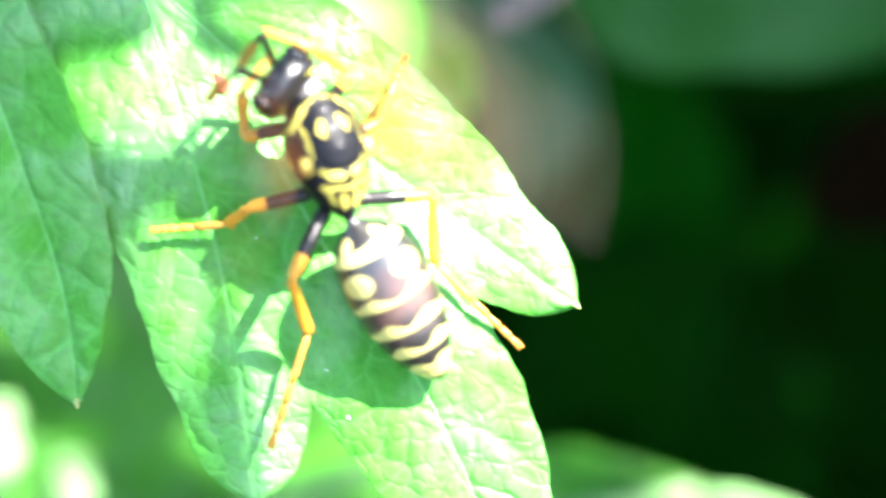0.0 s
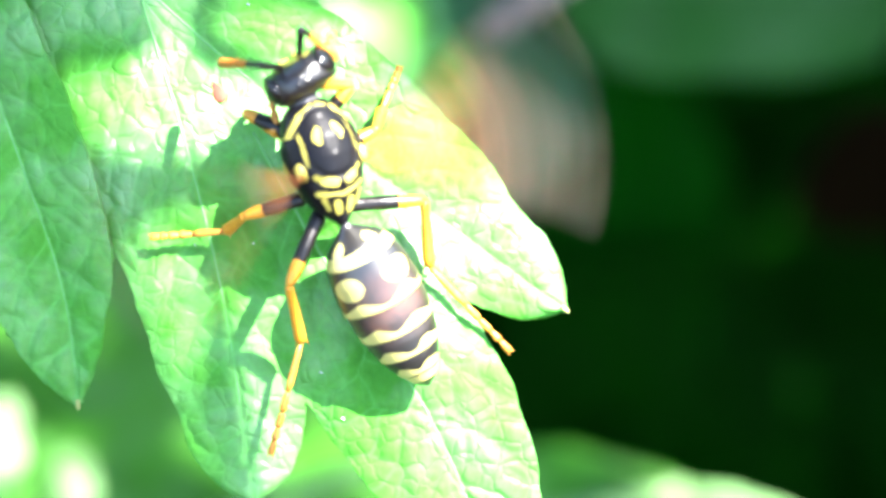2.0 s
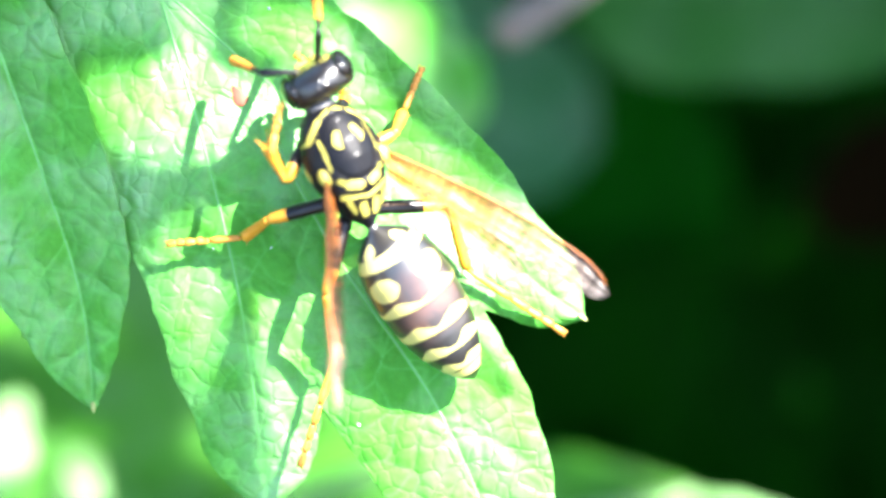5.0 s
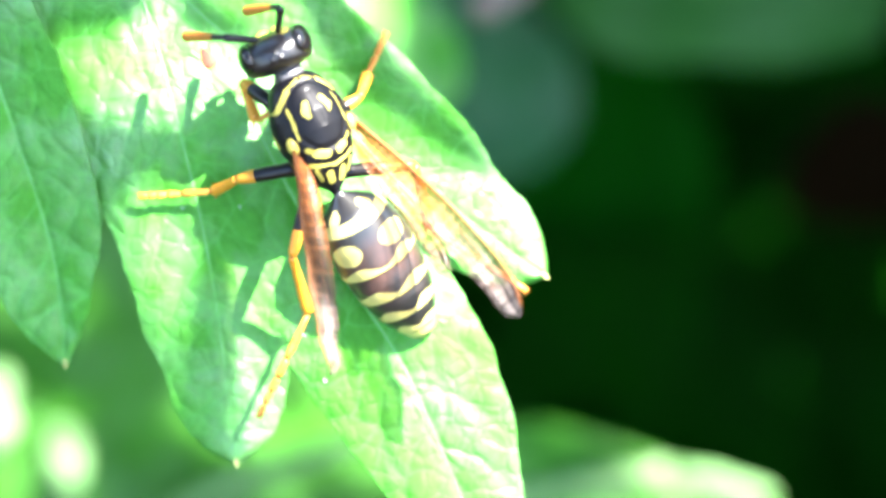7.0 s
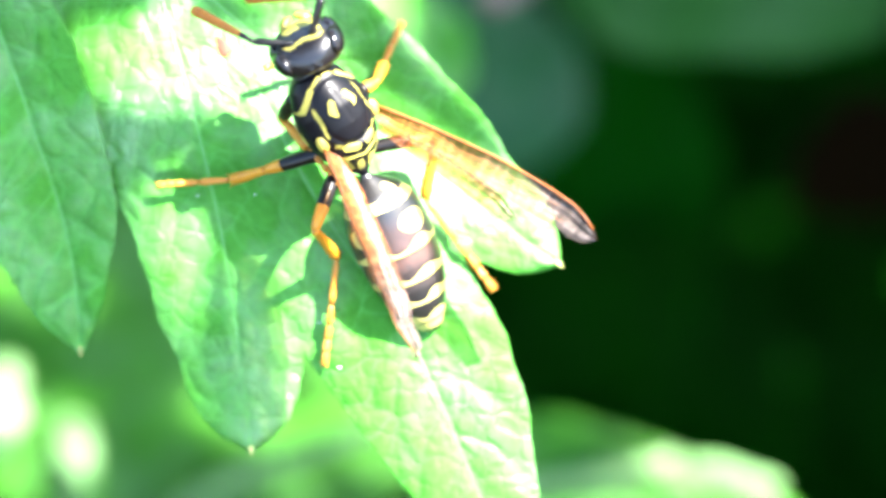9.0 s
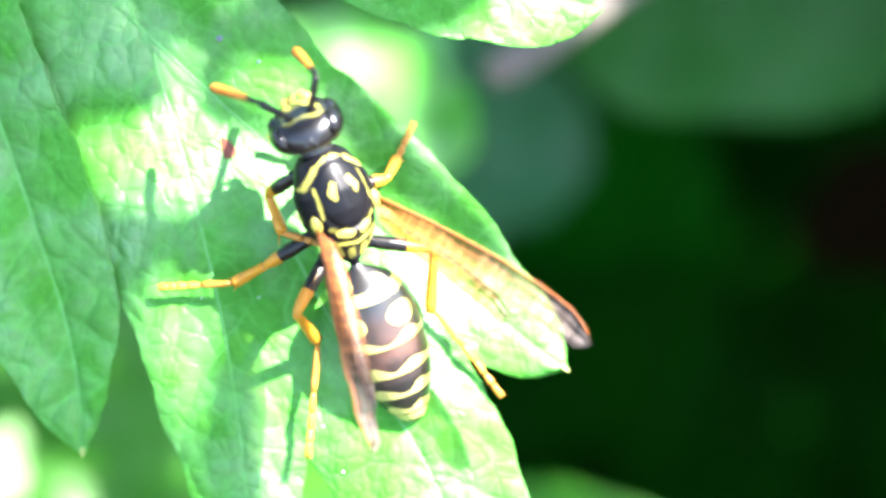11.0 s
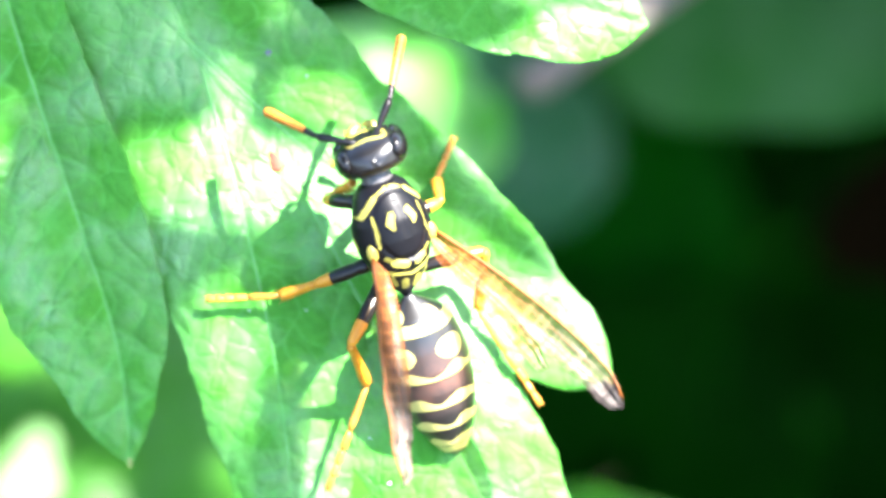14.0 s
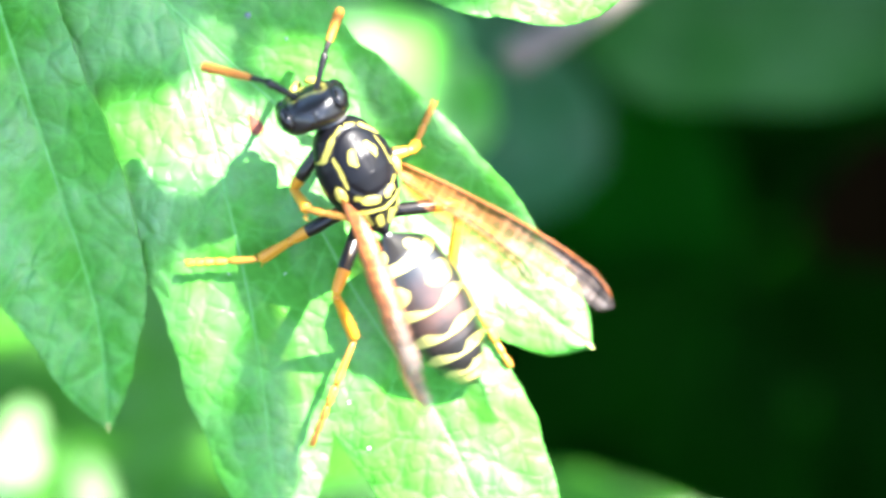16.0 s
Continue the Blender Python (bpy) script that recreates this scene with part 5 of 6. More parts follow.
    walk(WASP["lm"], [(0, mm(-0.90, -1.20, -1.20, -28.8, 1.9, 84.0)), (0.5, mm(-0.90, -1.20, -1.20, -28.6, 3.2, 87.2)), (1, mm(-0.90, -1.20, -1.20, -26.8, 0.8, 81.4)), (1.5, mm(-0.90, -1.20, -1.20, -28.0, 3.3, 87.5)), (2, mm(-0.90, -1.20, -1.20, -28.7, 3.1, 87.0)), (2.5, mm(-0.90, -1.20, -1.20, -30.6, 2.6, 85.8)), (3, mm(-0.90, -1.20, -1.20, -27.5, 1.8, 83.8)), (3.5, mm(-0.90, -1.20, -1.20, -29.7, -2.2, 84.6)), (6, mm(-0.90, -1.20, -1.20, -34.2, 5.7, 75.3)), (6.5, mm(-0.90, -1.20, -1.20, -42.3, 8.9, 74.4)), (7, mm(-0.90, -1.20, -1.20, -32.0, 3.2, 75.8)), (7.5, mm(-0.90, -1.20, -1.20, -37.4, 13.6, 72.5)), (8, mm(-0.90, -1.20, -1.20, -35.5, 24.8, 87.4)), (8.5, mm(-0.90, -1.20, -1.20, -25.6, 26.7, 94.2)), (9, mm(-0.90, -1.20, -1.20, -46.5, 16.2, 67.6)), (9.5, mm(-0.90, -1.20, -1.20, -34.1, 26.3, 99.3)), (12, mm(-0.90, -1.20, -1.20, -38.1, 20.6, 90.4)), (12.5, mm(-0.90, -1.20, -1.20, -38.5, 20.5, 89.3)), (13, mm(-0.90, -1.20, -1.20, -31.7, 23.4, 94.6)), (13.5, mm(-0.90, -1.20, -1.20, -38.8, 20.2, 90.1)), (14, mm(-0.90, -1.20, -1.20, -39.5, 18.9, 88.6)), (14.5, mm(-0.90, -1.20, -1.20, -39.5, 15.8, 88.6)), (15, mm(-0.90, -1.20, -1.20, -38.1, 13.9, 86.7)), (15.5, mm(-0.90, -1.20, -1.20, -28.6, 12.1, 96.3)), (16, mm(-0.90, -1.20, -1.20, -39.3, 14.1, 88.3))])
    walk(WASP["lm_tibia"], [(0, mm(0.00, 2.70, 0.00, -51.7, -2.1, 18.6)), (0.5, mm(-0.00, 2.70, 0.00, -51.6, -1.9, 17.1)), (1, mm(0.00, 2.70, 0.00, -59.1, -1.9, 25.5)), (1.5, mm(0.00, 2.70, 0.00, -53.6, -1.8, 18.1)), (2, mm(-0.00, 2.70, -0.00, -51.3, -1.9, 17.0)), (2.5, mm(0.00, 2.70, 0.00, -45.3, -2.1, 14.4)), (3, mm(-0.00, 2.70, 0.00, -56.2, -1.9, 21.7)), (3.5, mm(0.00, 2.70, 0.00, -47.0, -3.0, 22.0)), (6, mm(-0.00, 2.70, 0.00, -40.2, -1.3, 7.2)), (6.5, mm(0.00, 2.70, 0.00, -20.0, -0.5, 1.6)), (7, mm(0.00, 2.70, -0.00, -45.1, -1.8, 11.6)), (7.5, mm(-0.00, 2.70, 0.00, -38.9, 0.4, -2.0)), (8, mm(-0.00, 2.70, 0.00, -32.0, 2.4, -9.4)), (8.5, mm(0.00, 2.70, 0.00, -53.8, 2.9, -22.4)), (9, mm(-0.00, 2.70, 0.00, -19.9, 0.9, -2.6)), (9.5, mm(0.00, 2.70, -0.00, -19.5, 1.7, -5.5)), (12, mm(0.00, 2.70, 0.00, -19.8, 1.0, -3.2)), (12.5, mm(0.00, 2.70, -0.00, -19.8, 1.0, -3.2)), (13, mm(0.00, 2.70, -0.00, -35.0, 1.9, -8.4)), (13.5, mm(0.00, 2.70, 0.00, -20.6, 1.0, -3.1)), (14, mm(-0.00, 2.70, 0.00, -19.9, 0.8, -2.5)), (14.5, mm(-0.00, 2.70, 0.00, -20.0, 0.3, -0.9)), (15, mm(0.00, 2.70, 0.00, -25.2, 0.0, -0.2)), (15.5, mm(0.00, 2.70, 0.00, -46.9, -0.5, 3.3)), (16, mm(-0.00, 2.70, -0.00, -20.0, 0.0, -0.1))])
    walk(WASP["lm_tarsus"], [(0, mm(-0.36, 3.95, -1.65, -2.5, 1.1, -9.9)), (0.5, mm(-0.33, 3.96, -1.65, -2.5, 1.5, -12.9)), (1, mm(-0.41, 3.70, -1.80, -4.4, 0.7, -8.4)), (1.5, mm(-0.33, 3.90, -1.69, -3.1, 1.3, -12.4)), (2, mm(-0.33, 3.97, -1.64, -2.4, 1.4, -12.4)), (2.5, mm(-0.31, 4.14, -1.49, -0.6, 1.9, -12.8)), (3, mm(-0.38, 3.81, -1.74, -3.8, 1.1, -12.2)), (3.5, mm(-0.46, 4.06, -1.54, -1.2, 1.5, -10.7)), (6, mm(-0.17, 4.30, -1.35, 1.4, 1.7, -9.3)), (6.5, mm(-0.05, 4.67, -0.72, 8.5, 2.5, -7.7)), (7, mm(-0.25, 4.16, -1.49, -0.2, 1.0, -6.9)), (7.5, mm(0.05, 4.33, -1.32, 2.2, 2.7, -13.7)), (8, mm(0.25, 4.47, -1.11, 4.5, 5.3, -21.3)), (8.5, mm(0.40, 3.88, -1.69, -2.2, 3.4, -26.9)), (9, mm(0.08, 4.67, -0.71, 8.8, 3.8, -11.6)), (9.5, mm(0.17, 4.67, -0.70, 3.6, 11.7, -40.4)), (12, mm(0.10, 4.67, -0.71, 7.1, 5.2, -16.9)), (12.5, mm(0.10, 4.67, -0.71, 7.3, 5.0, -16.0)), (13, mm(0.21, 4.41, -1.20, 3.1, 4.9, -21.7)), (13.5, mm(0.09, 4.66, -0.74, 8.4, 5.6, -17.4)), (14, mm(0.08, 4.67, -0.72, 8.5, 5.5, -17.0)), (14.5, mm(0.03, 4.67, -0.72, 8.4, 4.7, -14.8)), (15, mm(0.00, 4.60, -0.89, 6.4, 4.5, -16.1)), (15.5, mm(-0.07, 4.13, -1.53, -1.6, 3.5, -25.7)), (16, mm(0.00, 4.67, -0.72, 6.7, 7.7, -25.3))])
    walk(WASP["rm"], [(0, mm(0.90, 0.20, -1.00, 14.7, -8.0, -80.7)), (0.5, mm(0.90, 0.20, -1.00, 16.2, -7.2, -82.7)), (1, mm(0.90, 0.20, -1.00, 12.5, -7.8, -81.0)), (1.5, mm(0.90, 0.20, -1.00, 15.3, -7.7, -81.4)), (2, mm(0.90, 0.20, -1.00, 15.9, -7.4, -82.0)), (2.5, mm(0.90, 0.20, -1.00, 17.5, -6.7, -83.9)), (3, mm(0.90, 0.20, -1.00, 15.7, -6.2, -85.1)), (3.5, mm(0.90, 0.20, -1.00, 20.8, -3.2, -82.1)), (6, mm(0.90, 0.20, -1.00, 9.4, -12.9, -87.1)), (6.5, mm(0.90, 0.20, -1.00, 4.1, -17.9, -82.8)), (7, mm(0.90, 0.20, -1.00, 9.2, -12.0, -82.2)), (7.5, mm(0.90, 0.20, -1.00, 3.0, -18.9, -95.6)), (8, mm(0.90, 0.20, -1.00, -0.3, -24.2, -94.1)), (8.5, mm(0.90, 0.20, -1.00, -4.5, -24.8, -91.8)), (9, mm(0.90, 0.20, -1.00, 0.1, -23.1, -97.1)), (9.5, mm(0.90, 0.20, -1.00, 9.0, -7.7, -123.9)), (12, mm(0.90, 0.20, -1.00, 1.0, -21.8, -86.0)), (12.5, mm(0.90, 0.20, -1.00, -0.5, -22.6, -84.3)), (13, mm(0.90, 0.20, -1.00, 0.3, -22.6, -87.7)), (13.5, mm(0.90, 0.20, -1.00, 1.2, -21.6, -85.8)), (14, mm(0.90, 0.20, -1.00, 3.2, -20.4, -87.3)), (14.5, mm(0.90, 0.20, -1.00, 3.8, -19.0, -82.3)), (15, mm(0.90, 0.20, -1.00, 8.4, -16.1, -87.6)), (15.5, mm(0.90, 0.20, -1.00, 17.1, -7.8, -94.8)), (16, mm(0.90, 0.20, -1.00, 17.6, -8.6, -104.8))])
    walk(WASP["rm_tibia"], [(0, mm(0.00, 2.00, 0.00, -53.2, -4.4, 43.8)), (0.5, mm(0.00, 2.00, 0.00, -56.6, -3.6, 46.0)), (1, mm(0.00, 2.00, 0.00, -46.7, -4.6, 32.5)), (1.5, mm(0.00, 2.00, 0.00, -54.7, -4.0, 45.1)), (2, mm(0.00, 2.00, 0.00, -56.1, -3.8, 46.7)), (2.5, mm(-0.00, 2.00, 0.00, -59.8, -2.9, 49.8)), (3, mm(0.00, 2.00, 0.00, -53.7, -3.3, 34.5)), (3.5, mm(0.00, 2.00, 0.00, -61.2, -0.7, 43.9)), (6, mm(-0.00, 2.00, -0.00, -50.1, -7.7, 41.3)), (6.5, mm(0.00, 2.00, 0.00, -48.5, -12.2, 52.9)), (7, mm(0.00, 2.00, -0.00, -47.2, -7.1, 39.7)), (7.5, mm(-0.00, 2.00, 0.00, -41.9, -10.4, 31.2)), (8, mm(-0.00, 2.00, 0.00, -49.6, -18.4, 55.3)), (8.5, mm(0.00, 2.00, -0.00, -34.8, -13.9, 31.6)), (9, mm(-0.00, 2.00, -0.00, -42.9, -14.6, 38.2)), (9.5, mm(-0.00, 2.00, -0.00, -40.1, 3.1, -8.3)), (10.75, mm(-0.00, 2.00, 0.00, -44.3, -11.3, 36.3)), (12, mm(0.00, 2.00, 0.00, -58.2, -18.2, 84.2)), (12.5, mm(0.00, 2.00, -0.00, -56.0, -18.8, 80.9)), (13, mm(-0.00, 2.00, 0.00, -52.5, -17.9, 66.1)), (13.5, mm(0.00, 2.00, 0.00, -55.0, -17.3, 73.7)), (14, mm(0.00, 2.00, 0.00, -56.5, -16.1, 73.7)), (14.5, mm(-0.00, 2.00, 0.00, -54.8, -14.5, 73.4)), (15, mm(-0.00, 2.00, 0.00, -58.3, -11.5, 68.9)), (15.5, mm(0.00, 2.00, 0.00, -64.3, -3.6, 42.0)), (16, mm(0.00, 2.00, 0.00, -77.7, -14.5, 74.2))])
    walk(WASP["rm_tarsus"], [(0, mm(-0.78, 3.00, -1.68, -23.1, -3.9, 37.9)), (0.5, mm(-0.75, 2.88, -1.75, -24.3, -3.2, 40.6)), (1, mm(-0.67, 3.28, -1.52, -21.3, -5.1, 36.8)), (1.5, mm(-0.77, 2.94, -1.71, -23.7, -3.7, 40.0)), (2, mm(-0.77, 2.89, -1.74, -24.1, -3.3, 40.1)), (2.5, mm(-0.75, 2.75, -1.81, -25.2, -2.5, 40.5)), (3, mm(-0.62, 3.08, -1.69, -23.6, -3.8, 40.3)), (3.5, mm(-0.69, 2.74, -1.84, -27.3, -0.6, 39.5)), (6, mm(-0.73, 3.15, -1.60, -18.7, -6.8, 35.6)), (6.5, mm(-0.91, 3.11, -1.54, -15.2, -8.0, 31.5)), (7, mm(-0.76, 3.22, -1.53, -18.9, -6.2, 33.6)), (7.5, mm(-0.59, 3.47, -1.38, -12.4, -11.9, 36.3)), (8, mm(-0.83, 3.19, -1.52, -11.9, -15.2, 41.9)), (8.5, mm(-0.66, 3.62, -1.16, -9.1, -17.0, 40.3)), (9, mm(-0.67, 3.43, -1.38, -9.3, -13.2, 33.9)), (9.5, mm(0.16, 3.60, -1.35, -19.3, -18.9, 64.4)), (12, mm(-1.05, 2.67, -1.69, -14.4, -12.3, 41.1)), (12.5, mm(-1.07, 2.74, -1.65, -13.5, -12.4, 39.4)), (13, mm(-0.96, 2.99, -1.59, -14.0, -13.5, 42.8)), (13.5, mm(-1.01, 2.83, -1.64, -14.5, -12.0, 40.7)), (14, mm(-0.98, 2.79, -1.68, -15.6, -11.2, 41.2)), (14.5, mm(-1.04, 2.76, -1.66, -16.3, -9.6, 38.6)), (15, mm(-0.90, 2.73, -1.75, -18.9, -8.2, 41.3)), (15.5, mm(-0.52, 2.76, -1.89, -24.7, -4.1, 50.2)), (16, mm(-0.29, 2.62, -1.99, -23.9, -5.3, 51.6))])
    walk(WASP["lh"], [(0, mm(-0.50, -2.00, -1.00, -2.2, 18.2, 132.7)), (0.5, mm(-0.50, -2.00, -1.00, -8.5, 20.1, 142.2)), (1, mm(-0.50, -2.00, -1.00, -2.7, 18.7, 134.7)), (1.5, mm(-0.50, -2.00, -1.00, -3.2, 19.2, 137.2)), (2, mm(-0.50, -2.00, -1.00, -4.8, 18.9, 135.8)), (2.5, mm(-0.50, -2.00, -1.00, 2.4, 16.4, 125.2)), (3, mm(-0.50, -2.00, -1.00, -6.0, 19.4, 138.5)), (3.5, mm(-0.50, -2.00, -1.00, -10.5, 17.2, 139.8)), (6, mm(-0.50, -2.00, -1.00, -3.8, 23.6, 136.4)), (6.5, mm(-0.50, -2.00, -1.00, -0.1, 25.6, 134.7)), (7, mm(-0.50, -2.00, -1.00, -0.2, 22.3, 139.4)), (7.5, mm(-0.50, -2.00, -1.00, 45.1, 28.7, 126.2)), (8, mm(-0.50, -2.00, -1.00, 23.0, 31.6, 141.9)), (8.5, mm(-0.50, -2.00, -1.00, 25.3, 31.5, 141.3)), (9, mm(-0.50, -2.00, -1.00, 23.4, 32.1, 127.0)), (9.5, mm(-0.50, -2.00, -1.00, 21.5, 30.5, 125.9)), (12, mm(-0.50, -2.00, -1.00, 17.0, 28.7, 131.1)), (12.5, mm(-0.50, -2.00, -1.00, 14.8, 28.9, 132.1)), (13, mm(-0.50, -2.00, -1.00, 21.3, 29.6, 139.2)), (13.5, mm(-0.50, -2.00, -1.00, 18.2, 28.6, 133.8)), (14, mm(-0.50, -2.00, -1.00, 16.7, 28.1, 134.3)), (14.5, mm(-0.50, -2.00, -1.00, 14.5, 26.2, 134.7)), (15, mm(-0.50, -2.00, -1.00, 11.6, 25.4, 132.8)), (15.5, mm(-0.50, -2.00, -1.00, 5.4, 22.3, 135.7)), (16, mm(-0.50, -2.00, -1.00, 8.9, 25.0, 131.4))])
    walk(WASP["lh_tibia"], [(0, mm(0.00, 3.40, 0.00, -53.1, 7.1, 40.1)), (0.5, mm(0.00, 3.40, 0.00, -33.5, 0.6, 22.3)), (1, mm(-0.00, 3.40, 0.00, -50.9, 6.0, 37.9)), (1.5, mm(-0.00, 3.40, 0.00, -48.2, 4.9, 35.3)), (2, mm(-0.00, 3.40, 0.00, -46.0, 4.0, 32.4)), (2.5, mm(-0.00, 3.40, 0.00, -63.6, 16.0, 63.7)), (3, mm(-0.00, 3.40, 0.00, -41.5, 2.5, 28.6)), (3.5, mm(-0.00, 3.40, 0.00, -38.6, 1.7, 28.8)), (6, mm(0.00, 3.40, 0.00, -34.9, 0.9, 19.1)), (6.5, mm(0.00, 3.40, 0.00, -38.6, 1.6, 19.5)), (7, mm(0.00, 3.40, -0.00, -44.8, 3.5, 29.0)), (7.5, mm(0.00, 3.40, -0.00, -51.3, 38.0, 40.9)), (8, mm(0.00, 3.40, 0.00, -62.5, 10.4, 37.3)), (8.5, mm(-0.00, 3.40, 0.00, -67.2, 14.1, 45.4)), (9, mm(0.00, 3.40, -0.00, -78.9, 20.5, 53.0)), (9.5, mm(-0.00, 3.40, -0.00, -77.7, 21.5, 57.5)), (12, mm(-0.00, 3.40, 0.00, -69.5, 14.3, 44.6)), (12.5, mm(0.00, 3.40, -0.00, -64.3, 10.3, 36.2)), (13, mm(0.00, 3.40, 0.00, -66.9, 14.4, 47.3)), (13.5, mm(0.00, 3.40, 0.00, -69.0, 15.3, 48.1)), (14, mm(-0.00, 3.40, 0.00, -67.0, 13.6, 45.1)), (14.5, mm(-0.00, 3.40, 0.00, -66.2, 14.4, 49.5)), (15, mm(-0.00, 3.40, 0.00, -64.4, 12.4, 44.8)), (15.5, mm(0.00, 3.40, 0.00, -57.8, 9.3, 42.3)), (16, mm(-0.00, 3.40, 0.00, -61.4, 9.9, 39.0))])
    walk(WASP["lh_tarsus"], [(0, mm(-1.48, 4.67, -2.54, -21.8, 1.2, 6.4)), (0.5, mm(-1.03, 5.86, -1.77, -12.5, 0.2, 6.0)), (1, mm(-1.44, 4.83, -2.47, -21.0, 1.0, 5.9)), (1.5, mm(-1.40, 5.02, -2.38, -19.7, 0.9, 6.2)), (2, mm(-1.33, 5.19, -2.29, -18.9, 0.9, 7.2)), (2.5, mm(-1.62, 3.32, -2.76, -28.2, 6.5, 20.9)), (3, mm(-1.23, 5.46, -2.12, -16.4, 0.4, 4.0)), (3.5, mm(-1.25, 5.56, -2.00, -14.4, 0.1, 1.6)), (6, mm(-0.89, 5.87, -1.83, -14.3, -0.3, -5.7)), (6.5, mm(-0.89, 5.74, -1.99, -16.5, -0.3, -3.8)), (7, mm(-1.22, 5.32, -2.25, -18.0, -1.4, -10.9)), (7.25, mm(-1.85, 4.61, -2.11, -31.4, 22.8, 29.3)), (7.5, mm(-2.47, 3.91, -1.97, -22.4, 49.4, 77.5)), (8, mm(-1.30, 4.27, -2.79, -26.9, 7.4, 25.3)), (8.5, mm(-1.39, 3.76, -2.86, -27.6, 9.7, 28.9)), (9, mm(-1.15, 2.89, -2.94, -45.4, 4.5, 9.7)), (9.5, mm(-1.19, 2.80, -2.91, -34.0, 13.2, 30.1)), (12, mm(-1.31, 3.68, -2.90, -31.4, 5.4, 15.0)), (12.5, mm(-1.24, 4.21, -2.84, -30.1, 5.0, 16.4)), (13, mm(-1.42, 3.71, -2.85, -31.7, 2.3, 6.5)), (13.5, mm(-1.38, 3.58, -2.88, -32.0, 4.0, 10.9)), (14, mm(-1.38, 3.79, -2.86, -31.5, 1.9, 5.6)), (14.5, mm(-1.46, 3.69, -2.83, -31.2, 2.1, 6.3)), (15, mm(-1.42, 3.94, -2.82, -30.3, 1.2, 3.7)), (15.5, mm(-1.47, 4.36, -2.67, -26.4, 1.5, 6.2)), (16, mm(-1.34, 4.29, -2.77, -27.1, -1.0, -3.6))])
    walk(WASP["rh"], [(0, mm(0.50, -2.00, -1.00, 9.2, 2.1, -105.8)), (0.5, mm(0.50, -2.00, -1.00, 9.2, 2.1, -105.6)), (1, mm(0.50, -2.00, -1.00, 9.8, 1.4, -104.0)), (1.5, mm(0.50, -2.00, -1.00, 9.9, 1.4, -104.1)), (2, mm(0.50, -2.00, -1.00, 9.6, 1.8, -105.1)), (2.5, mm(0.50, -2.00, -1.00, 9.1, 2.1, -105.8)), (3, mm(0.50, -2.00, -1.00, 9.2, 4.1, -110.6)), (3.5, mm(0.50, -2.00, -1.00, 6.5, 7.2, -108.1)), (6, mm(0.50, -2.00, -1.00, 14.0, -1.6, -113.8)), (6.5, mm(0.50, -2.00, -1.00, 16.9, -6.4, -111.0)), (7, mm(0.50, -2.00, -1.00, 12.9, -1.3, -108.6)), (7.5, mm(0.50, -2.00, -1.00, 20.5, -4.7, -124.8)), (8, mm(0.50, -2.00, -1.00, 24.1, -17.2, -110.3)), (8.5, mm(0.50, -2.00, -1.00, 24.4, -17.7, -108.9)), (9, mm(0.50, -2.00, -1.00, 22.7, -13.7, -117.1)), (9.5, mm(0.50, -2.00, -1.00, 20.2, 3.8, -143.5)), (12, mm(0.50, -2.00, -1.00, 20.0, -15.9, -101.7)), (12.5, mm(0.50, -2.00, -1.00, 20.0, -17.7, -98.0)), (13, mm(0.50, -2.00, -1.00, 21.5, -18.2, -99.6)), (13.5, mm(0.50, -2.00, -1.00, 20.3, -17.4, -97.4)), (14, mm(0.50, -2.00, -1.00, 19.7, -16.1, -98.5)), (14.5, mm(0.50, -2.00, -1.00, 18.1, -15.0, -93.4)), (15, mm(0.50, -2.00, -1.00, 16.5, -13.7, -93.9)), (15.5, mm(0.50, -2.00, -1.00, 14.0, -6.0, -99.3)), (16, mm(0.50, -2.00, -1.00, 14.6, -4.7, -113.4))])
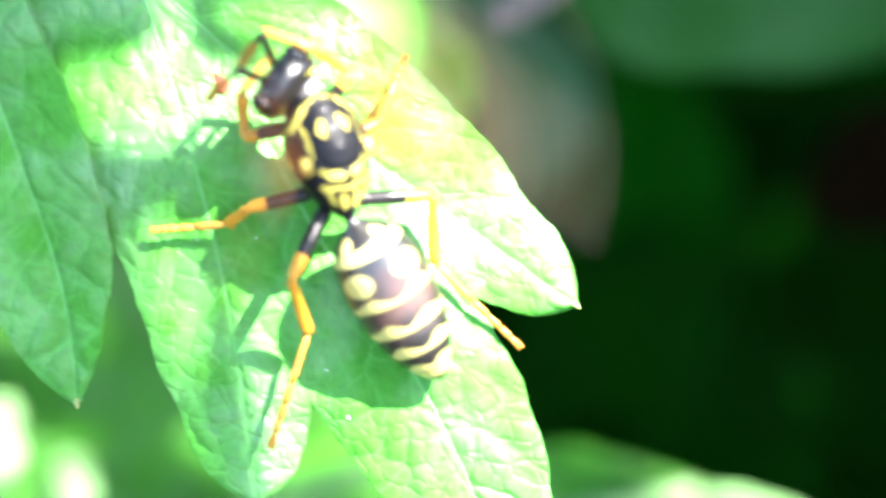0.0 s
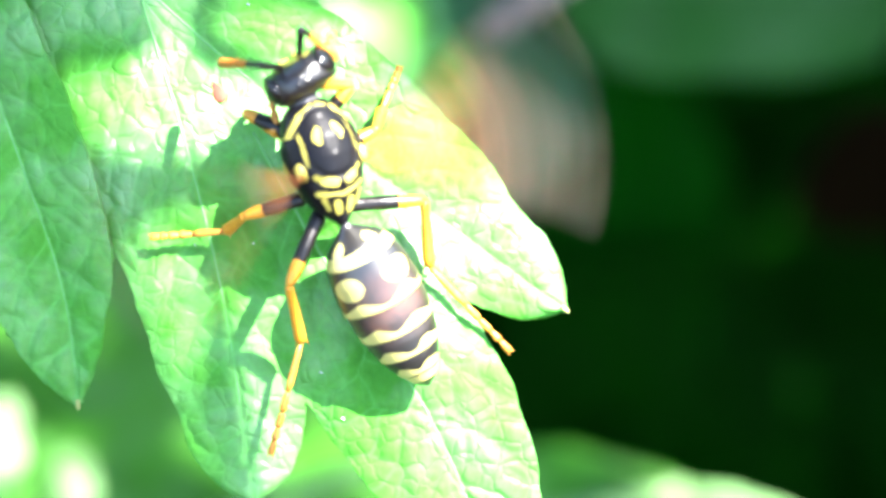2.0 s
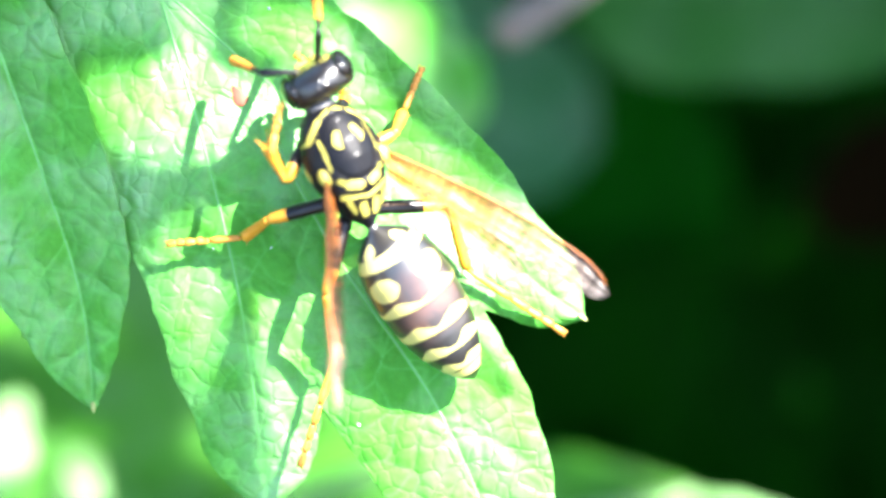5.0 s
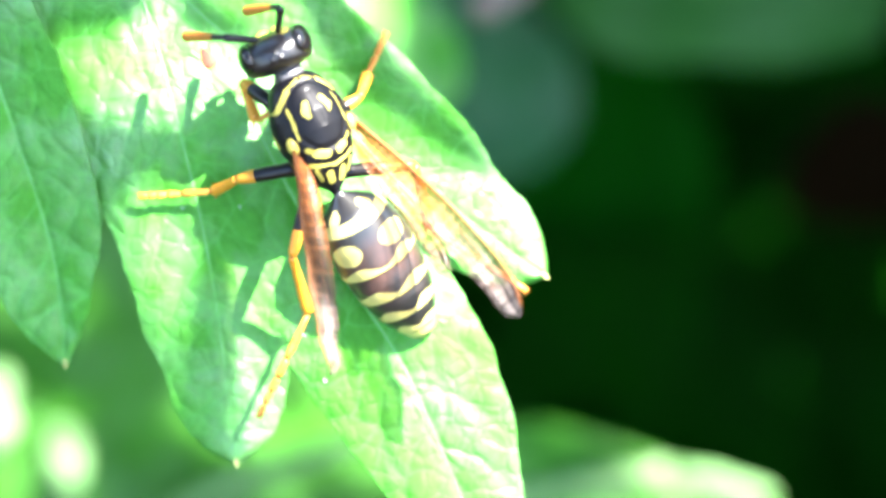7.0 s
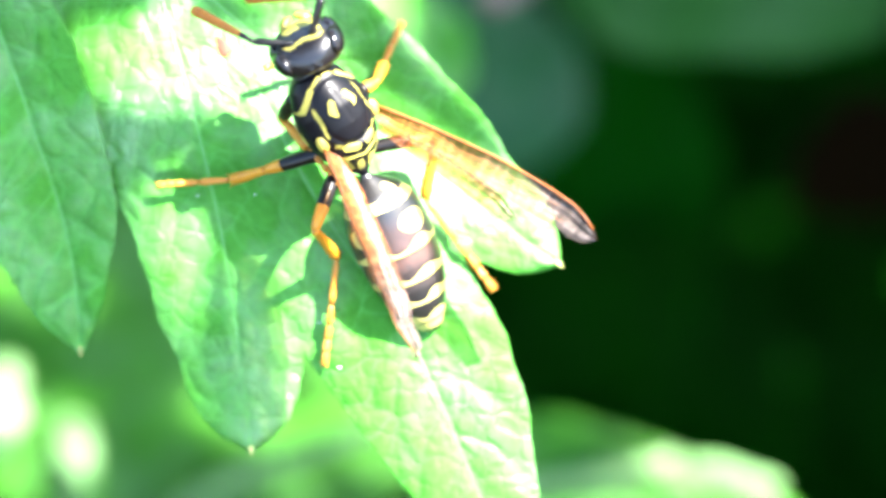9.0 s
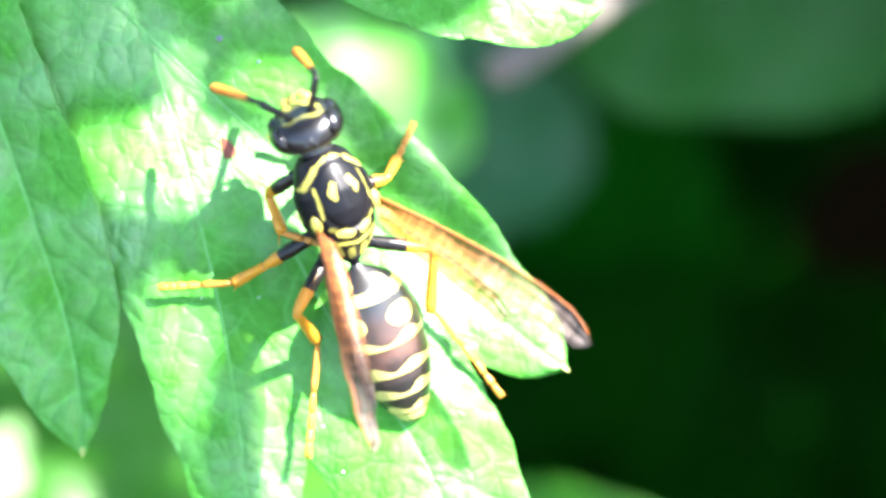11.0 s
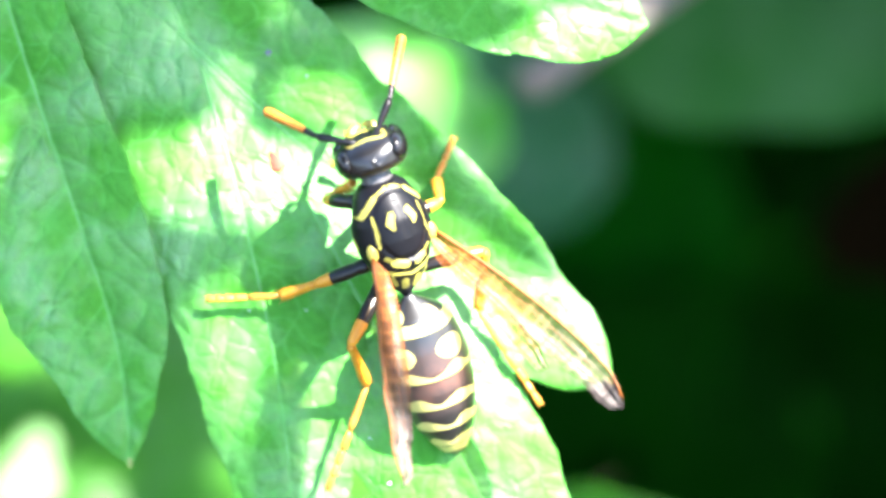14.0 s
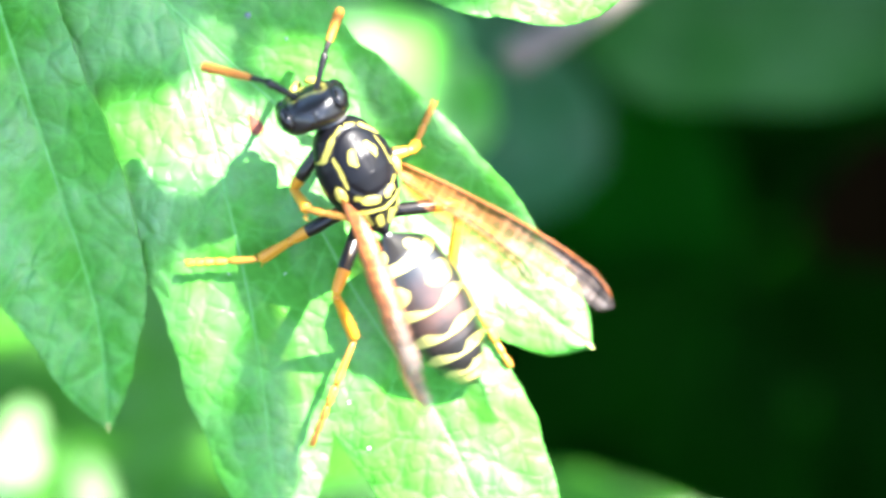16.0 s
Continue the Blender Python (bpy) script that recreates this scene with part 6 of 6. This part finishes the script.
    walk(WASP["rh_tibia"], [(0, mm(0.00, 3.60, 0.00, -23.7, 13.1, -92.0)), (0.5, mm(0.00, 3.60, 0.00, -23.8, 13.1, -92.6)), (1, mm(0.00, 3.60, 0.00, -24.2, 12.5, -90.7)), (1.5, mm(-0.00, 3.60, 0.00, -24.0, 12.4, -89.1)), (2, mm(0.00, 3.60, 0.00, -23.7, 12.6, -89.4)), (2.5, mm(0.00, 3.60, 0.00, -23.7, 13.1, -92.3)), (3, mm(0.00, 3.60, 0.00, -19.6, 12.1, -71.4)), (3.5, mm(0.00, 3.60, 0.00, -18.4, 13.7, -72.3)), (6, mm(0.00, 3.60, 0.00, -23.7, 10.2, -81.1)), (6.5, mm(0.00, 3.60, 0.00, -27.3, 8.4, -90.5)), (7, mm(0.00, 3.60, 0.00, -24.1, 10.4, -82.1)), (7.5, mm(0.00, 3.60, 0.00, -24.7, 8.0, -75.3)), (8, mm(0.00, 3.60, -0.00, -33.6, 3.4, -101.9)), (8.5, mm(0.00, 3.60, 0.00, -34.0, 2.7, -92.3)), (9, mm(0.00, 3.60, -0.00, -31.0, 6.1, -111.8)), (9.5, mm(-0.00, 3.60, 0.00, -18.1, 8.5, -55.0)), (12, mm(-0.00, 3.60, 0.00, -33.5, 4.1, -110.8)), (12.5, mm(0.00, 3.60, -0.00, -34.8, 3.0, -114.4)), (13, mm(0.00, 3.60, 0.00, -35.3, 2.3, -104.7)), (13.5, mm(-0.00, 3.60, 0.00, -35.1, 2.7, -108.9)), (14, mm(-0.00, 3.60, 0.00, -34.2, 3.5, -109.3)), (14.5, mm(0.00, 3.60, 0.00, -34.5, 3.8, -112.2)), (15, mm(-0.00, 3.60, 0.00, -33.5, 5.1, -118.2)), (15.5, mm(0.00, 3.60, -0.00, -29.2, 8.8, -101.4)), (16, mm(-0.00, 3.60, 0.00, -27.0, 10.4, -103.8))])
    walk(WASP["rh_tarsus"], [(0, mm(2.85, 3.78, -1.21, -3.2, 9.7, -47.5)), (0.5, mm(2.85, 3.76, -1.22, -2.8, 9.6, -46.4)), (1, mm(2.83, 3.84, -1.24, -4.4, 10.0, -52.6)), (1.5, mm(2.83, 3.91, -1.23, -3.9, 9.5, -50.0)), (2, mm(2.84, 3.90, -1.22, -3.9, 9.7, -49.5)), (2.5, mm(2.85, 3.77, -1.22, -4.1, 10.6, -53.2)), (3, mm(2.70, 4.74, -1.02, -1.5, 6.8, -31.6)), (3.5, mm(2.73, 4.71, -0.95, -0.2, 7.9, -32.8)), (6, mm(2.77, 4.26, -1.23, -3.8, 6.1, -35.7)), (6.5, mm(2.76, 3.79, -1.41, -5.6, 5.3, -38.5)), (7, mm(2.77, 4.22, -1.24, -3.9, 6.6, -38.2)), (7.5, mm(2.68, 4.49, -1.28, -5.1, 4.3, -31.0)), (8, mm(2.55, 3.16, -1.71, -11.0, 3.0, -60.3)), (8.5, mm(2.57, 3.58, -1.73, -11.3, 2.3, -60.5)), (9, mm(2.53, 2.77, -1.59, -9.8, 5.9, -63.6)), (9.5, mm(2.33, 5.41, -0.95, -4.0, 5.5, -32.0)), (12, mm(2.46, 2.80, -1.71, -10.6, 3.9, -62.4)), (12.5, mm(2.36, 2.64, -1.77, -11.4, 3.1, -68.2)), (13, mm(2.47, 3.03, -1.79, -11.7, 2.1, -66.1)), (13.5, mm(2.43, 2.86, -1.78, -11.6, 2.7, -70.5)), (14, mm(2.45, 2.85, -1.74, -11.3, 3.5, -70.4)), (14.5, mm(2.41, 2.74, -1.75, -11.4, 3.9, -73.3)), (15, mm(2.35, 2.51, -1.71, -11.0, 5.6, -78.0)), (15.5, mm(2.70, 3.29, -1.49, -9.3, 8.5, -71.2)), (16, mm(2.74, 3.19, -1.38, -7.7, 9.7, -65.1))])
    walk(WASP["lf"], [(0, mm(-0.70, 1.60, -1.10, -43.2, 0.9, 81.7)), (0.5, mm(-0.70, 1.60, -1.10, -44.4, 4.9, 91.5)), (1, mm(-0.70, 1.60, -1.10, -44.0, 2.8, 86.3)), (1.5, mm(-0.70, 1.60, -1.10, -38.8, -11.6, 49.4)), (2, mm(-0.70, 1.60, -1.10, -34.9, -12.3, 47.4)), (2.5, mm(-0.70, 1.60, -1.10, -49.6, -9.3, 55.8)), (3, mm(-0.70, 1.60, -1.10, -37.9, 5.9, 93.9)), (3.5, mm(-0.70, 1.60, -1.10, -26.6, 12.1, 121.9)), (6, mm(-0.70, 1.60, -1.10, 34.2, 23.3, 134.0)), (6.5, mm(-0.70, 1.60, -1.10, 18.9, 13.3, 84.7)), (6.75, mm(-0.70, 1.60, -1.10, -18.6, 7.5, 54.0)), (7, mm(-0.70, 1.60, -1.10, -49.1, -14.4, 32.3)), (7.5, mm(-0.70, 1.60, -1.10, -73.7, 14.6, 74.6)), (8, mm(-0.70, 1.60, -1.10, -52.8, 30.8, 112.1)), (8.5, mm(-0.70, 1.60, -1.10, -70.2, 25.7, 91.0)), (9, mm(-0.70, 1.60, -1.10, -75.5, 29.3, 103.4)), (9.5, mm(-0.70, 1.60, -1.10, -61.1, 27.5, 104.1)), (12, mm(-0.70, 1.60, -1.10, -62.3, 20.5, 90.0)), (12.5, mm(-0.70, 1.60, -1.10, -62.3, 20.5, 89.4)), (13, mm(-0.70, 1.60, -1.10, -71.1, 24.8, 99.3)), (13.5, mm(-0.70, 1.60, -1.10, -64.5, 20.5, 90.8)), (14, mm(-0.70, 1.60, -1.10, -75.8, 7.7, 63.4)), (14.5, mm(-0.70, 1.60, -1.10, -23.1, 0.0, 54.7)), (14.75, mm(-0.70, 1.60, -1.10, -64.1, 11.7, 95.2)), (15, mm(-0.70, 1.60, -1.10, -59.5, 25.9, 141.2)), (15.5, mm(-0.70, 1.60, -1.10, -41.7, 13.1, 99.0)), (16, mm(-0.70, 1.60, -1.10, -41.2, 21.6, 111.8))])
    walk(WASP["lf_tibia"], [(0, mm(0.00, 2.20, 0.00, 17.2, 20.6, -98.9)), (0.5, mm(0.00, 2.20, 0.00, 17.5, 17.7, -129.7)), (1, mm(0.00, 2.20, 0.00, 7.2, 18.5, -123.4)), (1.5, mm(0.00, 2.20, 0.00, 15.3, 11.2, -146.3)), (2, mm(0.00, 2.20, 0.00, 5.4, -1.6, 174.4)), (2.5, mm(-0.00, 2.20, 0.00, 19.0, 11.3, -159.2)), (3, mm(0.00, 2.20, 0.00, 15.4, 2.8, -170.2)), (3.25, mm(0.00, 2.20, 0.00, 16.4, 6.0, -114.4)), (3.5, mm(0.00, 2.20, 0.00, 19.6, 6.9, -58.4)), (4.75, mm(-0.00, 2.20, 0.00, 41.0, -13.7, -113.4)), (6, mm(-0.00, 2.20, 0.00, 70.2, -6.7, -172.4)), (6.5, mm(0.00, 2.20, 0.00, 46.5, -34.8, -128.2)), (6.75, mm(-0.00, 2.20, 0.00, 20.4, -15.2, -167.8)), (7, mm(-0.00, 2.20, 0.00, -11.4, -16.3, 149.9)), (7.5, mm(0.00, 2.20, 0.00, 8.3, -46.3, 111.2)), (8, mm(-0.00, 2.20, 0.00, 24.8, -40.4, 64.5)), (8.5, mm(0.00, 2.20, 0.00, 18.8, -50.2, 81.1)), (9, mm(0.00, 2.20, 0.00, 40.5, -60.6, 72.9)), (9.5, mm(0.00, 2.20, 0.00, 30.4, -45.0, 69.8)), (12, mm(0.00, 2.20, 0.00, 23.0, -41.4, 83.7)), (12.5, mm(0.00, 2.20, 0.00, 19.6, -41.3, 84.4)), (13, mm(0.00, 2.20, 0.00, 31.6, -54.2, 86.0)), (13.5, mm(0.00, 2.20, 0.00, 18.1, -44.0, 90.4)), (13.75, mm(-0.00, 2.20, -0.00, -12.6, -13.1, 155.1)), (14, mm(-0.00, 2.20, -0.00, -1.9, 26.1, -154.5)), (14.25, mm(-0.00, 2.20, -0.00, 35.6, 30.9, -69.4)), (14.5, mm(0.00, 2.20, 0.00, 32.5, -0.0, -64.2)), (14.667, mm(0.00, 2.20, -0.00, 41.7, 24.3, -43.4)), (14.833, mm(0.00, 2.20, -0.00, 6.5, 34.8, -117.2)), (15, mm(0.00, 2.20, -0.00, -13.5, 16.8, -168.8)), (15.25, mm(0.00, 2.20, -0.00, 8.8, -13.8, 154.8)), (15.5, mm(0.00, 2.20, 0.00, 47.8, -21.1, 105.7)), (16, mm(0.00, 2.20, 0.00, 60.2, -25.6, 71.6))])
    walk(WASP["lf_tarsus"], [(0, mm(1.76, 1.72, 0.53, -4.4, 13.1, -142.3)), (0.25, mm(1.52, 1.32, 0.54, -5.6, 14.9, -95.0)), (0.5, mm(1.28, 0.91, 0.54, -4.9, 16.9, -47.3)), (1, mm(1.53, 1.10, 0.23, 22.5, 21.4, -101.7)), (1.25, mm(1.23, 0.86, 0.36, 12.1, 11.9, -65.9)), (1.5, mm(0.94, 0.62, 0.49, -1.8, 10.0, -29.8)), (2, mm(-0.18, 0.32, 0.18, 9.0, 12.5, -49.9)), (2.5, mm(0.53, 0.48, 0.61, 2.7, 22.1, -46.3)), (3, mm(0.29, 0.39, 0.50, -23.8, 10.4, -39.0)), (3.167, mm(0.71, 1.28, 0.55, -23.9, 1.2, -87.2)), (3.333, mm(1.14, 2.18, 0.59, -14.5, -5.7, -149.5)), (3.5, mm(1.56, 3.07, 0.63, -5.8, -2.5, 161.7)), (4.75, mm(0.93, 2.33, 1.20, 28.4, -5.1, -174.6)), (6, mm(0.29, 1.59, 1.78, 59.9, -20.1, -155.8)), (6.5, mm(1.51, 2.01, 1.13, 62.9, -33.9, -130.6)), (6.75, mm(0.24, 1.33, 0.39, 37.0, -4.5, -118.5)), (7, mm(-1.02, 0.64, -0.36, 15.0, 26.9, -119.9)), (7.5, mm(-1.68, 1.33, 0.19, -29.4, 38.5, -134.8)), (7.75, mm(-1.73, 1.91, 0.40, -33.1, -0.4, -174.9)), (8, mm(-1.78, 2.48, 0.61, -8.5, -31.7, 139.1)), (8.5, mm(-1.85, 2.01, 0.39, -24.9, -36.6, 142.3)), (9, mm(-1.70, 1.60, 0.60, 30.1, -59.7, 66.9)), (9.5, mm(-1.77, 2.13, 0.68, 1.1, -45.2, 109.0)), (12, mm(-1.79, 1.91, 0.56, -35.9, -13.0, 164.9)), (12.5, mm(-1.82, 1.96, 0.48, -34.0, -1.3, 178.5)), (13, mm(-1.67, 1.51, 0.58, -28.0, -36.2, 148.3)), (13.5, mm(-1.80, 1.78, 0.43, 6.5, -40.6, 117.4)), (13.667, mm(-0.92, 1.35, 0.26, -29.2, -22.0, 175.5)), (13.833, mm(-0.04, 0.93, 0.10, -31.8, 25.2, -130.3)), (14, mm(0.84, 0.50, -0.06, 3.6, 46.8, -69.8)), (14.5, mm(1.44, 2.90, 1.02, -58.3, -0.0, -128.8)), (15, mm(0.48, 0.41, -0.42, -48.9, -8.0, 174.8)), (15.5, mm(-1.09, 1.37, 1.31, 21.0, -6.2, 164.2)), (16, mm(-1.12, 1.82, 1.49, 23.7, -24.1, 117.4))])
    walk(WASP["rf"], [(0, mm(0.70, 1.60, -1.10, 26.4, -16.2, -55.6)), (0.5, mm(0.70, 1.60, -1.10, 14.9, -22.0, -21.7)), (1, mm(0.70, 1.60, -1.10, 23.7, -19.7, -40.1)), (1.5, mm(0.70, 1.60, -1.10, 19.2, -19.7, -39.9)), (2, mm(0.70, 1.60, -1.10, 31.2, -13.8, -64.0)), (2.5, mm(0.70, 1.60, -1.10, 24.7, -19.9, -38.6)), (3, mm(0.70, 1.60, -1.10, 20.5, -20.7, -33.5)), (3.5, mm(0.70, 1.60, -1.10, 36.9, -14.2, -51.2)), (4.75, mm(0.70, 1.60, -1.10, -20.1, -25.1, -41.1)), (6, mm(0.70, 1.60, -1.10, -80.0, -22.7, -25.6)), (6.5, mm(0.70, 1.60, -1.10, -88.5, -27.4, -23.3)), (7, mm(0.70, 1.60, -1.10, -77.5, -22.9, -8.2)), (7.5, mm(0.70, 1.60, -1.10, -101.8, -30.9, -28.9)), (8, mm(0.70, 1.60, -1.10, -116.8, -34.2, -16.3)), (8.5, mm(0.70, 1.60, -1.10, -116.1, -32.1, -15.5)), (8.667, mm(0.70, 1.60, -1.10, -77.6, -41.0, -76.4)), (8.833, mm(0.70, 1.60, -1.10, -47.0, -10.9, -139.2)), (9, mm(0.70, 1.60, -1.10, -50.7, 20.7, -176.9)), (9.25, mm(0.70, 1.60, -1.10, -54.9, -24.3, -116.6)), (9.5, mm(0.70, 1.60, -1.10, -106.0, -33.7, -30.3)), (12, mm(0.70, 1.60, -1.10, -108.3, -30.9, -12.3)), (12.5, mm(0.70, 1.60, -1.10, -107.9, -29.5, -12.6)), (13, mm(0.70, 1.60, -1.10, -112.0, -32.7, -10.7)), (13.5, mm(0.70, 1.60, -1.10, -106.0, -30.4, -12.8)), (14, mm(0.70, 1.60, -1.10, -106.1, -32.8, -14.0)), (14.5, mm(0.70, 1.60, -1.10, -97.7, -31.0, -13.4)), (15, mm(0.70, 1.60, -1.10, -93.6, -30.5, -17.7)), (15.5, mm(0.70, 1.60, -1.10, -76.5, -23.7, -21.0)), (16, mm(0.70, 1.60, -1.10, -89.0, -26.4, -27.8))])
    walk(WASP["rf_tibia"], [(0, mm(0.00, 2.20, 0.00, 31.9, 10.8, 91.6)), (0.5, mm(0.00, 2.20, 0.00, 28.5, 9.9, 66.9)), (0.667, mm(0.00, 2.20, -0.00, 26.9, -4.3, 20.3)), (0.833, mm(0.00, 2.20, -0.00, 40.5, -16.4, -41.9)), (1, mm(0.00, 2.20, -0.00, 54.9, -12.8, -92.1)), (1.167, mm(0.00, 2.20, -0.00, 48.0, -8.2, -44.9)), (1.333, mm(0.00, 2.20, -0.00, 47.4, 1.8, 12.4)), (1.5, mm(0.00, 2.20, 0.00, 53.5, 7.2, 58.8)), (2, mm(-0.00, 2.20, 0.00, 55.9, 9.9, 133.2)), (2.5, mm(0.00, 2.20, -0.00, 61.5, 11.4, 128.6)), (3, mm(0.00, 2.20, 0.00, 69.0, 12.0, 94.9)), (3.5, mm(0.00, 2.20, 0.00, 49.1, 14.7, 133.7)), (4.75, mm(0.00, 2.20, 0.00, 70.5, -26.5, 78.6)), (6, mm(0.00, 2.20, 0.00, 121.7, -23.5, 2.9)), (6.5, mm(0.00, 2.20, 0.00, 115.8, -23.8, 4.5)), (7, mm(0.00, 2.20, 0.00, 123.1, -9.8, 3.2)), (7.5, mm(-0.00, 2.20, 0.00, 109.5, -21.4, 0.7)), (8, mm(0.00, 2.20, -0.00, 96.8, -22.1, 2.5)), (8.5, mm(0.00, 2.20, 0.00, 97.4, -21.3, 1.2)), (8.75, mm(-0.00, 2.20, -0.00, -59.6, -84.1, 157.3)), (9, mm(-0.00, 2.20, -0.00, -80.5, -10.2, 177.4)), (9.25, mm(0.00, 2.20, -0.00, -78.3, -84.3, 179.0)), (9.5, mm(0.00, 2.20, 0.00, 103.1, -21.6, 1.2)), (12, mm(0.00, 2.20, 0.00, 110.1, -23.6, 3.6)), (12.5, mm(0.00, 2.20, 0.00, 109.3, -23.1, 2.3)), (13, mm(0.00, 2.20, -0.00, 106.5, -24.2, 4.6)), (13.5, mm(0.00, 2.20, -0.00, 109.4, -24.0, 3.8)), (14, mm(0.00, 2.20, 0.00, 112.1, -24.7, 5.5)), (14.5, mm(0.00, 2.20, 0.00, 115.9, -26.2, 7.2)), (15, mm(0.00, 2.20, -0.00, 117.8, -26.5, 7.1)), (15.5, mm(0.00, 2.20, 0.00, 121.9, -29.2, 8.2)), (16, mm(0.00, 2.20, 0.00, 120.2, -23.5, 2.2))])
    walk(WASP["rf_tarsus"], [(0, mm(-1.62, 2.34, 0.99, 15.4, 10.5, 104.8)), (0.5, mm(-1.48, 3.00, 0.89, 7.7, 10.6, 79.5)), (1, mm(1.11, 2.51, 1.52, -11.1, 12.5, 75.9)), (1.5, mm(-0.87, 2.95, 1.51, -12.0, 6.4, 130.7)), (1.75, mm(-0.91, 2.31, 1.53, -16.5, 8.7, 80.0)), (2, mm(-0.96, 1.67, 1.55, -21.2, 6.7, 29.3)), (2.5, mm(-0.91, 1.89, 1.64, -31.5, -0.4, -1.7)), (3, mm(-0.71, 2.51, 1.73, -46.0, 1.8, 8.7)), (3.5, mm(-1.15, 1.60, 1.39, -4.7, 16.7, 55.5)), (4.75, mm(-0.87, 1.39, 1.44, -4.8, -29.5, 53.1)), (6, mm(-0.59, 1.17, 1.48, 1.5, -75.5, 45.3)), (6.5, mm(-0.62, 1.32, 1.56, -18.7, -83.4, 73.6)), (7, mm(-0.21, 1.15, 1.57, 14.2, -56.0, 28.3)), (7.5, mm(-0.65, 1.56, 1.67, -135.1, -78.9, -152.2)), (8, mm(-0.70, 1.94, 1.75, -112.8, -69.4, -147.2)), (8.5, mm(-0.68, 1.94, 1.76, -112.6, -69.5, -151.2)), (8.75, mm(-0.51, 1.92, -0.04, -80.4, 0.9, -170.7)), (9, mm(-0.35, 1.90, -1.84, -38.9, 69.2, -138.3)), (9.167, mm(-0.46, 1.85, -0.66, -77.5, 27.8, -172.1)), (9.333, mm(-0.56, 1.80, 0.53, -92.0, -29.4, -175.1)), (9.5, mm(-0.67, 1.75, 1.72, -124.2, -73.3, -150.2)), (12, mm(-0.67, 1.50, 1.63, -131.5, -77.8, -155.2)), (12.5, mm(-0.68, 1.54, 1.65, -127.9, -77.0, -160.1)), (13, mm(-0.70, 1.60, 1.66, -126.9, -74.6, -151.6)), (13.5, mm(-0.68, 1.52, 1.64, -125.8, -79.6, -162.6)), (14, mm(-0.66, 1.42, 1.60, -139.6, -81.8, -147.6)), (14.5, mm(-0.65, 1.28, 1.53, 1.4, -87.4, 61.8)), (15, mm(-0.64, 1.23, 1.50, 17.0, -84.5, 43.6)), (15.5, mm(-0.64, 1.09, 1.41, 4.2, -69.2, 42.2)), (16, mm(-0.62, 1.22, 1.51, 15.2, -84.9, 40.8))])
    walk(WASP["wing_left"], beat("left") + resting("left", [(5.3, 20.2, -27.1, 147.1), (6, 20.2, -27.1, 147.1), (6.5, 25.5, -23.7, 142.8), (7, 18.5, -28.4, 149.9), (7.5, 33.0, -23.3, 150.7), (8, 32.1, -18.5, 146.9), (8.5, 33.5, -19.0, 149.0), (9, 32.3, -20.1, 146.4), (9.5, 29.7, -21.0, 144.4), (12, 31.8, -21.2, 151.0), (12.5, 21.7, -18.0, 141.2), (13, 8.7, -9.1, 121.0), (13.5, 11.2, -14.2, 129.2), (14, 27.6, -21.4, 148.4), (14.5, 26.7, -23.5, 151.7), (15, 24.1, -24.1, 148.6), (15.5, 19.0, -27.6, 151.2), (16, 25.6, -26.6, 151.9)], [(12.0, 9), (12.2, 11), (13.0, 15), (13.1, 8), (13.2, 12), (13.6, 13)]))
    walk(WASP["wing_right"], beat("right") + resting("right", [(5.3, 31.2, 13.1, -148.1), (6, 31.2, 13.1, -148.1), (6.5, 33.2, 12.6, -151.5), (7, 26.3, 17.7, -158.9), (7.5, 34.9, 16.2, -165.0), (8, 40.1, 1.5, -142.4), (8.5, 41.6, 4.8, -147.4), (9, 40.8, 7.2, -151.5), (9.5, 40.6, 5.2, -145.9), (12, 38.3, 4.9, -141.8), (12.5, 39.7, 3.0, -138.5), (13, 35.6, -5.7, -124.7), (13.5, 38.1, -6.3, -120.5), (14, 37.7, 8.7, -147.6), (14.5, 34.1, 7.0, -140.2), (15, 29.5, 9.9, -144.9), (15.5, 30.5, 12.7, -144.0), (16, 33.4, 11.4, -147.9)], [(12.2, 7), (12.6, 4), (13.2, 5), (13.3, 8), (13.6, 9)]))


motions()
